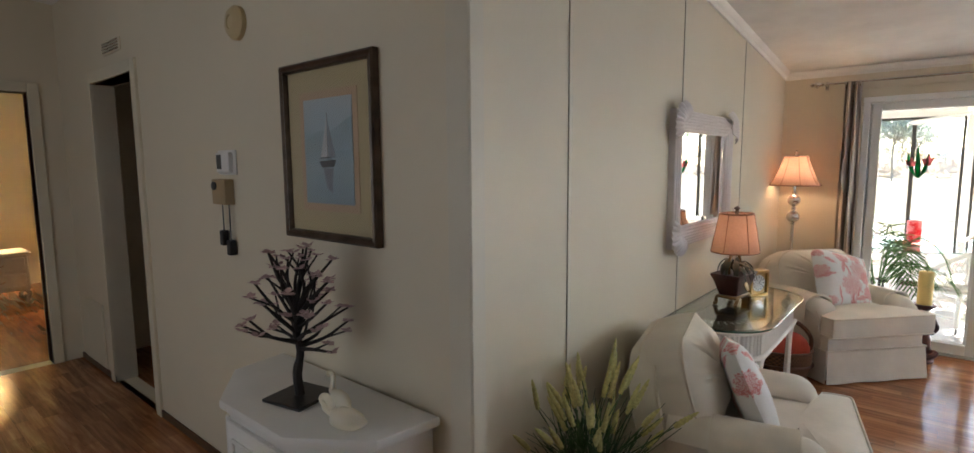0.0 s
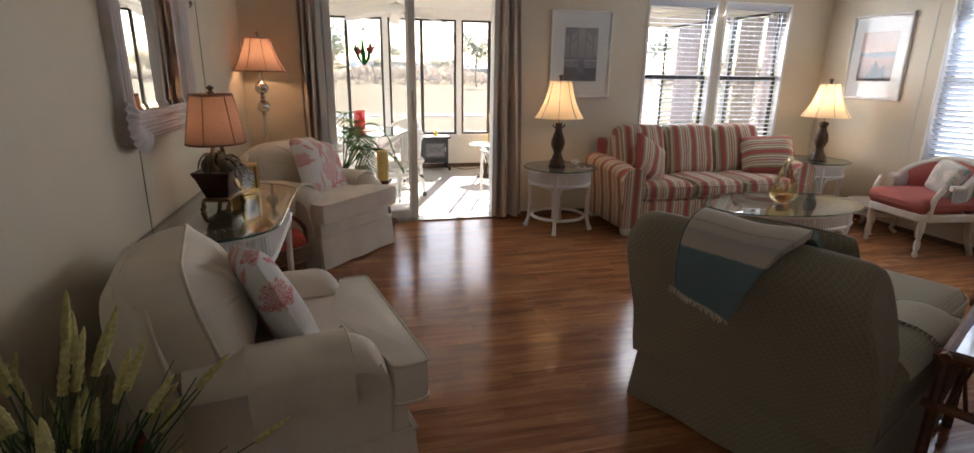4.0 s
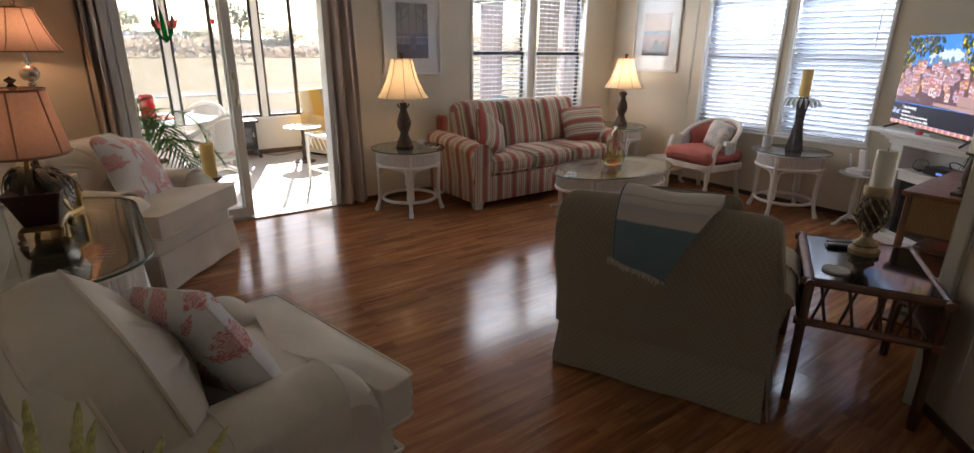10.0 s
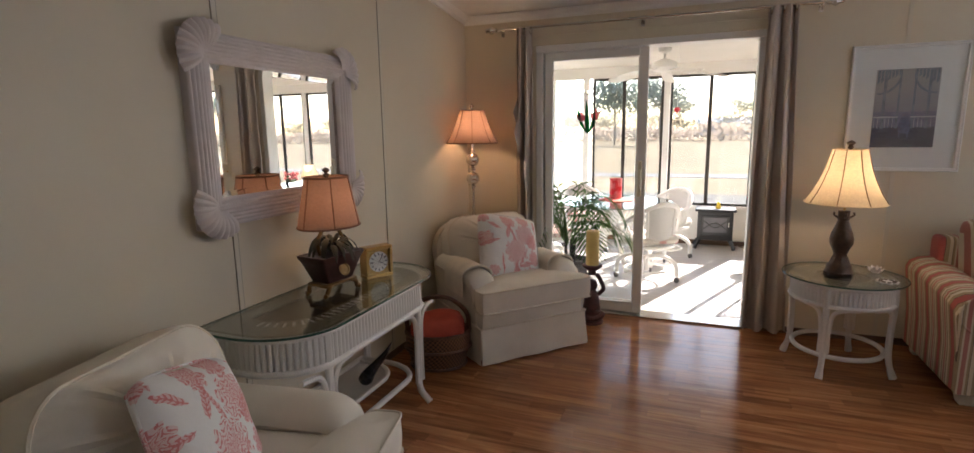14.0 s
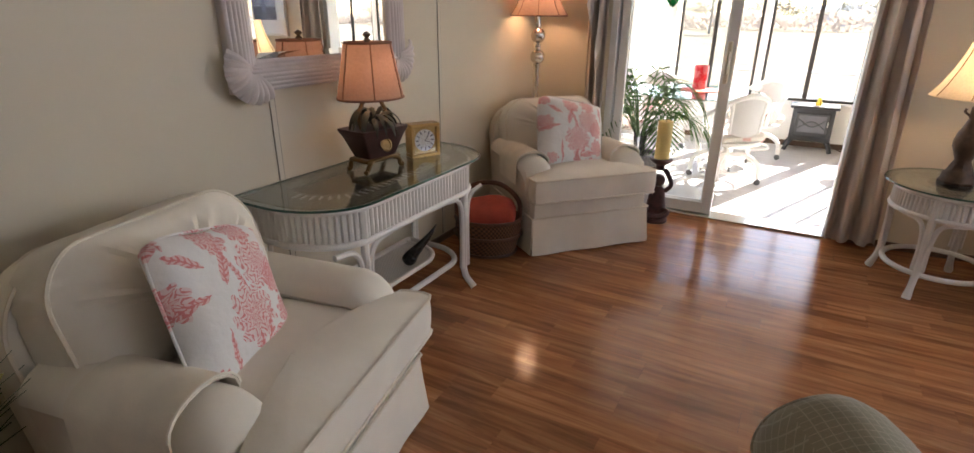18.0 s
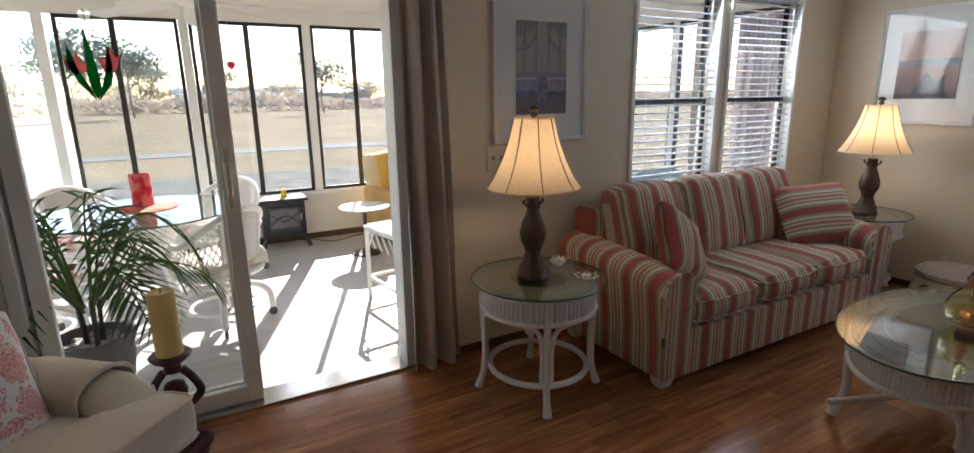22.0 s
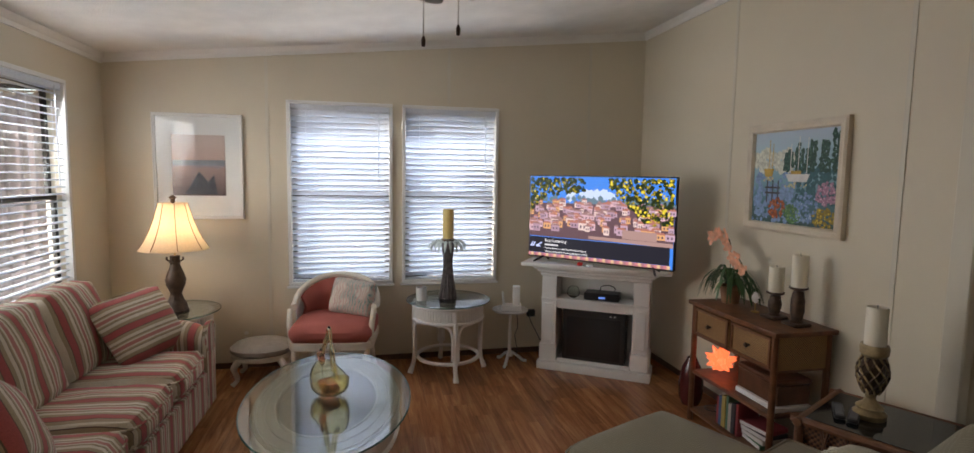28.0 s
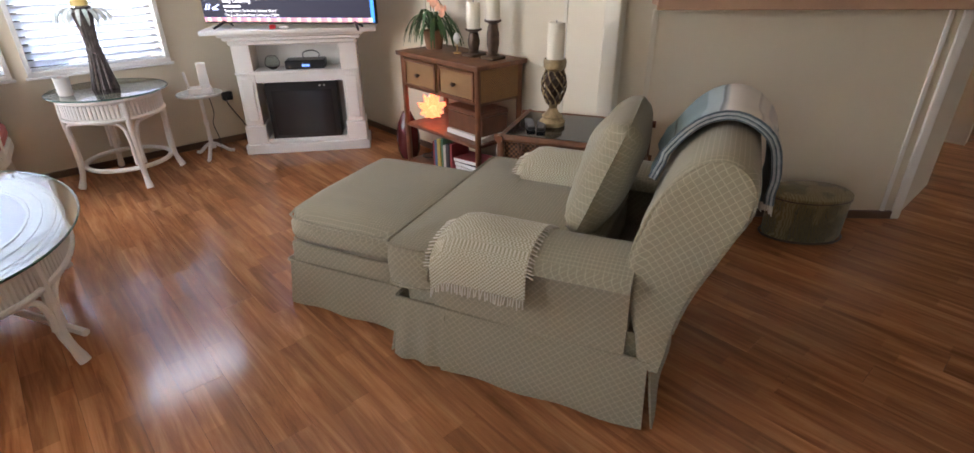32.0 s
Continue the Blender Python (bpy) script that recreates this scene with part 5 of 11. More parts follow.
def arm_drape(x0, x1, ya, yb, top_at, inner, outer, off=0.009, flare=0.0):
    """A cloth laid over an arm between ya and yb; inner and outer hang lengths."""
    w = x1 - x0
    cx = (x0 + x1) / 2
    h = w * 0.375 + off
    r = w / 2 + off + flare
    rows = []
    for k in range(9):
        t = k / 8
        y = ya + (yb - ya) * t
        top = top_at(y) + off
        row = [(cx - r * 1.06, y + 0.006 * math.sin(5 * t), top - h - outer), (cx - r * 1.03, y, top - h - outer * 0.5)]
        for i in range(9):
            a = math.pi - math.pi * i / 8
            row.append((cx + r * 1.02 * math.cos(a), y, top - h + h * math.sin(a)))
        row += [(cx + r * 1.03, y, top - h - inner * 0.5), (cx + r * 1.02, y, top - h - inner)]
        rows.append(row)
    return sheet(rows, 0.005)


def skirt_panel(w, h, seed, mat_waves=0.006, flare=0.012):
    rows = []
    for k in range(6):
        t = k / 5
        rows.append([((-0.5 + i / 16) * (w + flare * (1 - t)), -flare * (1 - t) ** 1.3 - mat_waves * (1 - t) * math.sin(i * 0.9 + seed), 0.012 + (h - 0.012) * t) for i in range(17)])
    return sheet(rows, 0.006)


def skirted(parent, w, d, h, mat, gap=0.012, cx=0.0, cy=0.0, flare=0.018):
    for k, (a, b, ang) in enumerate(((w, d, 0), (d, w, 90), (w, d, 180), (d, w, 270))):
        part("skirt", put(skirt_panel(a - gap, h, k, 0.006, flare), 0, -b / 2, 0), mat, parent, m=pose(cx, cy, 0, 0, 0, ang))
        part("welt", tube([(-a / 2, -b / 2 - 0.004, h), (a / 2, -b / 2 - 0.004, h)], 0.005, 6), CREAM_WELT if mat is CREAM else mat, parent, m=pose(cx, cy, 0, 0, 0, ang))


def puffed(outline, t, puff, rings=7, bulge=0.012, pleat=0.0, pleat_n=0, wob=0.0, seed=0.0):
    """A boxed cushion over an outline in x and z: front face at -t/2, boxing between, puffed faces."""
    n = len(outline)
    cx = sum(p[0] for p in outline) / n
    cz = sum(p[1] for p in outline) / n
    loops = []
    prof = [(1 - k / rings, -t / 2 - puff * (1 - (1 - k / rings) ** 2.4)) for k in range(rings - 1, 0, -1)]
    prof += [(1.0, -t / 2), (1 + bulge, -t * 0.3), (1 + bulge * 1.5, 0.0), (1 + bulge, t * 0.3), (1.0, t / 2)]
    prof += [(1 - k / rings, t / 2 + puff * 0.6 * (1 - (1 - k / rings) ** 2.4)) for k in range(1, rings)]
    for s, y in prof:
        lp = []
        for i, (x, z) in enumerate(outline):
            box_side = max(0.0, 1 - abs(y) / (t * 0.5 + 1e-6))
            f = s
            if pleat and z > cz:
                f -= pleat * box_side * (0.5 + 0.5 * math.sin(2 * math.pi * i / n * pleat_n))
            w = wob * math.sin(9 * x * s + 3.1 * seed) * math.cos(8 * z * s + seed) * (1 - s ** 6)
            if pleat and y < 0 and z > cz:
                w += 0.013 * math.sin(2 * math.pi * i / n * pleat_n * 0.8 + 2 * math.sin(i * 0.7)) * max(0.0, s - 0.35) * (1 - s) * 5
            lp.append((cx + (x - cx) * f, y + w, cz + (z - cz) * f))
        loops.append(lp)
    return loft(loops)


def arch_outline(w, z0, z1, r, n=10, rb=0.04, dome=0.0):
    """A panel with big rounded top corners."""
    pts = []
    for cx, cz, rr, a0 in ((w / 2 - rb, z0 + rb, rb, -90), (w / 2 - r, z1 - r, r, 0), (-w / 2 + r, z1 - r, r, 90), (-w / 2 + rb, z0 + rb, rb, 180)):
        for i in range(n + 1):
            a = math.radians(a0 + 90 * i / n)
            x, z = cx + rr * math.cos(a), cz + rr * math.sin(a)
            pts.append((x, z + dome * (1 - (2 * x / w) ** 2) * max(0, (z - z0) / (z1 - z0))))
    out = []
    for a, b in zip(pts, pts[1:] + pts[:1]):
        m = max(1, int(math.dist(a, b) / 0.035))
        out += [(a[0] + (b[0] - a[0]) * k / m, a[1] + (b[1] - a[1]) * k / m) for k in range(m)]
    return out


def tee_outline(w_in, w_out, y_back, y_step, y_front, r=0.03):
    """A seat cushion whose front corners wrap round the arms."""
    key = [(-w_in / 2, y_back), (w_in / 2, y_back), (w_in / 2, y_step), (w_out / 2, y_step), (w_out / 2, y_front), (-w_out / 2, y_front), (-w_out / 2, y_step), (-w_in / 2, y_step)]
    out = []
    for k, p in enumerate(key):
        a, b = Vector(key[k - 1]), Vector(key[(k + 1) % 8])
        p = Vector(p)
        u, v = p + (a - p).normalized() * r, p + (b - p).normalized() * r
        out += [tuple(u.lerp(p, 0.0)), tuple((u + v + p * 2) / 4), tuple(v)]
        m = max(1, int(((b - p).length - 2 * r) / 0.05))
        end = b + (p - b).normalized() * r
        out += [tuple(v.lerp(end, j / m)) for j in range(1, m)]
    return out


def seat_tee(parent, mat, welt_mat, w_in, w_out, y_back, y_step, y_front, z, t, puff=0.03):
    ol = tee_outline(w_in, w_out, y_back, y_step, y_front)
    bm = puffed(ol, t, puff, wob=0.006, seed=w_in)
    sc = part("seat_cushion", bm, mat, parent, m=Matrix.Translation((0, 0, z)) @ Matrix(((1, 0, 0, 0), (0, 0, 1, 0), (0, -1, 0, 0), (0, 0, 0, 1))))
    for dz in (t / 2, -t / 2):
        part("welt", tube([(x * 1.008, y * 1.008, z + dz) for x, y in ol], 0.0055, 6, closed=True), welt_mat, sc)
    return sc


def soft_arm(x0, x1, y_back, y_nose, top_back, top_nose, z0, rn=0.10, flare=0.02, fat=0.75):
    """A padded arm whose nose curves down to the front."""
    w = x1 - x0
    cx = (x0 + x1) / 2
    loops = []
    st = [(y_back + (y_nose + rn - y_back) * k / 8, top_back + (top_nose - top_back) * k / 8, 1.0) for k in range(9)]
    for k in range(1, 9):
        a = math.pi / 2 * k / 8
        st.append((y_nose + rn - rn * math.sin(a), top_nose - rn * 1.15 * (1 - math.cos(a)), 1 - 0.10 * (1 - math.cos(a))))
    for y, top, sh in st:
        r = w * 0.5 * sh
        h = r * fat
        lp = [(cx - r * 0.86, y, z0), (cx - r * 0.92, y, z0 + (top - z0) * 0.4), (cx - r - flare * 0.4, y, top - h * 1.25)]
        for i in range(11):
            a = math.pi - math.pi * i / 10
            lp.append((cx + (r + flare) * math.cos(a), y, top - h + h * math.sin(a)))
        lp += [(cx + r + flare * 0.4, y, top - h * 1.25), (cx + r * 0.92, y, z0 + (top - z0) * 0.4), (cx + r * 0.86, y, z0)]
        loops.append(lp)
    return loft(loops)


def armchair(label, x, y, rz, w=0.80, d=0.82, covers=(-1, 1)):
    c = thing("armchair", label, "armchair", x, y, 0, rz, "cream armchairs")
    aw = 0.155
    part("base", box(-w / 2 + 0.02, w / 2 - 0.02, -d / 2 + 0.06, d / 2 - 0.04, 0.02, 0.33, 0.02, 2), CREAM, c)
    skirted(c, w - 0.01, d - 0.055, 0.235, CREAM, cy=0.02)
    for s in (-1, 1):
        a0, a1 = sorted((s * (w / 2 + 0.0), s * (w / 2 - aw)))
        arm = part("arm", soft_arm(a0, a1, d / 2 - 0.08, -d / 2 + 0.125, 0.575, 0.56, 0.20, 0.105, 0.018, 0.95), CREAM, c)
        part("welt", tube(spline([(s * (w / 2 - 0.012), -d / 2 + 0.122, 0.24), (s * (w / 2 - 0.006), -d / 2 + 0.120, 0.40), (s * (w / 2 + 0.004), -d / 2 + 0.155, 0.49)], 5), 0.005, 6), CREAM_WELT, arm)
        if s in covers:
            cov = part("arm_cover", arm_drape(a0, a1, -d / 2 + 0.235, -d / 2 + 0.52, lambda yy: 0.572, 0.05, 0.12, 0.007, 0.018), CREAM_WELT, c, "loose cream arm cover")
            part("hem", tube([(s * (w / 2 - aw / 2) + (aw / 2 + 0.028) * math.cos(a), -d / 2 + 0.235, 0.572 + 0.013 - 0.068 + 0.068 * math.sin(a)) for a in [math.pi * i / 10 for i in range(11)]], 0.0035, 5), CREAM, cov)
    seat_tee(c, CREAM, CREAM_WELT, w - 2 * aw + 0.01, w + 0.005, d / 2 - 0.20, -d / 2 + 0.12, -d / 2 + 0.0, 0.405, 0.13, 0.035)
    lean = pose(0, d / 2 - 0.125, 0, -12, 0, 0)
    shell = arch_outline(w - 0.03, 0.20, 0.765, 0.17, dome=0.03)
    part("backrest", puffed(shell, 0.10, 0.012, bulge=0.015, wob=0.004, seed=x), CREAM, c, m=lean)
    part("welt", tube([(px * 1.004, -0.051, pz) for px, pz in shell], 0.0055, 6, closed=True), CREAM_WELT, c, m=lean)
    ol = arch_outline(w - 0.13, 0.44, 0.815, 0.13, dome=0.025)
    lean2 = pose(0, d / 2 - 0.255, 0.0, -16, 0, 0)
    bc = part("back_cushion", puffed(ol, 0.17, 0.10, rings=11, bulge=0.04, pleat=0.035, pleat_n=26, wob=0.02, seed=y), CREAM, c, m=lean2)
    for yy in (-0.082, 0.082):
        part("welt", tube([(px * 1.006, yy, pz) for px, pz in ol], 0.0065, 6, closed=True), CREAM_WELT, bc, m=lean2)
    return c


armchair("cream twill armchair with one arm cover beside the rattan console", -0.336, 2.494, 102.7, 0.79, 0.75, covers=(-1,))
armchair("cream twill armchair with skirt and arm covers beside the sliding door", -0.335, 4.865, 48.3, 0.78, 0.80)


def pillow(name, label, w, h, t, mat, m, category="pillow", group="throw pillows", seed=0):
    p = tagged(new(name), label, category, group)
    p.matrix_world = m
    bm = cushion(w, h, t, puff=0.55, wrinkle=0.012, seed=seed, nx=14, ny=14)
    for v in bm.verts:
        u, q = abs(v.co.x) / (w / 2), abs(v.co.y) / (h / 2)
        pinch = 1 - 0.06 * (1 - q) * u ** 3 if u > q else 1 - 0.06 * (1 - u) * q ** 3
        v.co.x *= pinch if u > q else 1
        v.co.y *= pinch if q >= u else 1
        v.co.z *= 1 - 0.75 * max(u, q) ** 6
    part("cover", bm, mat, p)
    part("welt", rim_line(w * 0.985, h * 0.985, 0, 0.004), mat, p)
    return p


A1 = pose(-0.336, 2.494, 0, 0, 0, 102.7)
A2 = pose(-0.335, 4.865, 0, 0, 0, 48.3)
pillow("throw_pillow", "white pillow with coral flower print on the armchair", 0.43, 0.43, 0.09, FLORAL, A1 @ pose(-0.03, 0.035, 0.60, 66, 14, 6), seed=2)
pillow("throw_pillow", "white pillow with coral flower print on the armchair by the door", 0.48, 0.48, 0.11, FLORAL, A2 @ pose(0.01, 0.0, 0.625, 62, 12, 2), seed=7)

# sofa
sofa = thing("sofa", "three-seat sofa in coral, cream and tan striped cloth", "sofa", 3.02, 5.10, 0, 0)
SW_, SD = 1.88, 0.80
part("frame", box(-SW_ / 2 + 0.03, SW_ / 2 - 0.03, -SD / 2 + 0.02, SD / 2 - 0.02, 0.075, 0.30, 0.015, 2), STRIPE_X, sofa)
part("front_rail", box(-SW_ / 2 + 0.17, SW_ / 2 - 0.17, -SD / 2 - 0.012, -SD / 2 + 0.02, 0.07, 0.30, 0.01, 2), STRIPE_X, sofa)
for sx in (-1, 1):
    for sy in (-1, 1):
        part("foot", loft([[(sx * (SW_ / 2 - 0.09) + a * r, sy * (SD / 2 - 0.07) + b * r, z) for a, b in ((-1, -1), (1, -1), (1, 1), (-1, 1))] for z, r in ((0, 0.032), (0.08, 0.045))]), IVORY_WOOD, sofa)
    a0, a1 = sorted((sx * SW_ / 2, sx * (SW_ / 2 - 0.18)))
    arm = part("arm", arm_solid(a0, a1, -SD / 2 + 0.01, SD / 2 - 0.04, 0.625, 0.585, 0.07, 0.07), STRIPE_Y, sofa)
    ac = (a0 + a1) / 2
    part("arm_front", put(extrude([(0.098 * math.cos(a) if math.sin(a) >= -0.1 else 0.078 * math.copysign(1, math.cos(a)), (0.49 + 0.098 * math.sin(a)) if math.sin(a) >= -0.1 else 0.075) for a in [math.pi * (1.2 - 1.4 * i / 20) for i in range(21)]], 0, 0.025, 0.006), ac, -SD / 2 + 0.012, 0, 90, 0, 0), STRIPE_X, arm)
    part("welt", put(ring(0.098, 0, 0.006, 24), ac, -SD / 2 - 0.012, 0.49, 90, 0, 0), STRIPE_X, arm)
part("back_frame", box(-SW_ / 2 + 0.10, SW_ / 2 - 0.10, SD / 2 - 0.16, SD / 2, 0.10, 0.76, 0.04, 3), STRIPE_X, sofa)
cw = (SW_ - 0.36) / 3
for k in range(3):
    cx = (k - 1) * cw
    s = part("seat_cushion", put(cushion(cw - 0.006, 0.60, 0.165, puff=0.16, wrinkle=0.01, seed=k), cx, -0.125, 0.375), STRIPE_X, sofa)
    for z in (0.045, -0.045):
        part("welt", put(rim_line(cw - 0.012, 0.595, z, 0.0055), cx, -0.125, 0.375), STRIPE_X, s)
    bcu = part("back_cushion", put(cushion(cw - 0.004, 0.50, 0.20, puff=0.35, wrinkle=0.014, seed=k + 9), cx, SD / 2 - 0.215, 0.645, 74, 0, (k - 1) * -1.5), STRIPE_X, sofa)
    part("welt", put(rim_line(cw - 0.012, 0.495, 0.0, 0.0055), cx, SD / 2 - 0.215, 0.645, 74, 0, (k - 1) * -1.5), STRIPE_X, bcu)
pillow("throw_pillow", "striped throw pillow matching the sofa, propped in its corner", 0.40, 0.40, 0.11, STRIPE_X, pose(2.43, 4.94, 0.62, 62, 30, 12), seed=4)
pillow("throw_pillow", "striped throw pillow matching the sofa, stripes lying level", 0.47, 0.40, 0.13, STRIPE_Y, pose(3.70, 5.00, 0.625, 58, -4, -24), seed=5)

# recliner-style club chair with its footstool
rec = thing("club_chair", "sage green club chair in diamond-woven cloth with skirt", "armchair", 1.60, 2.32, 0, 113.9)
w, d = 0.86, 0.80
part("base", box(-w / 2 + 0.02, w / 2 - 0.02, -d / 2 + 0.02, d / 2 - 0.02, 0.02, 0.32, 0.02, 2), SAGE, rec)
for k, ang in enumerate((0, 180)):
    part("skirt", put(skirt_panel(w - 0.022, 0.245, k, 0.006, 0.03), 0, -(d + 0.03) / 2, 0), SAGE, rec, m=pose(0, 0, 0, 0, 0, ang))
for s in (-1, 1):
    for y0, y1, k in ((-(d + 0.03) / 2, -0.235, 5), (-0.228, (d + 0.03) / 2 - 0.008, 2)):
        part("skirt", put(skirt_panel(y1 - y0, 0.245, k, 0.006, 0.028), 0, -(w - 0.01) / 2, 0), SAGE, rec, m=pose(0, 0, 0, 0, 0, 90 * s) @ Matrix.Translation((s * (y0 + y1) / 2, 0, 0)))
    part("pleat_back", box(s * (w / 2 - 0.02) - 0.004, s * (w / 2 - 0.02) + 0.004, -0.30, -0.16, 0.015, 0.24), SAGE, rec)
for a, b, ang in ((w - 0.01, d + 0.03, 0), (d + 0.03, w - 0.01, 90), (w - 0.01, d + 0.03, 180), (d + 0.03, w - 0.01, 270)):
    part("welt", tube([(-a / 2, -b / 2 - 0.004, 0.245), (a / 2, -b / 2 - 0.004, 0.245)], 0.005, 6), SAGE, rec, m=pose(0, 0, 0, 0, 0, ang))
for s in (-1, 1):
    a0, a1 = sorted((s * (w / 2 + 0.01), s * (w / 2 - 0.17)))
    arm = part("arm", soft_arm(a0, a1, d / 2 - 0.06, -d / 2 + 0.13, 0.545, 0.535, 0.20, 0.10, 0.03), SAGE, rec)
    cov = part("arm_cover", arm_drape(a0, a1, -0.245, 0.06, lambda yy: 0.540 - 0.115 * (1 - math.sqrt(max(0.0, 1 - (max(0.0, -0.17 - yy) / 0.1) ** 2))), 0.085, 0.085, 0.009, 0.032), CHECK_CLOTH, rec, "small checked arm cover with a fringe")
    fr = []
    ro = (a1 - a0) / 2 + 0.041
    for side, hang in ((-1, 0.085), (1, 0.085)):
        for k in range(34):
            yy = -0.24 + 0.295 * k / 33
            xo = (a0 + a1) / 2 + side * ro * 1.05
            z0 = 0.549 - 0.0765 - hang - 0.115 * (1 - math.sqrt(max(0.0, 1 - (max(0.0, -0.17 - yy) / 0.1) ** 2)))
            fr.append(tube([(xo, yy, z0 + 0.004), (xo + side * 0.004, yy + random.uniform(-0.005, 0.005), z0 - random.uniform(0.018, 0.030))], 0.0024, 4))
    for yy, sy in ((-0.245, -1), (0.06, 1)):
        dip = 0.115 * (1 - math.sqrt(max(0.0, 1 - (max(0.0, -0.17 - yy) / 0.1) ** 2)))
        for k in range(26):
            a = math.pi * k / 25
            e = Vector(((a0 + a1) / 2 + ro * math.cos(a), yy, 0.549 - dip - 0.0765 + 0.0765 * math.sin(a)))
            fr.append(tube([e, e + Vector((random.uniform(-0.005, 0.005), sy * random.uniform(0.014, 0.024), -0.006))], 0.0024, 4))
    tagged(part("fringe", join(*fr), FRINGE, cov), kind="stuff")
seat_tee(rec, SAGE, SAGE, w - 0.33, w + 0.01, d / 2 - 0.2, -d / 2 + 0.13, -d / 2 - 0.03, 0.375, 0.145, 0.025)
# back: one deep roll leaning to the rear
side = spline([(0, 0.38, 0.22), (0, 0.335, 0.40), (0, 0.315, 0.50), (0, 0.325, 0.62), (0, 0.375, 0.745), (0, 0.44, 0.825), (0, 0.51, 0.85), (0, 0.575, 0.81), (0, 0.592, 0.735), (0, 0.553, 0.64), (0, 0.48, 0.45), (0, 0.435, 0.22)], 4)
mid_y, mid_z = 0.445, 0.56
loops = []
for x, k in ((-0.432, 0.8), (-0.43, 0.87), (-0.424, 0.925), (-0.412, 0.96), (-0.392, 0.985), (-0.36, 1.0), (-0.25, 1.006), (-0.1, 1.008), (0.1, 1.008), (0.25, 1.006), (0.36, 1.0), (0.392, 0.985), (0.412, 0.96), (0.424, 0.925), (0.43, 0.87), (0.432, 0.8)):
    lp = []
    for i, p in enumerate(side):
        crease = 0.012 * math.exp(-((i - 13) / 2.2) ** 2) * (1 + 0.5 * math.sin(x * 70))
        narrow = 1 - 0.10 * max(0, (p.z - 0.55) / 0.3)
        lp.append((x * narrow, mid_y + (p.y - mid_y) * k + crease, mid_z + (p.z - mid_z) * (k if p.z > 0.3 else 1)))
    loops.append(lp)
part("backrest", loft(loops), SAGE, rec)
for x in (-0.418, 0.418):
    part("welt", tube([(x * (1 - 0.10 * max(0, (p.z - 0.55) / 0.3)), mid_y + (p.y - mid_y) * 0.93, mid_z + (p.z - mid_z) * 0.93) for p in side if p.z > 0.3], 0.0055, 6), SAGE, rec)
R_M = pose(1.60, 2.32, 0, 0, 0, 113.9)
pillow("throw_pillow", "sage diamond-woven pillow leaning in the club chair", 0.44, 0.42, 0.12, SAGE, R_M @ pose(-0.02, 0.165, 0.645, 70, 0, 4), seed=8)

ott = thing("footstool", "large sage green skirted footstool in diamond-woven cloth", "footstool", 2.25, 2.585, 0, 113.9)
part("base", box(-0.33, 0.33, -0.265, 0.265, 0.02, 0.28, 0.02, 2), SAGE, ott)
skirted(ott, 0.68, 0.55, 0.20, SAGE)
part("cushion", put(cushion(0.70, 0.57, 0.17, puff=0.10, wrinkle=0.006), 0, 0, 0.335), SAGE, ott)
for z in (0.385, 0.285):
    part("welt", put(rim_line(0.695, 0.565, 0, 0.005), 0, 0, z), SAGE, ott)

# woven throw folded over the back of the club chair
thr = thing("throw_blanket", "folded blue-grey and cream woven throw over the chair back", "blanket")
thr.matrix_world = R_M
prof = spline([(0, 0.334, 0.68), (0, 0.366, 0.753), (0, 0.433, 0.837), (0, 0.51, 0.864), (0, 0.588, 0.822), (0, 0.612, 0.735), (0, 0.604, 0.675), (0, 0.600, 0.64)], 4)
run = [0.0]
for a, b in zip(prof, prof[1:]):
    run.append(run[-1] + (b - a).length)
loops = []
for k in range(15):
    u = k / 14
    lp = []
    for sgn in (1, -1):
        for i in (range(len(prof)) if sgn > 0 else reversed(range(len(prof)))):
            p = prof[i]
            t_ = (prof[min(i + 1, len(prof) - 1)] - prof[max(i - 1, 0)]).normalized()
            nrm = Vector((0, -t_.z, t_.y))
            wv = 0.006 * math.sin(7 * u + 5 * run[i]) + (0.008 * math.sin(11 * u) if i > 28 or i < 4 else 0)
            tail = max(0.0, run[i] / run[-1] - 0.55) / 0.45
            left = -0.20 + 0.17 * tail + 0.012 * math.sin(9 * run[i])
            right = 0.150 + 0.010 * math.sin(7 * run[i] + 1)
            x = left + (right - left) * u
            q = p + nrm * ((0.024 if sgn > 0 else 0.0) + wv + 0.004)
            lp.append((x, q.y + 0.02 * tail ** 3 * u, q.z - tail ** 3 * (0.06 * (1 - u) - 0.01)))
    loops.append(lp)
bm = loft(loops)
bm.verts.ensure_lookup_table()
bm.verts.index_update()
lay = bm.loops.layers.uv.new("run")
m_ = len(prof)
for f in bm.faces:
    for lo in f.loops:
        i = lo.vert.index % (2 * m_)
        lo[lay].uv = (0.5, run[i if i < m_ else 2 * m_ - 1 - i] / run[-1])
part("folded_cloth", bm, THROW, thr)
lp = loops[-1]
for k in range(5):
    f = 0.08 + 0.21 * k
    part("fold_edge", tube([Vector(lp[i]).lerp(Vector(lp[2 * m_ - 1 - i]), f) + Vector((0.002 + 0.004 * (k % 2), 0, 0)) for i in range(m_)], 0.0034, 6), THROW_EDGE[k % 2], thr)
fr = []
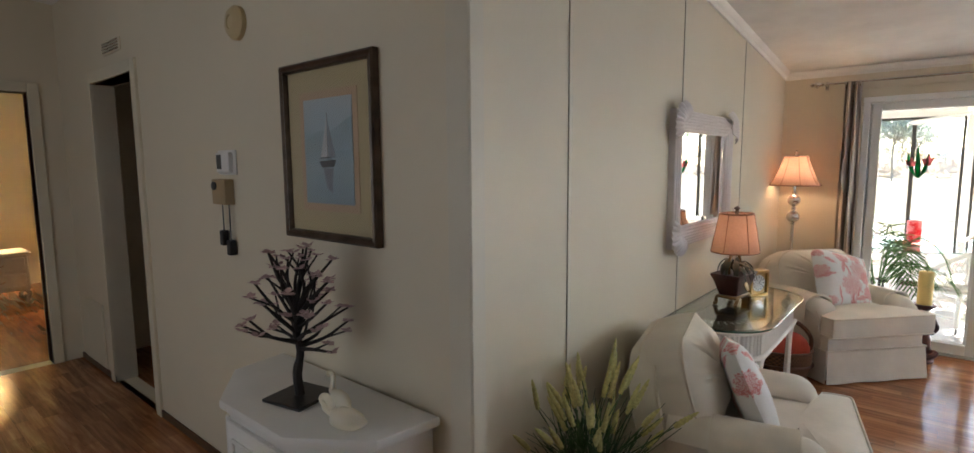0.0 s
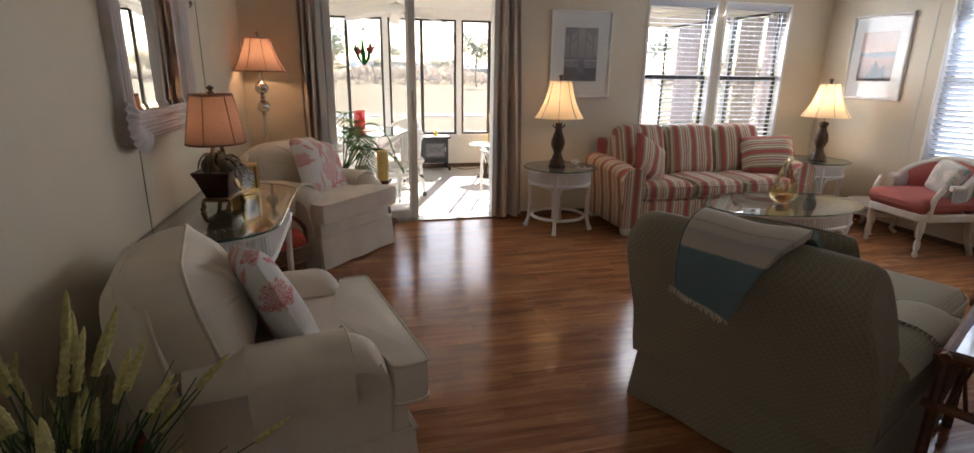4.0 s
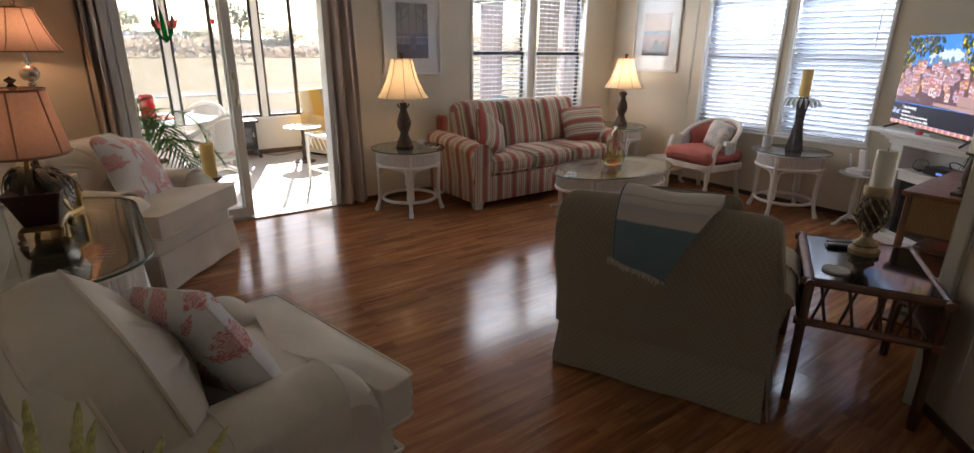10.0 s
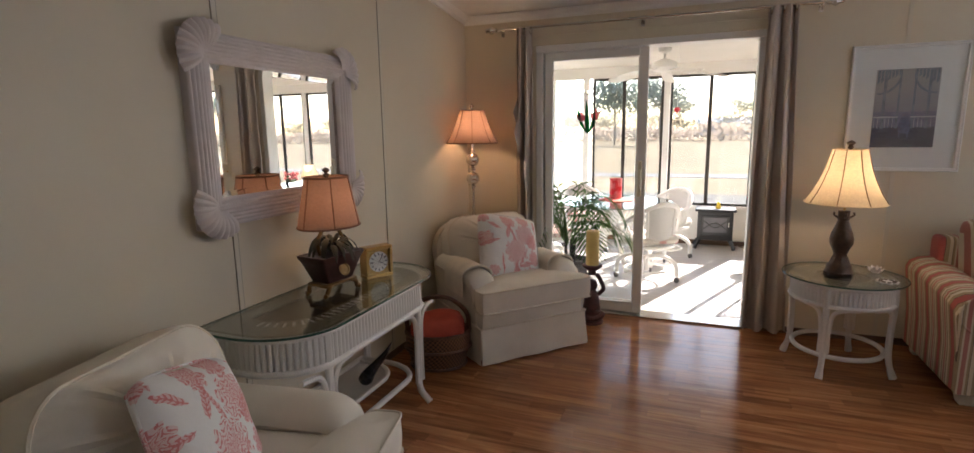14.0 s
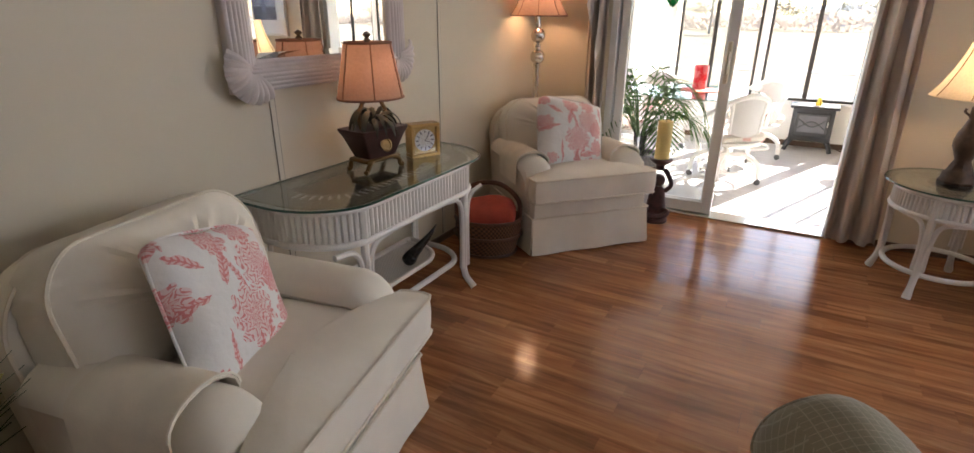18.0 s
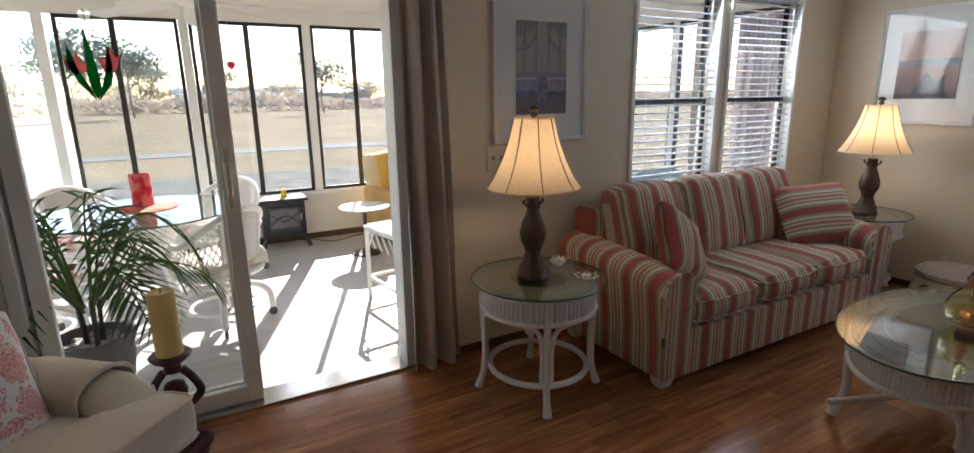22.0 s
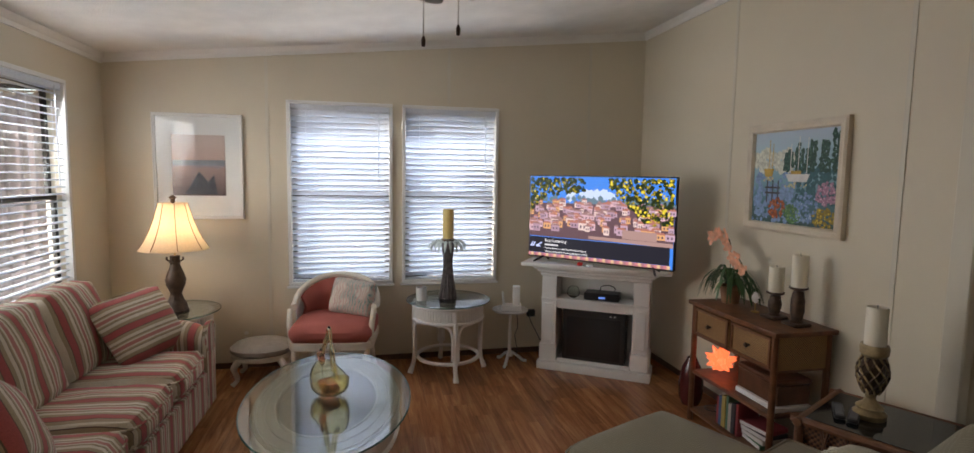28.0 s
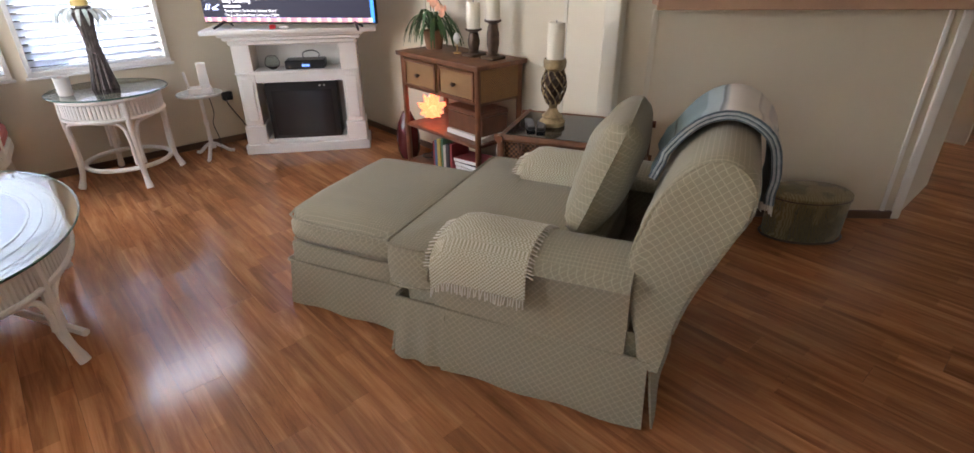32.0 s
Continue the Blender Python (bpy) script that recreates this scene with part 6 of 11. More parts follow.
for lp in loops:
    for dx in (0.0, 0.007, 0.014, 0.021):
        e = Vector(lp[m_ - 1]) + Vector((dx, -0.004, 0))
        fr.append(tube([e, e + Vector((random.uniform(-0.008, 0.008), 0.002, -random.uniform(0.012, 0.026)))], 0.0017, 4))
tagged(part("fringe", join(*fr), FRINGE, thr), kind="stuff")

# rose tub chair
pc = thing("tub_chair", "ivory painted tub chair with rose velvet seat and back", "chair", 4.36, 3.98, 0, -97)
part("seat", put(cushion(0.58, 0.54, 0.13, puff=0.25), 0, -0.02, 0.40), PINK, pc)
part("seat_rail", extrude(rrect(0.57, 0.53, 0.09), 0.28, 0.345, 0.01), IVORY_WOOD, pc)
for sx in (-1, 1):
    part("front_leg", put(lathe([(0.014, 0), (0.02, 0.02), (0.013, 0.05), (0.022, 0.07), (0.022, 0.12), (0.014, 0.14), (0.024, 0.2), (0.026, 0.29)], 12), sx * 0.24, -0.22, 0), IVORY_WOOD, pc)
    part("back_leg", tube(spline([(sx * 0.22, 0.2, 0.30), (sx * 0.225, 0.22, 0.15), (sx * 0.235, 0.27, 0.0)], 4), 0.021, 8), IVORY_WOOD, pc)
    part("arm_post", tube(spline([(sx * 0.265, -0.2, 0.32), (sx * 0.275, -0.2, 0.45), (sx * 0.285, -0.15, 0.55)], 4), 0.02, 8), IVORY_WOOD, pc)
arcp = []
for i in range(25):
    a = math.pi * (-0.10 + 1.20 * i / 24)
    arcp.append((0.29 * math.cos(a), 0.0 + 0.27 * math.sin(a), 0.55 + 0.17 * max(0, math.sin(a)) ** 0.8))
part("top_rail", tube(spline(arcp, 2), 0.023, 9), IVORY_WOOD, pc)
rows_o, rows_i = [], []
for i in range(21):
    a = math.pi * (0.08 + 0.84 * i / 20)
    cxx, cyy = math.cos(a), math.sin(a)
    zt = 0.55 + 0.17 * max(0, math.sin(a)) ** 0.8 - 0.02
    rows_i.append([((0.275 - 0.03 * math.sin(math.pi * k / 4)) * cxx, (0.255 - 0.03 * math.sin(math.pi * k / 4)) * cyy, 0.44 + (zt - 0.44) * k / 4) for k in range(5)])
    rows_o.append([(0.283 * cxx, 0.263 * cyy, 0.34 + (zt - 0.34) * k / 4) for k in range(5)])
part("back_pad", sheet(rows_i, 0.02), PINK, pc)
part("back_panel", sheet(rows_o, 0.012), IVORY_WOOD, pc)
for s in (-1, 1):
    rows = []
    for i in range(9):
        a = math.pi * (-0.06 + 0.28 * i / 8) if s > 0 else math.pi * (1.06 - 0.28 * i / 8)
        zt = 0.55 + 0.17 * max(0, math.sin(a)) ** 0.8 - 0.02
        rows.append([(0.278 * math.cos(a), 0.258 * math.sin(a), 0.40 + (zt - 0.40) * k / 3) for k in range(4)])
    part("side_panel", sheet(rows, 0.01), CANE_WHITE, pc)
pillow("throw_pillow", "paisley pillow in grey-green and rose on the tub chair", 0.36, 0.27, 0.10, PAISLEY, pose(4.36, 3.98, 0, 0, 0, -97) @ pose(0.11, 0.04, 0.59, 72, 4, -22), seed=3)

# little footstool
fs = thing("footstool", "small ivory footstool with padded grey seat beside the sofa", "footstool", 4.44, 4.50, 0, -90)
part("seat", put(lathe([(0.19, 0.0), (0.215, 0.02), (0.215, 0.045), (0.18, 0.075), (0.10, 0.09), (0, 0.094)], 28, 1, 0.86), 0, 0, 0.20), STOOL_CLOTH, fs)
part("rail", put(lathe([(0.19, 0), (0.21, 0.012), (0.21, 0.035), (0.19, 0.04)], 28, 1, 0.86), 0, 0, 0.165), IVORY_WOOD, fs)
for sx in (-1, 1):
    for sy in (-1, 1):
        part("leg", tube(spline([(sx * 0.13, sy * 0.11, 0.18), (sx * 0.165, sy * 0.135, 0.13), (sx * 0.145, sy * 0.12, 0.05), (sx * 0.175, sy * 0.145, 0.012)], 4), [0.024] * 5 + [0.017] * 4 + [0.015] * 3 + [0.018], 8), IVORY_WOOD, fs)

# ---- lamps ----
def shade(parent, profile, mat, ribs, band_mat, n=32, sx=1.0, sy=1.0, rib_mat=None, band=0.007):
    """An open lamp shade from (radius, height) pairs, with rib tapes and edge bands."""
    bm = bmesh.new()
    rings = [[bm.verts.new((r * sx * math.cos(2 * math.pi * i / n), r * sy * math.sin(2 * math.pi * i / n), z)) for i in range(n)] for r, z in profile]
    for a, b in zip(rings, rings[1:]):
        for i in range(n):
            j = (i + 1) % n
            bm.faces.new((a[i], a[j], b[j], b[i]))
    s = part("shade", bm, mat, parent)
    for r, z in (profile[0], profile[-1]):
        part("shade_band", tube([(r * sx * math.cos(2 * math.pi * i / n), r * sy * math.sin(2 * math.pi * i / n), z) for i in range(n)], band, 6, closed=True), band_mat, s)
    for k in range(ribs):
        a = 2 * math.pi * (k + 0.5) / ribs
        part("rib", tube([((r + 0.001) * sx * math.cos(a), (r + 0.001) * sy * math.sin(a), z) for r, z in profile], 0.0030, 5), rib_mat or band_mat, s)
    return s


def table_lamp(label, x, y, z):
    t = thing("table_lamp", label, "lamp", x, y, z, 0, "bronze table lamps")
    part("base", lathe([(0.075, 0.0), (0.078, 0.012), (0.07, 0.022), (0.066, 0.05), (0.055, 0.062), (0.046, 0.085), (0.040, 0.10)], 8), BRONZE, t)
    body = lathe([(0.040, 0.095), (0.034, 0.115), (0.040, 0.135), (0.056, 0.175), (0.060, 0.205), (0.052, 0.245), (0.036, 0.285), (0.028, 0.315), (0.034, 0.325), (0.030, 0.34), (0.030, 0.37)], 24)
    for v in body.verts:
        a = math.atan2(v.co.y, v.co.x)
        k = 1 + 0.05 * math.sin(8 * a + v.co.z * 55) * (1 if 0.12 < v.co.z < 0.3 else 0)
        v.co.x *= k
        v.co.y *= k
    part("body", body, BRONZE, t)
    for k in range(4):
        a = math.pi / 2 * k
        part("scroll", tube(spline([(0.03 * math.cos(a), 0.03 * math.sin(a), 0.33), (0.05 * math.cos(a), 0.05 * math.sin(a), 0.345), (0.047 * math.cos(a), 0.047 * math.sin(a), 0.36)], 3), 0.006, 6), BRONZE, t)
    part("stem", rod((0, 0, 0.36), (0, 0, 0.73), 0.006, 8), BRASS, t)
    part("harp", tube(spline([(0.0, 0.0, 0.43), (0.05, 0, 0.50), (0.05, 0, 0.62), (0, 0, 0.705)], 5), 0.002, 5), BRASS, t)
    shade(t, [(0.205, 0.415), (0.17, 0.47), (0.137, 0.54), (0.112, 0.61), (0.092, 0.69), (0.085, 0.715)], SHADE_CREAM, 8, SHADE_CREAM, rib_mat=SHADE_RIB, band=0.004)
    part("finial", lathe([(0.006, 0.715), (0.016, 0.725), (0.010, 0.74), (0.026, 0.752), (0.008, 0.765), (0.0, 0.768)], 10), BRONZE, t)
    part("bulb", put(lathe([(0.012, 0), (0.02, 0.03), (0.03, 0.06), (0.02, 0.085), (0, 0.092)], 12), 0, 0, 0.50), glow("lit_bulb", (1.0, 0.72, 0.42), 0.8), t).visible_shadow = False
    bulb("lamp_bulb_light", x, y, z + 0.555, 0.26, (1.0, 0.66, 0.36))
    return t


table_lamp("dark bronze table lamp with lit cream bell shade beside the sofa", 1.63, 5.085, TT)
table_lamp("dark bronze table lamp with lit cream bell shade in the corner", 4.28, 5.0, TT)

fl = thing("floor_lamp", "nickel floor lamp with stacked balls and lit rose shade", "lamp", -0.745, 5.25, 0, 0)
part("foot", lathe([(0.13, 0), (0.13, 0.015), (0.06, 0.03), (0.018, 0.05), (0.0, 0.05)], 24), CHROME, fl)
part("pole", rod((0, 0, 0.04), (0, 0, 1.36), 0.011, 10), CHROME, fl)
for z in (1.062, 1.20):
    part("ball", put(lathe([(0.001, -0.052)] + [(0.05 * math.cos(a), 0.05 * math.sin(a)) for a in [math.pi * (-0.45 + 0.9 * i / 12) for i in range(13)]] + [(0.001, 0.052)], 24), 0, 0, z), CHROME, fl)
    for dz in (-0.062, 0.062):
        part("collar", put(lathe([(0.012, -0.008), (0.02, -0.004), (0.02, 0.004), (0.012, 0.008)], 14), 0, 0, z + dz), CHROME, fl)
shade(fl, [(0.19, 1.325), (0.155, 1.38), (0.125, 1.45), (0.10, 1.52), (0.088, 1.56)], SHADE_ROSE, 8, SHADE_BAND, band=0.005)
part("finial", lathe([(0.004, 1.555), (0.016, 1.565), (0.007, 1.58), (0.017, 1.595), (0.0, 1.612)], 12), CHROME, fl)
bulb("floor_lamp_light", -0.745, 5.25, 1.43, 0.22, (1.0, 0.62, 0.34))

OLD_BRASS = material("dark_old_brass", (0.20, 0.125, 0.05), 0.4, metal=0.8, var=0.3, scale=20, bump=0.15)
cl = thing("table_lamp", "planter-shaped lamp with metal leaves and lit rose oval shade", "lamp", -0.71, 3.48, CZ, -8)
for sx in (-1, 1):
    for sy in (-1, 1):
        part("foot", tube(spline([(sx * 0.05, sy * 0.055, 0.05), (sx * 0.06, sy * 0.085, 0.038), (sx * 0.055, sy * 0.095, 0.012), (sx * 0.062, sy * 0.11, 0.010)], 4), 0.010, 7), OLD_BRASS, cl)
part("stand", box(-0.06, 0.06, -0.10, 0.10, 0.042, 0.06, 0.006), OLD_BRASS, cl)
part("planter", loft([[(px, py, z) for px, py in rrect(a * 2, b * 2, 0.01, 3)] for a, b, z in ((0.05, 0.075, 0.055), (0.058, 0.085, 0.08), (0.075, 0.115, 0.15), (0.085, 0.13, 0.175), (0.085, 0.13, 0.185), (0.07, 0.11, 0.183))]), PLANTER, cl)
part("medallion", put(lathe([(0.03, 0), (0.032, 0.004), (0.022, 0.007), (0.02, 0.004), (0, 0.005)], 18), 0.074, 0, 0.115, 0, 70, 0), OLD_BRASS, cl)
lv = []
for k in range(22):
    a = 2 * math.pi * k / 22 + random.uniform(-0.2, 0.2)
    r = random.uniform(0.06, 0.115)
    h = random.uniform(0.02, 0.07)
    wv = 0.014
    d_ = Vector((math.cos(a), math.sin(a) * 1.2, 0))
    s_ = Vector((-d_.y, d_.x, 0)).normalized()
    pts = spline([Vector((0, 0, 0.19)), d_ * r * 0.5 + Vector((0, 0, 0.20 + h)), d_ * r + Vector((0, 0, 0.19 + h * 0.6)), d_ * (r + 0.02) + Vector((0, 0, 0.15))], 4)
    rows = [[p - s_ * wv * math.sin(math.pi * min(0.97, (i + 1) / len(pts))), p + Vector((0, 0, 0.006)), p + s_ * wv * math.sin(math.pi * min(0.97, (i + 1) / len(pts)))] for i, p in enumerate(pts)]
    part("leaf", sheet(rows, 0.0015), LEAF_GREY, cl)
part("handle", tube(spline([(0, -0.06, 0.17), (0, -0.075, 0.24), (0, -0.04, 0.30), (0, 0, 0.325), (0, 0.04, 0.30), (0, 0.075, 0.24), (0, 0.06, 0.17)], 5), 0.009, 8), OLD_BRASS, cl, "twisted brass handle")
part("stem", rod((0, 0, 0.30), (0, 0, 0.54), 0.005, 8), BRASS, cl)
shade(cl, [(0.140, 0.310), (0.133, 0.35), (0.115, 0.44), (0.098, 0.53)], SHADE_ROSE, 6, SHADE_BAND, sx=0.90, sy=1.06, band=0.005)
part("finial", lathe([(0.004, 0.52), (0.016, 0.54), (0.007, 0.55), (0.019, 0.562), (0.0, 0.575)], 10), BRONZE, cl)
bulb("console_lamp_light", -0.71, 3.48, CZ + 0.42, 0.06, (1.0, 0.62, 0.34))

# ---- things on the walls ----
MIRROR = mirror_mat("silvered_mirror")
MIRROR_FRAME = material("painted_shell_frame", (0.66, 0.60, 0.58), 0.5, var=0.06, scale=12, bump=0.08)
mir = thing("wall_mirror", "rectangular mirror in a ribbed off-white frame with scallop-shell corners", "mirror", XW, 3.462, 1.425, 0)
mw, mh, fw = 1.00, 0.74, 0.115
for ang, L, Wd in ((0, mw, mh), (90, mh, mw), (180, mw, mh), (270, mh, mw)):
    prof = []
    for i in range(36):
        t = i / 35
        prof.append((fw * t, 0.018 + 0.026 * math.sin(math.pi * (0.15 + 0.8 * t)) + 0.0045 * abs(math.sin(math.pi * 7 * t))))
    loops = []
    for s in (-1, 1):
        lp = []
        for q, h in prof:
            hl = L / 2 - q
            lp.append((h, s * hl, -Wd / 2 + q))
        lp += [(0.0, s * (L / 2 - fw), -Wd / 2 + fw), (0.0, s * L / 2, -Wd / 2)]
        loops.append(lp)
    part("frame_side", loft(loops), MIRROR_FRAME, mir, m=pose(0, 0, 0, ang, 0, 0))
part("mirror_glass", box(0.008, 0.013, -mw / 2 + fw - 0.004, mw / 2 - fw + 0.004, -mh / 2 + fw - 0.004, mh / 2 - fw + 0.004), MIRROR, mir, "bevelled mirror glass", smooth=False)
bev = []
iw, ih, bw = mw / 2 - fw, mh / 2 - fw, 0.022
for ang, a, b in ((0, iw, ih), (90, ih, iw), (180, iw, ih), (270, ih, iw)):
    bev.append(put(loft([[(0.0128, s * (a - (bw if q else 0)), -b + (bw if q else 0)) if False else ((0.0135 if q else 0.0165), s * (a - (bw if q else 0.0)), -b + (bw if q else 0.0)) for q in (0, 1)] for s in (-1, 1)], cap=False, closed_ring=False), 0, 0, 0, ang, 0, 0))
part("mirror_bevel", join(*bev), MIRROR, mir, smooth=False)
for sy, sz, ang in ((-1, -1, 45), (1, -1, 135), (1, 1, 225), (-1, 1, 315)):
    bm = bmesh.new()
    nr, na = 8, 44
    grid = []
    for i in range(nr + 1):
        q = i / nr
        row = []
        for j in range(na + 1):
            u = j / na
            a = math.pi * (0.04 + 0.92 * u)
            rr = 0.02 + 0.105 * q * (1 + 0.035 * abs(math.sin(math.pi * 11 * u)))
            h = 0.052 + 0.022 * math.sin(math.pi * q * 0.8) + 0.010 * q * abs(math.sin(math.pi * 11 * u)) - 0.02 * q ** 3
            row.append((h, rr * math.cos(a), rr * math.sin(a) - 0.055))
        grid.append(row)
    bm = loft(grid, cap=False, closed_ring=False)
    bmesh.ops.solidify(bm, geom=bm.faces[:], thickness=0.006)
    part("shell", put(bm, 0, sy * (mw / 2 - 0.045), sz * (mh / 2 - 0.045), ang + 90, 0, 0), MIRROR_FRAME, mir, "scallop shell corner")


def framed(name, label, w, h, m, frame_mat, fwid, depth, mat_board, art, mat_w, extra=None, glazed=True, liner=None):
    """A framed picture; local x along the wall, z up, room towards -y; origin at its middle."""
    f = tagged(new(name), label, "picture")
    f.matrix_world = m
    for ang, L, Wd in ((0, w, h), (90, h, w), (180, w, h), (270, h, w)):
        prof = [(0, 0.0), (0, depth * 0.8), (fwid * 0.25, depth), (fwid * 0.6, depth * 0.75), (fwid * 0.85, depth * 0.85), (fwid, depth * 0.5), (fwid, 0)]
        loops = [[(s * (L / 2 - q), -dd - 0.002, -Wd / 2 + q) for q, dd in prof] for s in (-1, 1)]
        part("frame_side", loft(loops), frame_mat, f, m=pose(0, 0, 0, 0, ang, 0))
    part("mat_board", box(-w / 2 + fwid, w / 2 - fwid, -0.008, -0.004, -h / 2 + fwid, h / 2 - fwid), mat_board, f, smooth=False)
    aw, ah = w / 2 - fwid - mat_w[0], h / 2 - fwid - mat_w[1]
    cz = mat_w[2] if len(mat_w) > 2 else 0
    if liner:
        part("liner", box(-aw - 0.028, aw + 0.028, -0.010, -0.008, -ah - 0.028 + cz, ah + 0.028 + cz), liner, f, smooth=False)
    part("art", box(-aw, aw, -0.012, -0.0105, -ah + cz, ah + cz), art, f, smooth=False)
    if extra:
        extra(f, aw, ah, cz)
    if glazed:
        g = part("glazing", box(-w / 2 + fwid, w / 2 - fwid, -0.0165, -0.0145, -h / 2 + fwid, h / 2 - fwid), PANE, f, smooth=False)
        g.visible_shadow = False
    return f


MAT_WHITE = material("white_mat_board", (0.78, 0.77, 0.76), 0.8, var=0.02, scale=4, bump=0.03)
MAT_TAN = material("tan_mat_board", (0.52, 0.43, 0.26), 0.8, var=0.03, scale=4, bump=0.03)
MAT_PEACH = material("peach_liner", (0.55, 0.38, 0.26), 0.8, var=0.03, scale=4, bump=0.03)
SILVER_BROWN = material("silvered_brown_frame", (0.085, 0.060, 0.042), 0.35, metal=0.5, var=0.4, scale=20, bump=0.1)
CREAM_FRAME = material("cream_gilt_frame", (0.66, 0.58, 0.46), 0.45, var=0.1, scale=10, bump=0.08)
ART_SAIL = ramp_mat("misty_blue_print", 2, [(0.0, (0.26, 0.34, 0.42)), (0.38, (0.36, 0.44, 0.50)), (0.52, (0.30, 0.40, 0.48)), (0.7, (0.42, 0.50, 0.56)), (1, (0.48, 0.54, 0.60))], 0.10, 4, 0.7, span=(-0.2, 0.2))
ART_PORCH = ramp_mat("lilac_grey_print", 2, [(0.0, (0.13, 0.12, 0.16)), (0.35, (0.24, 0.22, 0.30)), (0.5, (0.36, 0.33, 0.36)), (0.9, (0.44, 0.40, 0.38))], 0.12, 16, 0.7, span=(-0.26, 0.26))
ART_BEACH = ramp_mat("rosy_beach_print", 2, [(0.0, (0.12, 0.08, 0.08)), (0.3, (0.28, 0.19, 0.18)), (0.45, (0.40, 0.26, 0.23)), (0.5, (0.30, 0.26, 0.30)), (0.55, (0.52, 0.35, 0.30)), (0.9, (0.58, 0.46, 0.42))], 0.05, 12, 0.7, span=(-0.22, 0.24))
ART_HARBOUR = ramp_mat("harbour_painting", 2, [(0.0, (0.05, 0.10, 0.09)), (0.25, (0.08, 0.20, 0.24)), (0.45, (0.20, 0.38, 0.46)), (0.6, (0.30, 0.50, 0.58)), (0.8, (0.42, 0.58, 0.66)), (1, (0.46, 0.55, 0.66))], 0.15, 9, 0.6, span=(-0.27, 0.27))
INK = material("dark_ink", (0.085, 0.085, 0.10), 0.7, var=0.2, scale=30)
INK_SOFT = material("soft_grey_ink", (0.25, 0.27, 0.31), 0.8, var=0.2, scale=30)
HILLS = material("misty_hills", (0.34, 0.42, 0.48), 0.8, var=0.1, scale=14)
INK_PALE = material("pale_ink", (0.55, 0.56, 0.58), 0.8, var=0.1, scale=20)


def flat_poly(pts, y):
    bm = bmesh.new()
    bm.faces.new([bm.verts.new((x, y, z)) for x, z in pts])
    bm.normal_update()
    bmesh.ops.solidify(bm, geom=bm.faces[:], thickness=0.0006)
    bmesh.ops.recalc_face_normals(bm, faces=bm.faces[:])
    for f in bm.faces:
        f.smooth = False
    return bm


def sail_art(f, aw, ah, cz):
    part("painted_hills", flat_poly([(-aw, 0.04), (-0.05, 0.075), (0.02, 0.07), (aw, 0.12), (aw, 0.0), (-aw, 0.0)], -0.0125), HILLS, f, smooth=False)
    part("painted_hull", flat_poly([(-0.055, -0.035), (0.05, -0.03), (0.035, -0.055), (-0.035, -0.058)], -0.0132), INK, f, smooth=False)
    part("painted_sail", flat_poly([(-0.045, -0.02), (0.005, -0.02), (0.0, 0.13)], -0.0132), INK_PALE, f, smooth=False)
    part("painted_sail", flat_poly([(0.008, -0.02), (0.045, -0.015), (0.006, 0.10)], -0.0132), INK_SOFT, f, smooth=False)
    part("painted_mast", join(flat_poly([(-0.001, -0.04), (0.002, -0.04), (0.003, 0.135), (0.001, 0.135)], -0.0138), flat_poly([(-0.05, -0.022), (0.046, -0.018), (0.046, -0.021), (-0.05, -0.025)], -0.0138)), INK, f, smooth=False)
    part("painted_reflection", flat_poly([(-0.03, -0.06), (0.03, -0.06), (0.02, -0.15), (-0.012, -0.13)], -0.0128), INK_SOFT, f, smooth=False)


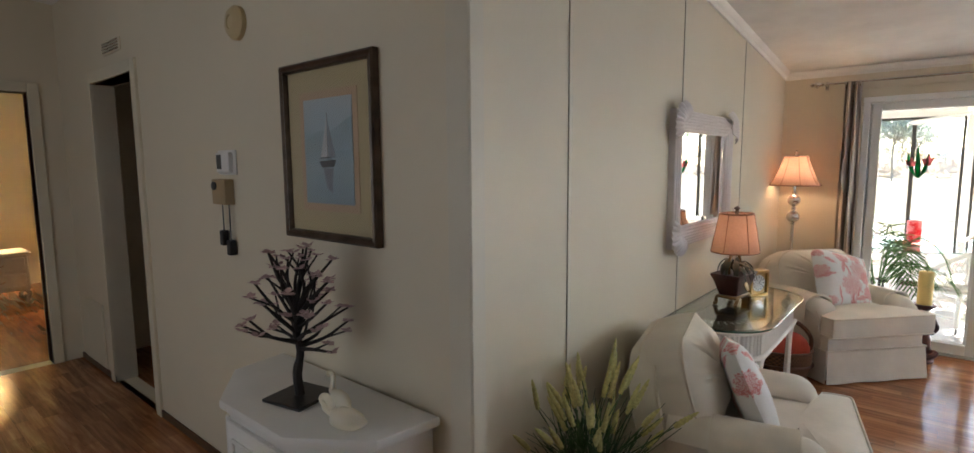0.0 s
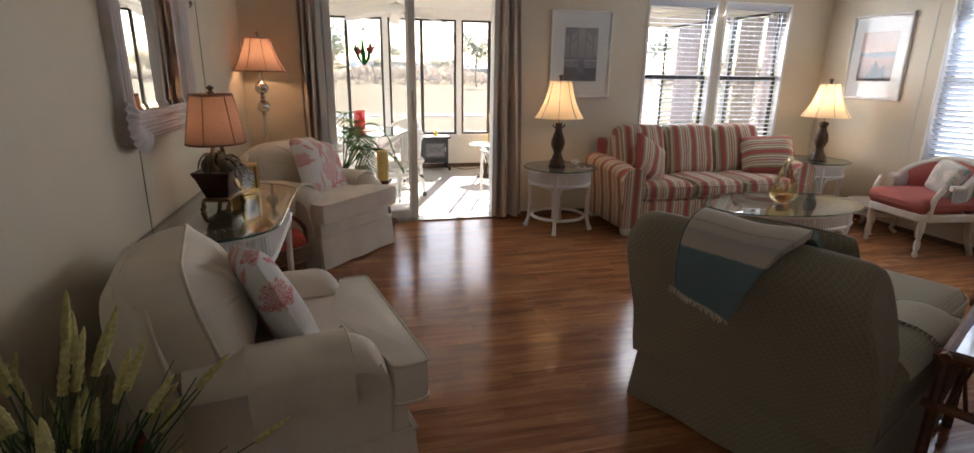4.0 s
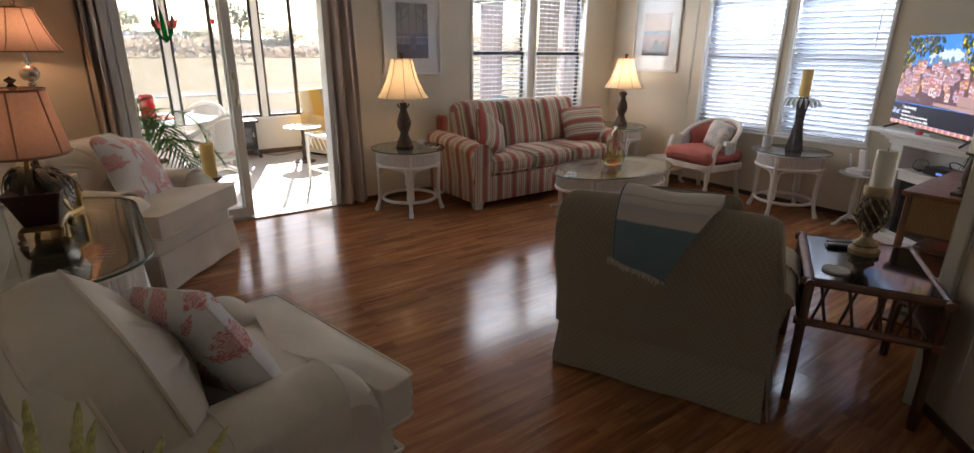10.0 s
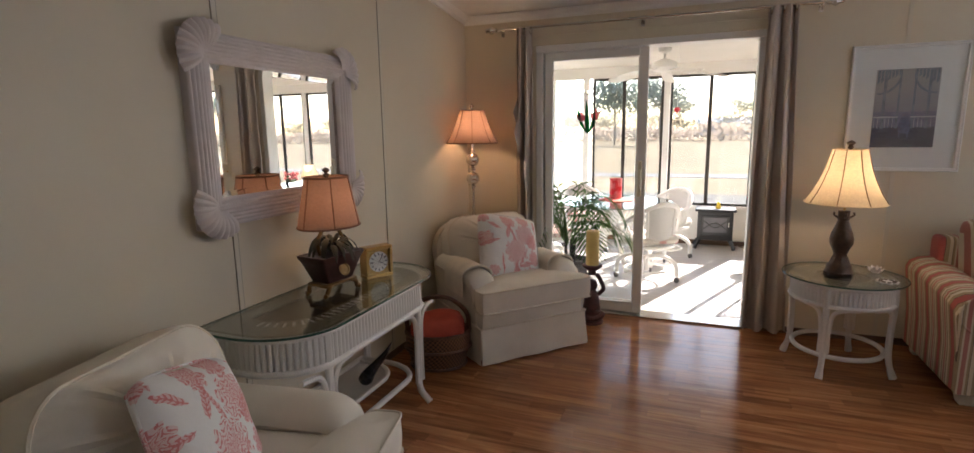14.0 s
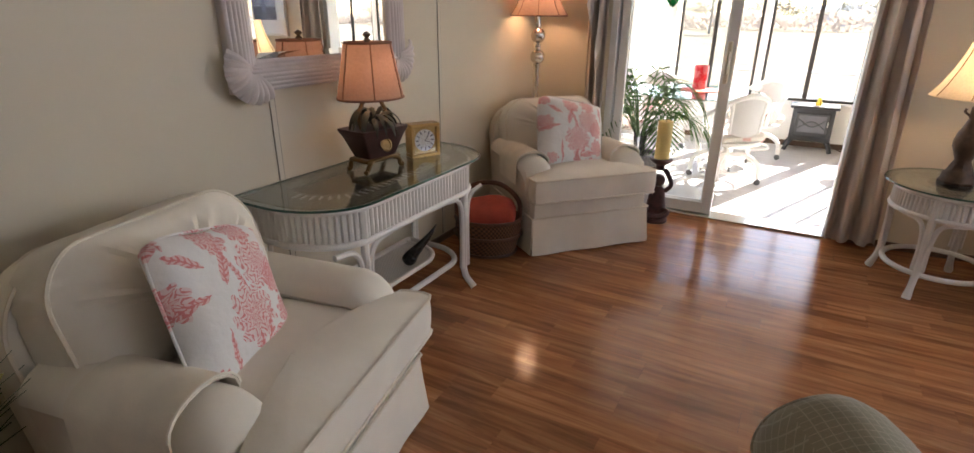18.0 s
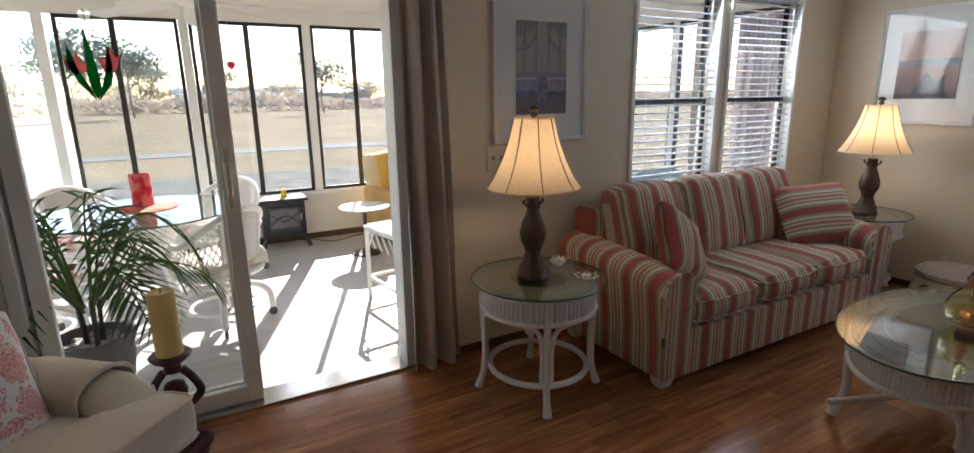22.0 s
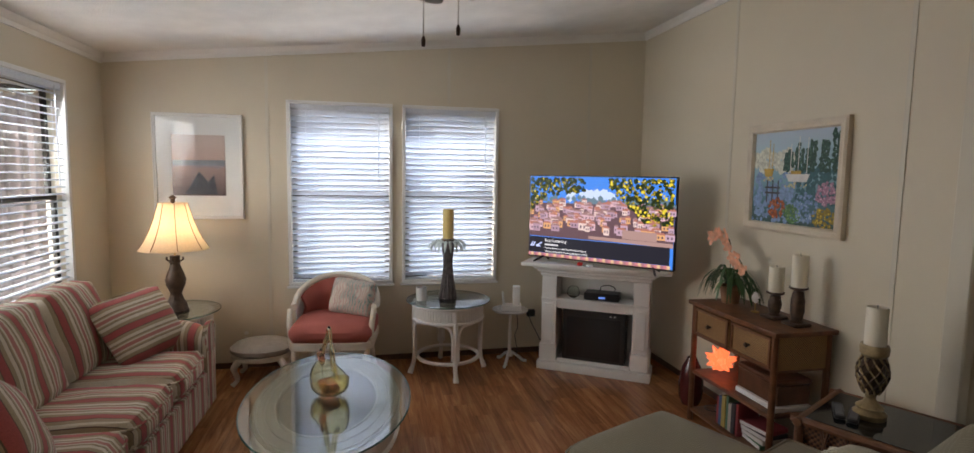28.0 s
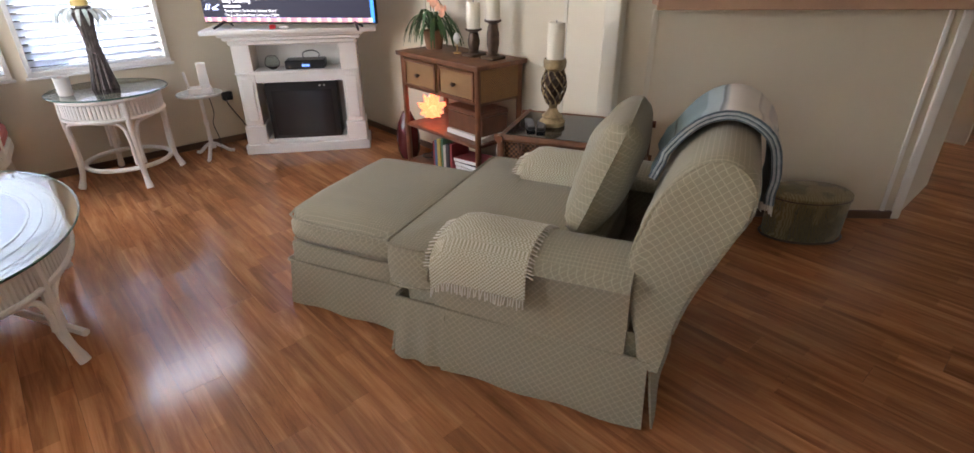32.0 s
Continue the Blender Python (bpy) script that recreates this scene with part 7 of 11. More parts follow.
def porch_art(f, aw, ah, cz):
    at = lambda u, v: (-aw + 2 * aw * u, ah - 2 * ah * v + cz)
    bar_ = lambda u0, u1, v0, v1, y: flat_poly([at(u0, v0), at(u1, v0), at(u1, v1), at(u0, v1)], y)
    part("painted_deck", bar_(0, 1, 0.74, 1, -0.0128), material("deck_ink", (0.13, 0.12, 0.15), 0.8, var=0.35, scale=30, stretch=(1, 1, 8)), f, smooth=False)
    part("painted_sea", bar_(0, 1, 0.54, 0.74, -0.0126), material("sea_ink", (0.27, 0.25, 0.33), 0.8, var=0.25, scale=18), f, smooth=False)
    for u, w in ((0.13, 0.05), (0.37, 0.035), (0.61, 0.035), (0.83, 0.05)):
        part("painted_column", bar_(u, u + w, 0.0, 0.76, -0.0132), INK_SOFT, f, smooth=False)
    for s_ in (0, 1):
        for k in range(7):
            a0 = 0.06 + 0.055 * k
            u0, u1 = (a0 - 0.04, a0) if s_ == 0 else (1 - a0, 1 - a0 + 0.04)
            part("painted_fretwork", flat_poly([at(u0, 0.0), at(u1, 0.0), at(u1, 0.16 - 0.017 * k), at(u0, 0.19 - 0.017 * k)], -0.0135), INK_SOFT, f, smooth=False)
        pts = []
        for i in range(9):
            a = math.pi / 2 * i / 8
            pts.append((0.02 + 0.36 * math.sin(a), 0.30 - 0.26 * (1 - math.cos(a))))
        pts = [at(u if s_ == 0 else 1 - u, v) for u, v in pts + [(u + 0.03, v + 0.02) for u, v in pts[::-1]]]
        part("painted_bracket", flat_poly(pts, -0.0138), INK_SOFT, f, smooth=False)
    part("painted_rail", join(bar_(0.0, 0.40, 0.60, 0.615, -0.0140), bar_(0.60, 1.0, 0.60, 0.615, -0.0140), *[bar_(u, u + 0.008, 0.61, 0.75, -0.0141) for u in (0.02, 0.08, 0.20, 0.26, 0.32, 0.66, 0.72, 0.78, 0.92)]), INK_PALE, f, smooth=False)
    part("painted_chair", join(flat_poly([at(0.43, 0.82), at(0.60, 0.82), at(0.62, 0.70), at(0.57, 0.62), at(0.52, 0.60), at(0.46, 0.62), at(0.42, 0.70)], -0.0143), bar_(0.44, 0.46, 0.82, 0.88, -0.0143), bar_(0.57, 0.59, 0.82, 0.88, -0.0143)), material("chair_ink", (0.20, 0.19, 0.27), 0.8, var=0.2, scale=40), f, smooth=False)


def beach_art(f, aw, ah, cz):
    part("painted_boats", join(flat_poly([(-0.10, -ah * 0.95 + cz), (0.12, -ah * 0.95 + cz), (0.10, -ah * 0.3 + cz), (0.06, -ah * 0.55 + cz), (0.0, -ah * 0.2 + cz), (-0.05, -ah * 0.6 + cz)], -0.013)), INK, f, smooth=False)
    part("painted_sea", flat_poly([(-aw, 0.0 + cz), (aw, 0.0 + cz), (aw, 0.04 + cz), (-aw, 0.035 + cz)], -0.0128), INK_SOFT, f, smooth=False)


def harbour_art(f, aw, ah, cz):
    rng = random.Random(4)
    at = lambda u, v: (-aw + 2 * aw * u, ah - 2 * ah * v)

    def daubs(nm, color, spots, r0, r1, y, n=6):
        bm = bmesh.new()
        for k, (u, v) in enumerate(spots):
            x, z = at(u, v)
            r = rng.uniform(r0, r1)
            a0 = rng.uniform(0, 6.28)
            pts = [(min(aw, max(-aw, x + r * rng.uniform(0.5, 1.1) * math.cos(a0 + 2 * math.pi * i / n))), min(ah, max(-ah, z + r * rng.uniform(0.5, 1.1) * math.sin(a0 + 2 * math.pi * i / n)))) for i in range(n)]
            bm.faces.new([bm.verts.new((px, y - 0.000003 * k, pz)) for px, pz in pts])
        bmesh.ops.recalc_face_normals(bm, faces=bm.faces[:])
        part(nm, bm, material(nm, color, 0.6, var=0.3, scale=60), f, smooth=False)

    U = rng.uniform
    daubs("painted_mist", (0.62, 0.64, 0.55), [(U(0.0, 0.5), U(0.22, 0.42)) for k in range(60)], 0.02, 0.04, -0.0122)
    daubs("painted_water", (0.22, 0.34, 0.55), [(U(0.0, 0.6), U(0.45, 0.98)) for k in range(130)], 0.012, 0.028, -0.0126)
    daubs("painted_shade_water", (0.04, 0.13, 0.15), [(U(0.55, 1.0), U(0.40, 0.75)) for k in range(120)], 0.012, 0.026, -0.0131)
    trees = []
    for k in range(16):
        u0, top = 0.40 + 0.6 * k / 15 + U(-0.02, 0.02), U(0.0, 0.10) + 0.20 * (1 - k / 15)
        for j in range(14):
            t = j / 13
            trees.append((u0 + U(-1, 1) * 0.035 * t, top + (0.42 - top) * t))
    daubs("painted_forest", (0.022, 0.075, 0.055), trees, 0.010, 0.020, -0.0137)
    daubs("painted_light_needles", (0.08, 0.18, 0.13), trees[::3], 0.004, 0.008, -0.0145)
    daubs("painted_reflected_light", (0.62, 0.55, 0.30), [(U(0.42, 0.68), U(0.56, 0.60)) for k in range(14)] + [(U(0.15, 0.27), U(0.50, 0.55)) for k in range(10)], 0.005, 0.012, -0.0148)
    for nm, c, hi, u0, v0, ru, rv in (("painted_blue_flowers", (0.18, 0.30, 0.52), (0.45, 0.58, 0.75), 0.68, 0.82, 0.13, 0.16), ("painted_green_bush", (0.08, 0.20, 0.07), (0.25, 0.42, 0.18), 0.52, 0.88, 0.11, 0.10), ("painted_orange_flowers", (0.36, 0.09, 0.03), (0.70, 0.22, 0.08), 0.34, 0.84, 0.11, 0.11), ("painted_pink_flowers", (0.40, 0.22, 0.32), (0.72, 0.48, 0.58), 0.89, 0.66, 0.11, 0.11), ("painted_yellow_flowers", (0.30, 0.22, 0.03), (0.75, 0.55, 0.06), 0.88, 0.90, 0.12, 0.10)):
        pts = []
        while len(pts) < 75:
            a, b = U(-1, 1), U(-1, 1)
            if a * a + b * b < 1:
                pts.append((u0 + ru * a, v0 + rv * b))
        daubs(nm, c, pts, 0.008, 0.016, -0.0151)
        daubs(nm, hi, pts[::2], 0.003, 0.007, -0.0156)
    WH = material("painted_white", (0.75, 0.74, 0.70), 0.7, var=0.1, scale=30)
    OC = material("painted_ochre", (0.55, 0.36, 0.08), 0.7, var=0.2, scale=30)
    part("painted_hull", flat_poly([at(0.42, 0.46), at(0.70, 0.46), at(0.67, 0.545), at(0.46, 0.54)], -0.0146), WH, f, smooth=False)
    part("painted_cabin", flat_poly([at(0.48, 0.425), at(0.60, 0.425), at(0.60, 0.46), at(0.48, 0.46)], -0.0146), OC, f, smooth=False)
    part("painted_hull", flat_poly([at(0.14, 0.40), at(0.27, 0.40), at(0.25, 0.49), at(0.16, 0.49)], -0.0146), OC, f, smooth=False)
    for u, v0, v1 in ((0.20, 0.40, 0.08), (0.245, 0.40, 0.12), (0.47, 0.45, 0.14), (0.56, 0.45, 0.06), (0.66, 0.46, 0.08)):
        a, b = at(u, v0), at(u + 0.007, v1)
        part("painted_mast", flat_poly([a, (b[0], a[1]), b, (a[0], b[1])], -0.0149), OC if u < 0.3 else WH, f, smooth=False)
    for v in (0.60, 0.66):
        part("painted_jetty", flat_poly([at(0.17, v), at(0.36, v), at(0.36, v + 0.02), at(0.17, v + 0.02)], -0.0149), INK, f, smooth=False)
    for u in (0.19, 0.26, 0.33):
        part("painted_pile", flat_poly([at(u, 0.53), at(u + 0.014, 0.53), at(u + 0.014, 0.78), at(u, 0.78)], -0.0149), INK, f, smooth=False)


MW = pose(-1.50, YH, 1.563)
framed("framed_print", "misty blue sailboat print, tan mat, silvered brown frame", 0.563, 0.645, MW, SILVER_BROWN, 0.030, 0.03, MAT_TAN, ART_SAIL, (0.105, 0.105), sail_art, liner=MAT_PEACH)
framed("framed_print", "lilac-grey porch print, wide white mat, white frame", 0.595, 0.762, pose(1.99, YN, 1.507), WHITE_PAINT, 0.022, 0.025, MAT_WHITE, ART_PORCH, (0.115, 0.125), porch_art)
framed("framed_print", "rosy beach print with dark boats, wide white mat, white frame", 0.60, 0.762, pose(XE, 4.95, 1.52, 0, 0, -90), WHITE_PAINT, 0.022, 0.025, MAT_WHITE, ART_BEACH, (0.10, 0.14, 0.01), beach_art)
framed("framed_painting", "bright harbour painting with boats and flowers, cream gilt frame", 0.71, 0.615, pose(2.96, YS, 1.503, 0, 0, 180), CREAM_FRAME, 0.05, 0.035, MAT_WHITE, ART_HARBOUR, (0.0, 0.0), harbour_art, glazed=False)


def wall_plate(label, m, toggles, kind="switch"):
    p = tagged(new("light_switch" if kind == "switch" else "power_outlet"), label, kind)
    p.matrix_world = m
    w = 0.07 + 0.046 * (toggles - 1)
    part("plate", box(-w / 2, w / 2, -0.007, -0.001, -0.058, 0.058, 0.003, 2), CREAM_TRIM, p)
    for k in range(toggles):
        x = (k - (toggles - 1) / 2) * 0.046
        if kind == "switch":
            part("toggle", box(x - 0.005, x + 0.005, -0.02, -0.006, -0.004, 0.016, 0.002), BRASS, p)
        else:
            for z in (-0.02, 0.02):
                part("socket", put(extrude(rrect(0.03, 0.026, 0.01, 3), 0, 0.002), x, -0.007, z, 90, 0, 0), WHITE_TRIM, p)
    return p


wall_plate("cream three-toggle switch plate beside the curtain", pose(1.74, YN, 1.05), 3)
wall_plate("cream power outlet low on the wall", pose(XE, 4.66, 0.25, 0, 0, -90), 1, "outlet")
wall_plate("cream power outlet with a black plug", pose(XE, 2.42, 0.33, 0, 0, -90), 1, "outlet")

# hallway fittings
th = thing("thermostat", "white wall thermostat with a grey screen", "thermostat", -2.30, YH, 1.53)
part("back_plate", box(-0.085, 0.085, -0.008, -0.001, -0.055, 0.055, 0.006, 2), WHITE_PAINT, th)
part("body", box(-0.06, 0.065, -0.03, -0.008, -0.045, 0.045, 0.006, 2), WHITE_PAINT, th)
part("screen", box(-0.05, -0.005, -0.032, -0.0295, -0.03, 0.035, 0.001), material("grey_screen", (0.06, 0.065, 0.06), 0.3), th)
ph = thing("wall_chime", "tan wall box with two hanging dark weights", "wall box", -2.32, YH, 1.40)
part("body", box(-0.065, 0.065, -0.045, -0.001, -0.06, 0.055, 0.006, 2), material("tan_plastic", (0.36, 0.27, 0.15), 0.5), ph)
part("dial", put(lathe([(0.018, 0), (0.02, 0.008), (0.014, 0.012), (0, 0.012)], 14), -0.03, -0.045, 0.025, 90, 0, 0), BLACK, ph)
for x, z in ((-0.02, -0.23), (0.045, -0.27)):
    part("cord", rod((x, -0.02, -0.06), (x, -0.02, z + 0.05), 0.0035, 6), BLACK, ph)
    part("weight", box(x - 0.018, x + 0.018, -0.035, -0.005, z - 0.02, z + 0.05, 0.004), BLACK_METAL, ph)
sm = thing("smoke_detector", "yellowed round smoke detector on the hallway wall", "smoke detector", -2.13, YH, 2.11)
part("body", put(lathe([(0.07, 0), (0.07, 0.02), (0.055, 0.035), (0.03, 0.04), (0.028, 0.035), (0, 0.036)], 28), 0, 0, 0, 90, 0, 0), material("yellowed_plastic", (0.52, 0.42, 0.24), 0.5), sm)
vt = thing("wall_vent", "small slatted vent plate above the bathroom door", "vent", -3.74, YH, 2.24)
part("plate", box(-0.16, 0.16, -0.008, -0.001, -0.04, 0.04, 0.003), CREAM_TRIM, vt)
for k in range(4):
    part("slat", box(-0.14, 0.14, -0.016, -0.008, -0.028 + 0.017 * k, -0.018 + 0.017 * k, 0.002), CHROME, vt)
ac = thing("access_panel", "low cream access panel in the hallway wall", "access panel", -4.62, YH, 0.0)
part("panel", box(-0.24, 0.24, -0.014, -0.001, 0.05, 0.53, 0.004), CREAM_TRIM, ac)

# hallway cabinet with tree and swans
hc = thing("hall_cabinet", "white painted demilune cabinet with panelled doors in the hallway", "cabinet", -1.42, YH - 0.012, 0)
oc = [(-0.46, 0), (-0.43, -0.22), (-0.20, -0.38), (0.20, -0.38), (0.43, -0.22), (0.46, 0)]
part("body", extrude([(x * 0.93, y * 0.93) for x, y in oc], 0.06, 0.70), WHITE_PAINT, hc)
part("plinth", extrude([(x * 0.96, y * 0.96) for x, y in oc], 0.0, 0.07, 0.006), WHITE_PAINT, hc)
part("top", extrude(oc, 0.705, 0.737, 0.008, 2), WHITE_PAINT, hc)
for (xa, ya), (xb, yb) in zip(oc[1:4], oc[2:5]):
    ang = math.degrees(math.atan2(yb - ya, xb - xa))
    L = math.hypot(xb - xa, yb - ya) * 0.93
    cxm, cym = (xa + xb) / 2 * 0.93, (ya + yb) / 2 * 0.93
    dr = part("door", box(-L / 2 + 0.012, L / 2 - 0.012, -0.018, 0.0, 0.10, 0.67, 0.004), WHITE_PAINT, hc, m=pose(cxm, cym, 0, 0, 0, ang))
    for bx in frame_bars(-L / 2 + 0.05, L / 2 - 0.05, 0.15, 0.62, 0.014, -0.026, -0.016):
        part("moulding", bx, WHITE_PAINT, dr, m=pose(cxm, cym, 0, 0, 0, ang))
    part("knob", put(lathe([(0.006, 0), (0.006, 0.012), (0.014, 0.02), (0.0, 0.028)], 12), L / 2 - 0.035, -0.018, 0.40, 90, 0, 0), BRASS, dr, m=pose(cxm, cym, 0, 0, 0, ang))

tr_ = thing("blossom_tree", "artificial bare tree with pale pink blossoms on a square base", "ornament", -1.423, 1.09, 0.737, 0)
BARK = material("dark_bark", (0.018, 0.013, 0.012), 0.7, var=0.4, scale=30, bump=0.5)
BLOSSOM = material("pale_pink_blossom", (0.52, 0.36, 0.35), 0.8, var=0.2, scale=30)
part("base", box(-0.085, 0.085, -0.085, 0.085, 0, 0.012, 0.002), BLACK, tr_, m=pose(0, 0, 0, 0, 0, 12))
part("trunk", tube(spline([(0, 0, 0.01), (-0.012, 0, 0.08), (0.005, 0.005, 0.16), (-0.008, 0, 0.24), (0.01, 0, 0.36)], 5), [0.016] * 8 + [0.013] * 8 + [0.010] * 5, 8), BARK, tr_)
rng = random.Random(11)
bl = []
for k in range(34):
    a = 2 * math.pi * k / 34 * 5.4
    h0 = 0.17 + 0.17 * (k / 33)
    el = 0.12 + 1.2 * (k / 33) + rng.uniform(-0.15, 0.15)
    L = rng.uniform(0.13, 0.19)
    d1 = Vector((math.cos(a) * math.cos(el), math.sin(a) * math.cos(el), math.sin(el)))
    p0 = Vector((0, 0, h0))
    p1 = p0 + d1 * L * 0.5 + Vector((rng.uniform(-.02, .02), rng.uniform(-.02, .02), 0.01))
    p2 = p1 + (d1 + Vector((rng.uniform(-.4, .4), rng.uniform(-.4, .4), rng.uniform(-.1, .4)))).normalized() * L * 0.55
    p3 = p1 + (d1 + Vector((rng.uniform(-.7, .7), rng.uniform(-.7, .7), rng.uniform(-.1, .5)))).normalized() * L * 0.45
    part("branch", join(tube(spline([p0, p1, p2], 3), [0.008, 0.007, 0.0062, 0.0056, 0.005, 0.0042, 0.0035], 6), tube([p1, p3], [0.004, 0.0028], 5)), BARK, tr_)
    for p in (p2, p3):
        b = bmesh.new()
        for j in range(5):
            aa = 2 * math.pi * j / 5 + rng.random()
            tilt = Vector((math.cos(aa), math.sin(aa), rng.uniform(-0.1, 0.6)))
            sd_ = Vector((-math.sin(aa), math.cos(aa), 0)) * 0.011
            v = [b.verts.new(q) for q in (p, p + tilt * 0.012 + sd_, p + tilt * 0.024, p + tilt * 0.012 - sd_)]
            b.faces.new(v)
        b.normal_update()
        bmesh.ops.solidify(b, geom=b.faces[:], thickness=0.0012)
        bl.append(b)
part("blossoms", join(*bl), BLOSSOM, tr_, "pale pink blossoms")


def swan(x, y, rz, s, head_down):
    w = tagged(new("swan_figurine"), "small white ceramic swan with a black bill on the cabinet", "figurine", "swan pair")
    w.matrix_world = pose(x, y, 0.737, 0, 0, rz)
    WH = WAX_IVORY
    body = put(lathe([(0.001, -0.07), (0.03, -0.055), (0.042, -0.02), (0.042, 0.02), (0.028, 0.055), (0.008, 0.08), (0.0, 0.085)], 18, 1, 0.8), 0, 0, 0.034, 0, -90, 0)
    neck = [(0.05, 0, 0.04), (0.075, 0, 0.06), (0.066, 0, 0.095), (0.07, 0, 0.125), (0.09, 0, 0.13), (0.105, 0, 0.12)] if not head_down else [(0.05, 0, 0.045), (0.085, 0, 0.07), (0.10, 0, 0.095), (0.085, 0, 0.105), (0.065, 0, 0.085), (0.06, 0, 0.065)]
    bm = join(body, tube(spline(neck, 4), [0.017] * 5 + [0.012] * 8 + [0.013] * 8, 9))
    bm.transform(Matrix.Scale(s, 4))
    part("body", bm, WH, w)
    e = Vector(neck[-1])
    d_ = (e - Vector(neck[-2])).normalized()
    bm = tube([e, e + d_ * 0.025], [0.011, 0.003], 7)
    bm.transform(Matrix.Scale(s, 4))
    part("bill", bm, BLACK, w)


swan(-1.25, 1.13, 172, 0.75, False)
swan(-1.12, 1.06, 200, 0.85, True)

# ---- fireplace, television and the things by the far wall ----
fp = thing("electric_fireplace", "white electric fireplace mantel with an open shelf and dark firebox", "fireplace", 4.085, 2.116, 0, -122.9)
part("back_panel", box(-0.36, 0.36, 0.20, 0.24, 0.0, 0.80, 0.004), WHITE_PAINT, fp)
part("plinth", box(-0.425, 0.425, -0.01, 0.24, 0, 0.065, 0.006, 2), WHITE_PAINT, fp)
for s in (-1, 1):
    a0, a1 = sorted((s * 0.40, s * 0.285))
    leg = part("pilaster", box(a0, a1, 0.02, 0.22, 0.065, 0.755, 0.004), WHITE_PAINT, fp)
    part("pilaster_base", box(a0 - 0.012, a1 + 0.012, 0.006, 0.22, 0.065, 0.20, 0.008), WHITE_PAINT, leg)
    part("pilaster_panel", box(a0 + 0.02, a1 - 0.02, 0.012, 0.022, 0.23, 0.52, 0.004), WHITE_PAINT, leg)
    part("capital", box(a0 - 0.006, a1 + 0.006, 0.010, 0.22, 0.545, 0.56, 0.004), WHITE_PAINT, leg)
part("lintel", box(-0.285, 0.285, 0.03, 0.22, 0.485, 0.545, 0.003), WHITE_PAINT, fp)
part("lower_rail", box(-0.285, 0.285, 0.03, 0.22, 0.065, 0.095, 0.003), WHITE_PAINT, fp)
part("shelf", box(-0.285, 0.285, 0.01, 0.22, 0.545, 0.565, 0.003), WHITE_PAINT, fp)
for k, (o, z0, z1) in enumerate(((0.0, 0.735, 0.765), (0.022, 0.765, 0.79), (0.045, 0.79, 0.81))):
    part("crown", box(-0.41 - o, 0.41 + o, 0.02 - o - 0.02, 0.23, z0, z1, 0.006), WHITE_PAINT, fp)
part("mantel_shelf", box(-0.545, 0.545, -0.08, 0.24, 0.81, 0.838, 0.006, 2), WHITE_PAINT, fp)
part("firebox", box(-0.235, 0.235, 0.028, 0.20, 0.095, 0.485, 0.003), BLACK, fp)
part("fire_glass", box(-0.20, 0.20, 0.022, 0.028, 0.12, 0.43), material("smoky_fire_glass", (0.02, 0.02, 0.022), 0.08, var=0.1, scale=5, bump=0), fp, smooth=False)
for x in (0.12, 0.15):
    part("control", box(x, x + 0.014, 0.018, 0.026, 0.455, 0.462), WHITE_PAINT, fp)
part("log_ember_bed", put(cushion(0.34, 0.10, 0.08, puff=0.4, wrinkle=0.03), 0, 0.10, 0.15), BRONZE, fp)

FM = pose(4.085, 2.116, 0, 0, 0, -122.9)
bx_ = thing("media_box", "black set-top box with a cable on the fireplace shelf", "media box")
bx_.matrix_world = FM @ pose(0.05, 0.10, 0.565)
part("body", box(-0.13, 0.13, -0.07, 0.07, 0.004, 0.06, 0.006), BLACK, bx_)
part("cable", tube(spline([(-0.02, 0.03, 0.06), (-0.01, 0.0, 0.10), (0.05, -0.01, 0.115), (0.09, 0.02, 0.09), (0.08, 0.05, 0.06)], 4), 0.004, 6), BLACK, bx_)
part("display", box(-0.02, 0.03, -0.0715, -0.07, 0.02, 0.035), glow("dim_blue_display", (0.1, 0.2, 0.6), 0.12), bx_)
gb = thing("glass_bowl", "small clear glass ball vase on the fireplace shelf", "bowl")
gb.matrix_world = FM @ pose(-0.17, 0.09, 0.565)
part("bowl", lathe([(0.02, 0.0), (0.045, 0.02), (0.05, 0.045), (0.04, 0.075), (0.028, 0.085), (0.026, 0.083), (0.037, 0.072), (0.046, 0.045), (0.041, 0.022), (0.0, 0.006)], 20), clear_glass("clear_ornament_glass"), gb)

# television
TVM = pose(4.03, 2.135, 0.838, 0, 0, -138)
tv = thing("television", "flat black television on the mantel showing a hillside town", "television")
tv.matrix_world = TVM
W2, Z0, Z1 = 0.565, 0.03, 0.66
part("casing", box(-W2, W2, -0.012, 0.03, Z0, Z1, 0.004), BLACK, tv)
part("rear_bulge", box(-0.38, 0.38, 0.03, 0.06, Z0 + 0.05, 0.42, 0.012), BLACK, tv)


def flat_set(polys, y, step=0.000008):
    """Many flat shapes in one picture plane, each a hair before the last."""
    bm = bmesh.new()
    for k, pts in enumerate(polys):
        bm.faces.new([bm.verts.new((x, y - step * k, z)) for x, z in pts])
    bmesh.ops.recalc_face_normals(bm, faces=bm.faces[:])
    return bm


def blob(rng, x, z, r, n=7):
    a0 = rng.uniform(0, 6.28)
    return [(x + r * rng.uniform(0.55, 1.1) * math.cos(a0 + 2 * math.pi * i / n), z + r * rng.uniform(0.55, 1.1) * math.sin(a0 + 2 * math.pi * i / n)) for i in range(n)]


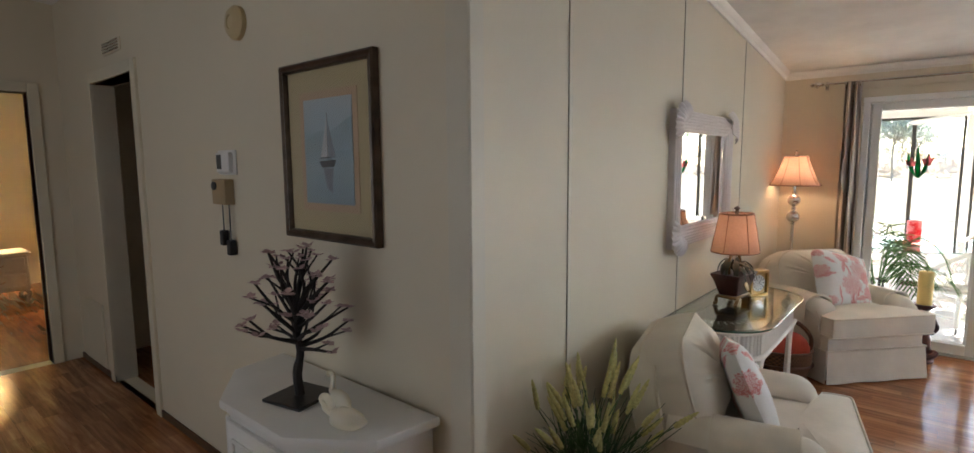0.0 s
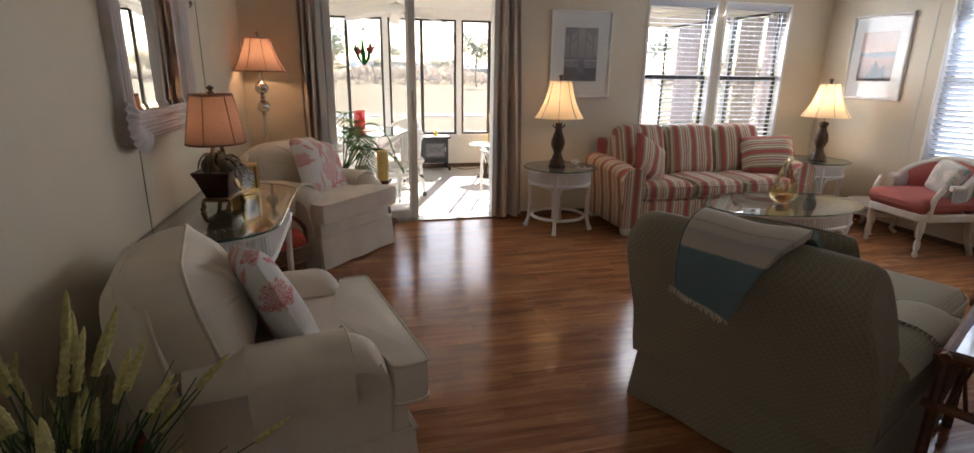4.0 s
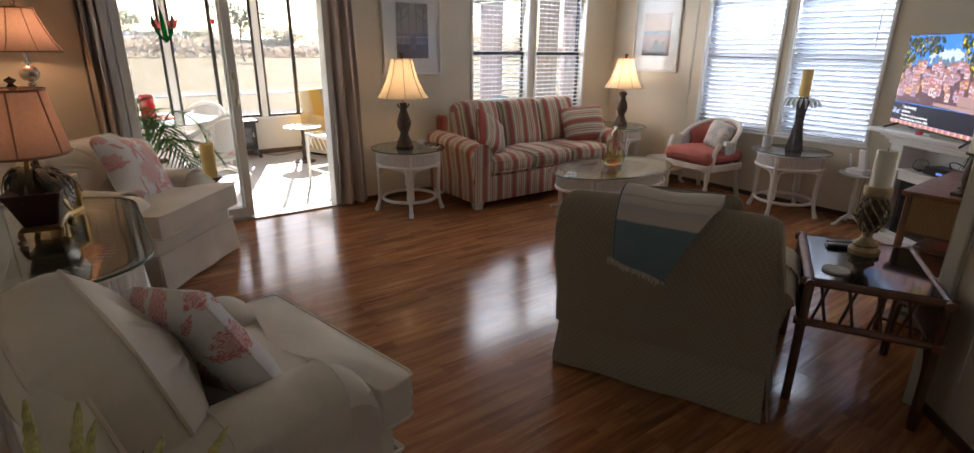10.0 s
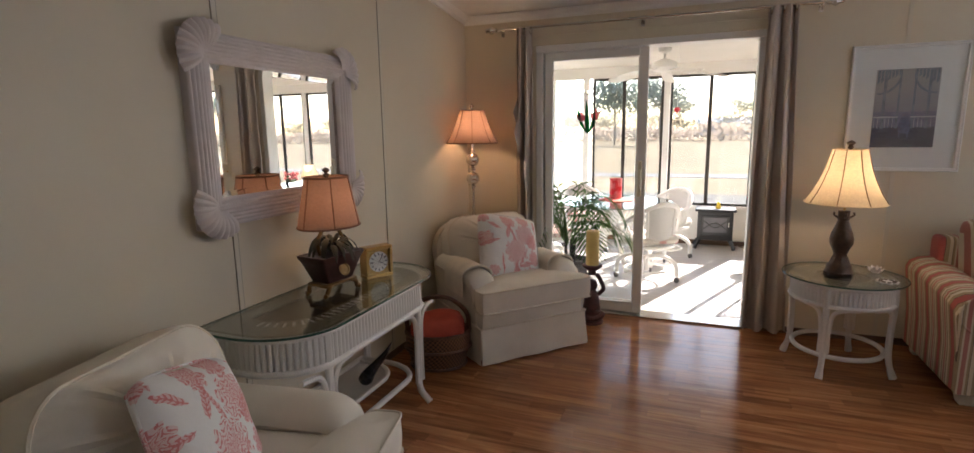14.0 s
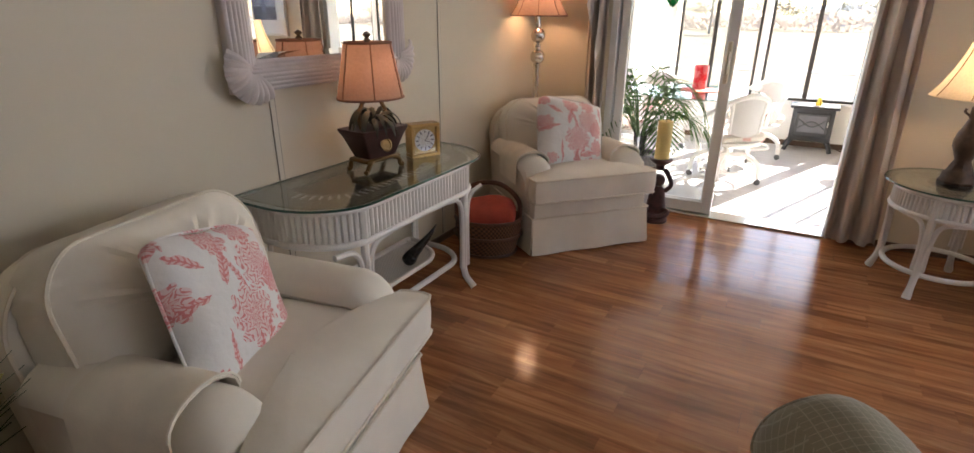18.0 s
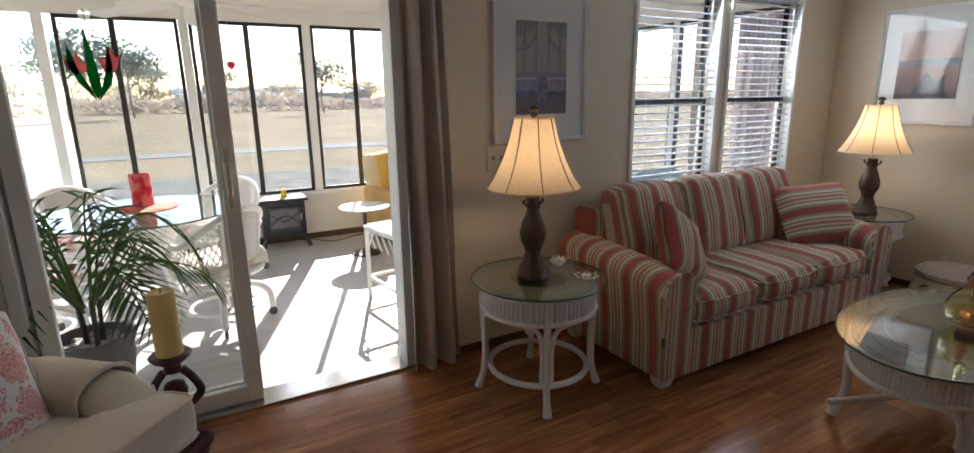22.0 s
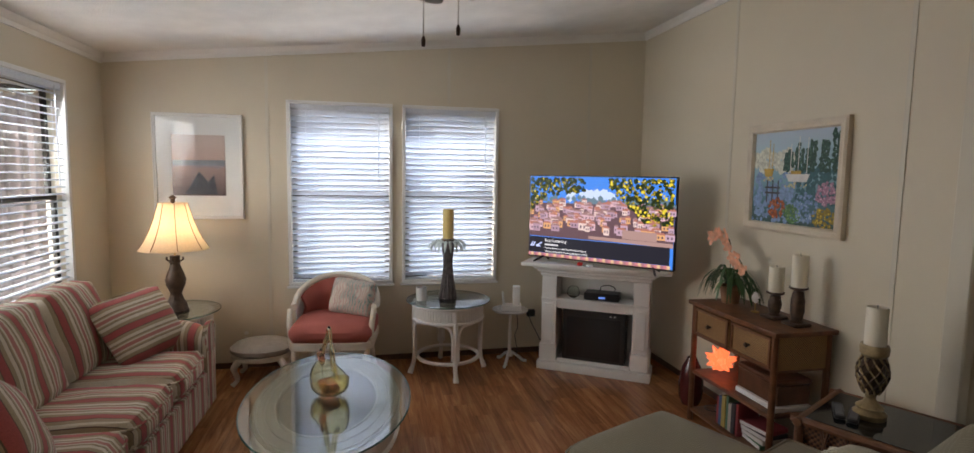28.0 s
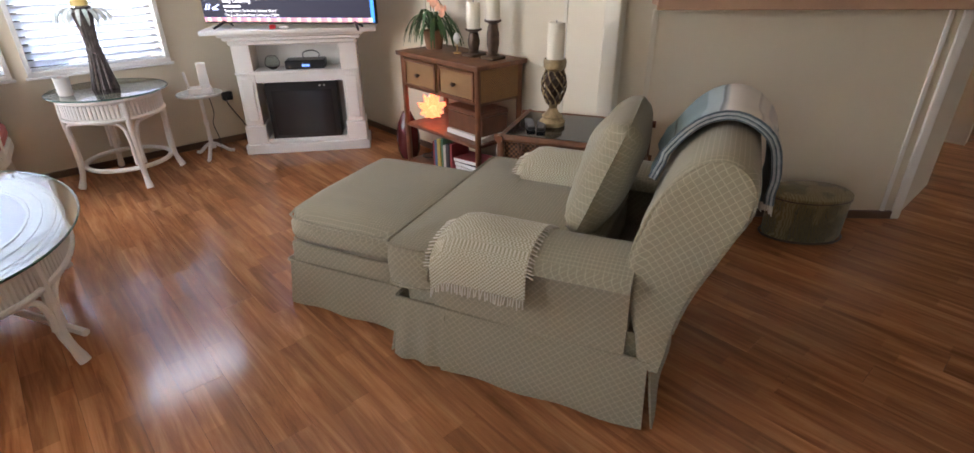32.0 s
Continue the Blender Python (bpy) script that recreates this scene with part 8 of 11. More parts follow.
SCR = (0.008, 0.008, 0.009)
EM = 0.125
sw = W2 - 0.008
ZB, ZT = Z0 + 0.012, Z1 - 0.008


def lit(name, color, k=1.0):
    return glow(name, color, EM * k, SCR)


def su(u, v):
    """A place on the screen from its share across and down."""
    return -sw + 2 * sw * u, ZT - (ZT - ZB) * v


PIC = part("screen", box(-sw, sw, -0.0135, -0.012, ZB, ZT), lit("screen_sky", (0.05, 0.24, 0.80)), tv, smooth=False)
rng = random.Random(5)
part("screen_cloud", flat_set([blob(rng, *su(rng.uniform(0.30, 0.62), rng.uniform(0.17, 0.27)), rng.uniform(0.02, 0.045), 9) for k in range(26)], -0.0140), lit("screen_cloud", (0.55, 0.68, 0.90)), PIC, smooth=False)
part("screen_hill", flat_set([blob(rng, *su(rng.uniform(0.0, 1.0), rng.uniform(0.255, 0.34)), rng.uniform(0.015, 0.03)) for k in range(90)], -0.0144), lit("screen_hill", (0.12, 0.20, 0.26)), PIC, smooth=False)
part("screen_ground", flat_set([[su(0, 0.33), su(1, 0.31), su(1, 0.75), su(0, 0.75)]], -0.0155), lit("screen_ground", (0.13, 0.075, 0.09)), PIC, smooth=False)
walls, roofs, panes = [[], [], [], [], []], [[], []], []
for k in range(170):
    v = 0.33 + 0.36 * (k / 169)
    u = rng.uniform(-0.01, 0.97)
    a, h = rng.uniform(0.022, 0.05) * (0.6 + v), rng.uniform(0.05, 0.085) * (0.4 + v)
    y_ = 0.00001 * k
    walls[rng.randrange(5)].append(([su(u, v), su(u + a, v), su(u + a, v - h), su(u, v - h)], y_))
    roofs[rng.randrange(2)].append(([su(u - 0.004, v - h), su(u + a + 0.004, v - h + 0.004), su(u + a * 0.8, v - h - 0.022), su(u + a * 0.15, v - h - 0.020)], y_ + 0.000004))
    for q in (0.2, 0.6):
        panes.append(([su(u + a * q, v - h * 0.30), su(u + a * (q + 0.17), v - h * 0.30), su(u + a * (q + 0.17), v - h * 0.68), su(u + a * q, v - h * 0.68)], y_ + 0.000004))


def layered(items, y):
    bm = bmesh.new()
    for pts, dy in items:
        bm.faces.new([bm.verts.new((x, y - dy, z)) for x, z in pts])
    bmesh.ops.recalc_face_normals(bm, faces=bm.faces[:])
    return bm


for items, c in zip(walls, ((0.66, 0.44, 0.50), (0.74, 0.58, 0.55), (0.52, 0.36, 0.46), (0.70, 0.38, 0.18), (0.42, 0.28, 0.36))):
    tagged(part("screen_houses", layered(items, -0.0158), lit("screen_house", c), PIC, smooth=False), kind="stuff")
for items, c in zip(roofs, ((0.42, 0.17, 0.13), (0.30, 0.17, 0.17))):
    tagged(part("screen_roofs", layered(items, -0.0158), lit("screen_roof", c), PIC, smooth=False), kind="stuff")
tagged(part("screen_windows", layered(panes, -0.0158), lit("screen_window", (0.10, 0.07, 0.10)), PIC, smooth=False), kind="stuff")
part("screen_parapet", flat_set([[su(0.45, 0.735), su(1, 0.765), su(1, 0.715), su(0.45, 0.70)], [su(0.68, 0.70), su(0.9, 0.71), su(0.9, 0.61), su(0.68, 0.60)]], -0.0178), lit("screen_parapet", (0.40, 0.26, 0.24)), PIC, smooth=False)


def leaf_place(left):
    while True:
        u, v = (rng.uniform(0, 0.42), rng.uniform(0, 0.48)) if left else (rng.uniform(0.58, 1), rng.uniform(0, 0.54))
        if left and v < 0.22 + 0.24 * max(0, 0.14 - u) / 0.14 - 0.35 * max(0, u - 0.25) and rng.random() < 0.95:
            return su(u, v)
        if not left and v < 0.12 + 1.6 * (u - 0.58) - 2.0 * max(0, u - 0.85) ** 1.3 and rng.random() < 0.97:
            return su(u, v)


def leaves(count, c, r0, r1, y, share, nm):
    out = []
    for k in range(count):
        x, z = leaf_place(rng.random() < share)
        r = rng.uniform(r0, r1)
        out.append(blob(rng, max(-sw + r * 1.1, min(sw - r * 1.1, x)), min(ZT - r * 1.1, z), r, 6))
    tagged(part("screen_foliage", flat_set(out, y, 0.000002), lit(nm, c), PIC, smooth=False), kind="stuff")


leaves(300, (0.018, 0.030, 0.010), 0.012, 0.024, -0.0180, 0.45, "screen_dark_leaf")
leaves(150, (0.07, 0.085, 0.012), 0.007, 0.014, -0.0187, 0.45, "screen_green_leaf")
leaves(110, (0.34, 0.26, 0.012), 0.007, 0.014, -0.0191, 0.32, "screen_ochre_leaf")
leaves(60, (0.72, 0.58, 0.05), 0.007, 0.015, -0.0194, 0.10, "screen_yellow_leaf")
BAN = part("screen_banner", flat_poly([(-sw, 0.068), (sw - 0.02, 0.068), (sw - 0.02, 0.190), (-sw, 0.190)], -0.0197), lit("screen_banner", (0.02, 0.02, 0.03)), PIC, smooth=False)
for c, k0 in (((0.55, 0.20, 0.24), 0), ((0.75, 0.52, 0.30), 1), ((0.35, 0.16, 0.20), 2)):
    part("screen_footer", flat_set([[(x, 0.043), (x + 0.022, 0.043), (x + 0.022, 0.067), (x, 0.067)] for x in [-sw + 0.022 * j for j in range(50)] if round((x + sw) / 0.022) % 3 == k0], -0.0197), lit("screen_footer", c), PIC, smooth=False)
TXT = glow("screen_text", (0.8, 0.82, 0.85), 0.14, SCR)
text_mesh("Easy Listening", 0.033, TXT, BAN, pose(-0.415, -0.0205, 0.155, 90, 0, 0), "screen_text")
text_mesh('"Sorry Seems To Be The Hardest Word"', 0.021, TXT, BAN, pose(-0.415, -0.0205, 0.100, 90, 0, 0), "screen_text")
text_mesh("The Just Beautiful Music Collection (1980)", 0.021, TXT, BAN, pose(-0.415, -0.0205, 0.075, 90, 0, 0), "screen_text")
part("screen_text", flat_poly([(-0.415, 0.126), (-0.30, 0.126), (-0.30, 0.139), (-0.415, 0.139)], -0.0205), glow("screen_text_dim", (0.35, 0.36, 0.38), 0.16), BAN, smooth=False)
BLU = glow("screen_mark", (0.5, 0.6, 0.95), 0.14, SCR)
for pts in ([(-0.545, 0.112), (-0.530, 0.112), (-0.515, 0.147), (-0.525, 0.147)], [(-0.525, 0.112), (-0.513, 0.112), (-0.495, 0.147), (-0.505, 0.147)], [(-0.495, 0.122), (-0.445, 0.147), (-0.435, 0.142), (-0.470, 0.124), (-0.445, 0.112), (-0.485, 0.110)]):
    part("screen_mark", flat_poly(pts, -0.0205), BLU, BAN, smooth=False)
for s in (-1, 1):
    part("tv_foot", tube([(s * 0.42, 0.0, Z0 + 0.02), (s * 0.47, -0.09, 0.006)], [0.010, 0.007], 6), BLACK, tv)
    part("tv_foot", tube([(s * 0.42, 0.0, Z0 + 0.02), (s * 0.44, 0.09, 0.006)], [0.010, 0.007], 6), BLACK, tv)
wf = thing("figurine", "tiny red and white ornament on the mantel", "ornament")
wf.matrix_world = FM @ pose(-0.10, -0.05, 0.838)
part("body", put(cushion(0.04, 0.03, 0.022, puff=0.4), 0, 0, 0.013), material("red_glaze", (0.55, 0.03, 0.03), 0.3), wf)
wf2 = thing("figurine", "tiny white ornament on the mantel", "ornament")
wf2.matrix_world = FM @ pose(-0.03, -0.05, 0.838)
part("body", put(cushion(0.06, 0.025, 0.014, puff=0.4), 0, 0, 0.009), WHITE_PAINT, wf2)

# phone stand with a cordless phone
ps = thing("phone_stand", "small round white marble-topped pedestal stand", "side table", 4.46, 2.655, 0, 0)
part("top", lathe([(0.135, 0.425), (0.142, 0.432), (0.14, 0.442), (0.0, 0.444)], 32), material("white_marble", (0.60, 0.60, 0.59), 0.25, var=0.1, scale=9, bump=0.02), ps)
part("column", lathe([(0.028, 0.06), (0.014, 0.09), (0.012, 0.2), (0.016, 0.24), (0.011, 0.28), (0.012, 0.40), (0.035, 0.427)], 16), WHITE_PAINT, ps)
for k in range(3):
    a = 2 * math.pi * k / 3 + 0.5
    part("foot", tube(spline([(0.01 * math.cos(a), 0.01 * math.sin(a), 0.09), (0.06 * math.cos(a), 0.06 * math.sin(a), 0.06), (0.11 * math.cos(a), 0.11 * math.sin(a), 0.018), (0.14 * math.cos(a), 0.14 * math.sin(a), 0.012)], 4), 0.012, 7), WHITE_PAINT, ps)
cp = thing("cordless_phone", "white and black cordless phone in its charging cradle", "phone", 4.44, 2.65, 0.444, 75)
cp.scale = (1.2, 1.2, 1.2)
part("cradle", loft([[(px, py, z) for px, py in rrect(a, b, 0.012, 3)] for a, b, z in ((0.13, 0.10, 0.0), (0.12, 0.09, 0.03))]), WHITE_PAINT, cp)
part("handset", box(-0.024, 0.024, -0.012, 0.012, 0, 0.15, 0.008, 2), WHITE_PAINT, cp, m=pose(-0.03, 0.01, 0.02, -14, 0, 0))
part("keypad", box(-0.016, 0.016, -0.014, -0.011, 0.03, 0.08), BLACK, cp, m=pose(-0.03, 0.01, 0.02, -14, 0, 0))
part("antenna", rod((0.05, 0.02, 0.03), (0.06, 0.03, 0.12), 0.007, 8), WHITE_PAINT, cp)
cb = thing("power_cable", "thin black cable from the wall outlet to the stand", "cable")
part("cord", tube(spline([(4.69, 2.42, 0.35), (4.62, 2.44, 0.30), (4.60, 2.38, 0.18), (4.64, 2.34, 0.12), (4.66, 2.30, 0.2)], 6), 0.004, 6), BLACK, cb)
part("cord", tube(spline([(4.685, 2.43, 0.36), (4.60, 2.52, 0.40), (4.50, 2.60, 0.43)], 6), 0.003, 6), BLACK, cb)
part("cord", tube(spline([(4.46, 2.60, 0.40), (4.43, 2.60, 0.3), (4.47, 2.61, 0.22), (4.44, 2.6, 0.12), (4.47, 2.6, 0.02)], 6), 0.003, 6), BLACK, cb)
part("plug", box(4.655, 4.692, 2.385, 2.455, 0.315, 0.375, 0.006), BLACK, cb)

# candle sheaf and mug on the lamp table
STEM = material("grey_wood_stems", (0.14, 0.12, 0.115), 0.7, var=0.4, scale=30, bump=0.3)
cs = thing("candle_holder", "bundle of grey twigs tied as a candle holder with palm tips", "candle holder", 4.40, 3.165, TT)
for k in range(26):
    a = 2 * math.pi * k / 26
    r0, r1, r2 = 0.064 - 0.012 * (k % 2), 0.030 - 0.007 * (k % 2), 0.050 - 0.012 * (k % 3 == 0)
    part("twig", tube(spline([(r0 * math.cos(a), r0 * math.sin(a), 0.0), (r1 * math.cos(a + 0.25), r1 * math.sin(a + 0.25), 0.235), (r2 * math.cos(a + 0.4), r2 * math.sin(a + 0.4), 0.43)], 3), [0.0075, 0.0065, 0.006, 0.0055, 0.005, 0.005, 0.005], 6), STEM, cs)
part("binding", put(lathe([(0.036, 0), (0.04, 0.008), (0.036, 0.03)], 18), 0, 0, 0.20), STEM, cs)
part("core", rod((0, 0, 0.01), (0, 0, 0.44), 0.016, 10), STEM, cs)
part("cup", put(lathe([(0.03, 0), (0.055, 0.02), (0.055, 0.03), (0.0, 0.03)], 20), 0, 0, 0.425), CHROME, cs)
PALE_LEAF = material("silvered_leaf", (0.60, 0.67, 0.65), 0.6, var=0.3, scale=20)
for k in range(30):
    a = 2 * math.pi * k / 30 + 0.1 * (k % 3)
    L = 0.09 + 0.03 * ((k * 7) % 5) / 5
    d_ = Vector((math.cos(a), math.sin(a), 0))
    s_ = Vector((-d_.y, d_.x, 0))
    pts = spline([d_ * 0.04 + Vector((0, 0, 0.415)), d_ * (0.04 + L * 0.5) + Vector((0, 0, 0.44)), d_ * (0.045 + L * 0.85) + Vector((0, 0, 0.405)), d_ * (0.04 + L) + Vector((0, 0, 0.36))], 3)
    rows = [[p - s_ * 0.010 * math.sin(math.pi * (i + 0.6) / (len(pts) + 0.3)), p + s_ * 0.010 * math.sin(math.pi * (i + 0.6) / (len(pts) + 0.3))] for i, p in enumerate(pts)]
    part("leaf", sheet(rows, 0.0012), PALE_LEAF, cs)


def candle(label, x, y, z, r, h, mat):
    c = thing("candle", label, "candle", x, y, z)
    part("wax", lathe([(r, 0), (r * 1.01, h * 0.5), (r, h - 0.006), (r * 0.93, h), (r * 0.8, h - 0.006), (0, h - 0.01)], 22), mat, c)
    part("wick", rod((0, 0, h - 0.012), (0.002, 0, h + 0.008), 0.0016, 5), BLACK, c)
    return c


candle("yellow pillar candle on the twig holder", 4.40, 3.165, TT + 0.455, 0.042, 0.215, WAX_YELLOW)
mg = thing("mug", "white mug with a small pink print on the lamp table", "mug", 4.33, 3.37, TT)
part("cup", lathe([(0.030, 0), (0.036, 0.006), (0.038, 0.09), (0.041, 0.10), (0.038, 0.10), (0.034, 0.012), (0, 0.01)], 22), print_mat("mug_print", (0.76, 0.75, 0.72), (0.60, 0.25, 0.22), 22, 0.58), mg)
part("handle", tube(spline([(0.037, 0, 0.08), (0.062, 0, 0.075), (0.062, 0, 0.035), (0.037, 0, 0.025)], 4), 0.005, 6), WHITE_PAINT, mg)

# coffee-table glass ornament
sg = thing("glass_sculpture", "twisted clear and rose art-glass basket on the coffee table", "ornament", 2.955, 3.93, 0.445, 20)
sg.scale = (1.1, 1.1, 1.15)
GL2 = clear_glass("amber_art_glass", (0.93, 0.85, 0.52))
GL3 = clear_glass("rose_art_glass", (0.90, 0.42, 0.42))
rows = []
for i in range(25):
    a = 2 * math.pi * i / 24
    row = []
    for k in range(7):
        t = k / 6
        r = 0.02 + 0.085 * math.sin(min(1, t * 1.25) * math.pi / 2)
        z = 0.006 + 0.065 * t ** 1.6 + (0.05 * t ** 2) * (math.cos(2 * a) * 0.5 + 0.5)
        row.append((r * 1.1 * math.cos(a), r * 0.75 * math.sin(a), z))
    rows.append(row)
part("bowl", sheet(rows, 0.007), GL2, sg)
part("handle", tube(spline([(-0.112, 0.0, 0.10), (-0.092, 0.008, 0.145), (-0.045, 0.004, 0.23), (0.0, 0, 0.285), (0.04, 0, 0.225), (0.085, 0.006, 0.15), (0.112, 0, 0.10)], 5), [0.011] * 10 + [0.007] * 10 + [0.011] * 11, 8), GL2, sg)
part("core", put(cushion(0.13, 0.07, 0.035, puff=0.5), 0.015, 0, 0.032), GL3, sg)
part("rose_rim", tube(spline([(0.112, 0.0, 0.115), (0.10, 0.012, 0.15), (0.075, 0.012, 0.175)], 4), [0.016] * 5 + [0.008] * 4, 8), GL3, sg)

# small things on the end table
lo_ = thing("candle_holder", "white ceramic lotus tealight holder on the end table", "candle holder", 1.83, 5.16, TT)
for rr, n_, hh in ((0.045, 8, 0.030), (0.03, 6, 0.042)):
    for k in range(n_):
        a = 2 * math.pi * k / n_
        d_ = Vector((math.cos(a), math.sin(a), 0))
        s_ = Vector((-d_.y, d_.x, 0))
        pts = [d_ * 0.008 + Vector((0, 0, 0.004)), d_ * rr * 0.7 + Vector((0, 0, hh * 0.4)), d_ * rr + Vector((0, 0, hh))]
        part("petal", sheet([[p - s_ * q, p + Vector((0, 0, -0.002)), p + s_ * q] for p, q in zip(pts, (0.006, 0.015, 0.001))], 0.002), WHITE_PAINT, lo_)
part("base", lathe([(0.02, 0), (0.022, 0.006), (0, 0.007)], 14), WHITE_PAINT, lo_)
do = thing("coaster", "white crocheted flower coaster on the end table", "coaster", 1.835, 4.95, TT)
part("disc", extrude([((0.05 + 0.008 * math.cos(8 * a)) * math.cos(a), (0.05 + 0.008 * math.cos(8 * a)) * math.sin(a)) for a in [2 * math.pi * i / 64 for i in range(64)]], 0.001, 0.005), WHITE_PAINT, do)
for k in range(8):
    a = 2 * math.pi * k / 8
    part("eyelet", put(ring(0.009, 0.006, 0.002, 10, m=5), 0.034 * math.cos(a), 0.034 * math.sin(a), 0), BRONZE, do)

# clock on the console
ck = thing("mantel_clock", "square brass carriage clock with a cream dial", "clock", -0.66, 3.77, CZ, 62)
for bx in frame_bars(-0.075, 0.075, 0.0, 0.16, 0.018, -0.035, 0.035):
    part("case_bar", bx, BRASS, ck)
part("dial_plate", box(-0.06, 0.06, -0.02, 0.025, 0.016, 0.144), BRASS, ck)
part("dial", put(lathe([(0.052, 0), (0.052, 0.003), (0, 0.003)], 28), 0, -0.020, 0.08, 90, 0, 0), MAT_WHITE, ck)
for k in range(12):
    a = 2 * math.pi * k / 12
    part("hour_mark", box(-0.0025, 0.0025, -0.0255, -0.0235, 0.034, 0.047), INK, ck, m=Matrix.Translation((0, 0, 0.08)) @ Matrix.Rotation(a, 4, "Y"))
for a, L in ((2.0, 0.026), (0.6, 0.038)):
    part("clock_hand", box(-0.0014, 0.0014, -0.027, -0.0255, -0.004, L), INK, ck, m=Matrix.Translation((0, 0, 0.08)) @ Matrix.Rotation(a, 4, "Y"))
part("glass", box(-0.058, 0.058, -0.031, -0.029, 0.018, 0.142), PANE, ck, smooth=False)
sl = thing("glass_figurine", "black swooping glass figurine on the console's lower shelf", "ornament", -0.66, 3.60, 0.17, 40)
part("body", tube(spline([(0, 0, 0.012), (0.02, 0, 0.05), (0.06, 0.01, 0.09), (0.11, 0.0, 0.15), (0.15, 0.0, 0.21)], 5), [0.02, 0.03, 0.035, 0.037, 0.037, 0.035, 0.033, 0.03, 0.028, 0.026, 0.024, 0.022, 0.02, 0.018, 0.016, 0.014, 0.011, 0.009, 0.006, 0.004, 0.002], 9), material("black_art_glass", (0.01, 0.01, 0.012), 0.08, bump=0), sl)

# basket with a coral cloth
bk = thing("wicker_basket", "dark wicker basket with a hooped handle beside the armchair", "basket", -0.60, 4.31, 0, 25)
bk.scale = (1.2, 1.2, 1.2)
part("body", loft([[(px, py, z) for px, py in oval(a, b, 32)] for a, b, z in ((0.135, 0.105, 0.0), (0.15, 0.12, 0.06), (0.165, 0.13, 0.13), (0.16, 0.125, 0.18), (0.15, 0.115, 0.18), (0.14, 0.11, 0.05))]), BASKET, bk)
for z, a, b in ((0.005, 0.14, 0.11), (0.10, 0.166, 0.131), (0.18, 0.163, 0.128)):
    part("hoop", tube([(px, py, z) for px, py in oval(a, b, 32)], 0.008, 6, closed=True), RATTAN_DARK, bk)
part("handle", tube(spline([(-0.155, 0, 0.16), (-0.15, 0, 0.26), (-0.08, 0, 0.335), (0, 0, 0.355), (0.08, 0, 0.335), (0.15, 0, 0.26), (0.155, 0, 0.16)], 5), 0.012, 8), RATTAN_DARK, bk)
cc = thing("folded_cloth", "folded coral cloth lying in the wicker basket", "cloth", -0.60, 4.31, 0.0, 25)
cc.scale = (1.2, 1.2, 1.2)
part("cloth", put(cushion(0.27, 0.20, 0.10, puff=0.4, wrinkle=0.02), 0, 0, 0.20), material("coral_terry", (0.55, 0.09, 0.055), 0.95, var=0.15, scale=12, bump=0.5, bump_scale=120), cc)

# monkey candle stand, one plain figure
mk = thing("monkey_statue", "seated dark monkey figurine in a maroon coat holding a dish", "statue", 0.15, 5.34, 0, 0)
FIG = material("painted_resin_figure", (0.07, 0.022, 0.022), 0.45, var=0.6, scale=26, bump=0.3)
bm = join(lathe([(0.085, 0), (0.088, 0.015), (0.075, 0.03), (0.08, 0.05), (0.05, 0.07)], 20), put(lathe([(0.06, 0), (0.065, 0.05), (0.055, 0.12), (0.045, 0.17), (0.025, 0.19)], 18, 1, 0.8), 0, 0, 0.06), put(lathe([(0.001, -0.045), (0.035, -0.03), (0.045, 0), (0.035, 0.03), (0.001, 0.045)], 16), 0, -0.01, 0.29), tube(spline([(0.05, 0, 0.22), (0.085, -0.01, 0.27), (0.06, 0, 0.33), (0.03, 0, 0.37)], 4), 0.016, 8), tube(spline([(-0.05, 0, 0.22), (-0.085, -0.01, 0.27), (-0.06, 0, 0.33), (-0.03, 0, 0.37)], 4), 0.016, 8), tube(spline([(0.03, -0.02, 0.09), (0.09, -0.06, 0.09), (0.05, -0.09, 0.06), (0.0, -0.085, 0.05)], 4), 0.02, 8), tube(spline([(-0.03, -0.02, 0.09), (-0.09, -0.06, 0.09), (-0.05, -0.09, 0.06), (0.0, -0.085, 0.05)], 4), 0.02, 8), put(lathe([(0.03, 0), (0.03, 0.03), (0.065, 0.055), (0.075, 0.07), (0.07, 0.075), (0.0, 0.07)], 20), 0, 0, 0.365))
part("figure", bm, FIG, mk)
candle("yellow pillar candle on the monkey stand", 0.15, 5.34, 0.44, 0.047, 0.25, WAX_YELLOW)

# rattan sideboard
cab = thing("rattan_cabinet", "brown rattan side cabinet with two cane drawers and open shelves", "cabinet", 2.955, 1.64, 0, 180)
HX, HY = 0.335, 0.155
for sx in (-1, 1):
    for sy in (-1, 1):
        part("post", rod((sx * HX, sy * HY, 0), (sx * HX, sy * HY, 0.725), 0.017, 9), RATTAN, cab)
part("top", box(-HX - 0.035, HX + 0.035, -HY - 0.03, HY + 0.025, 0.725, 0.75, 0.006, 2), RATTAN, cab)
part("drawer_case", box(-HX, HX, -HY + 0.006, HY, 0.535, 0.725), RATTAN_DARK, cab, smooth=False)
for sx in (-1, 1):
    part("side_panel", box(sx * HX - 0.006, sx * HX + 0.006, -HY + 0.015, HY - 0.015, 0.55, 0.72), CANE, cab, smooth=False)
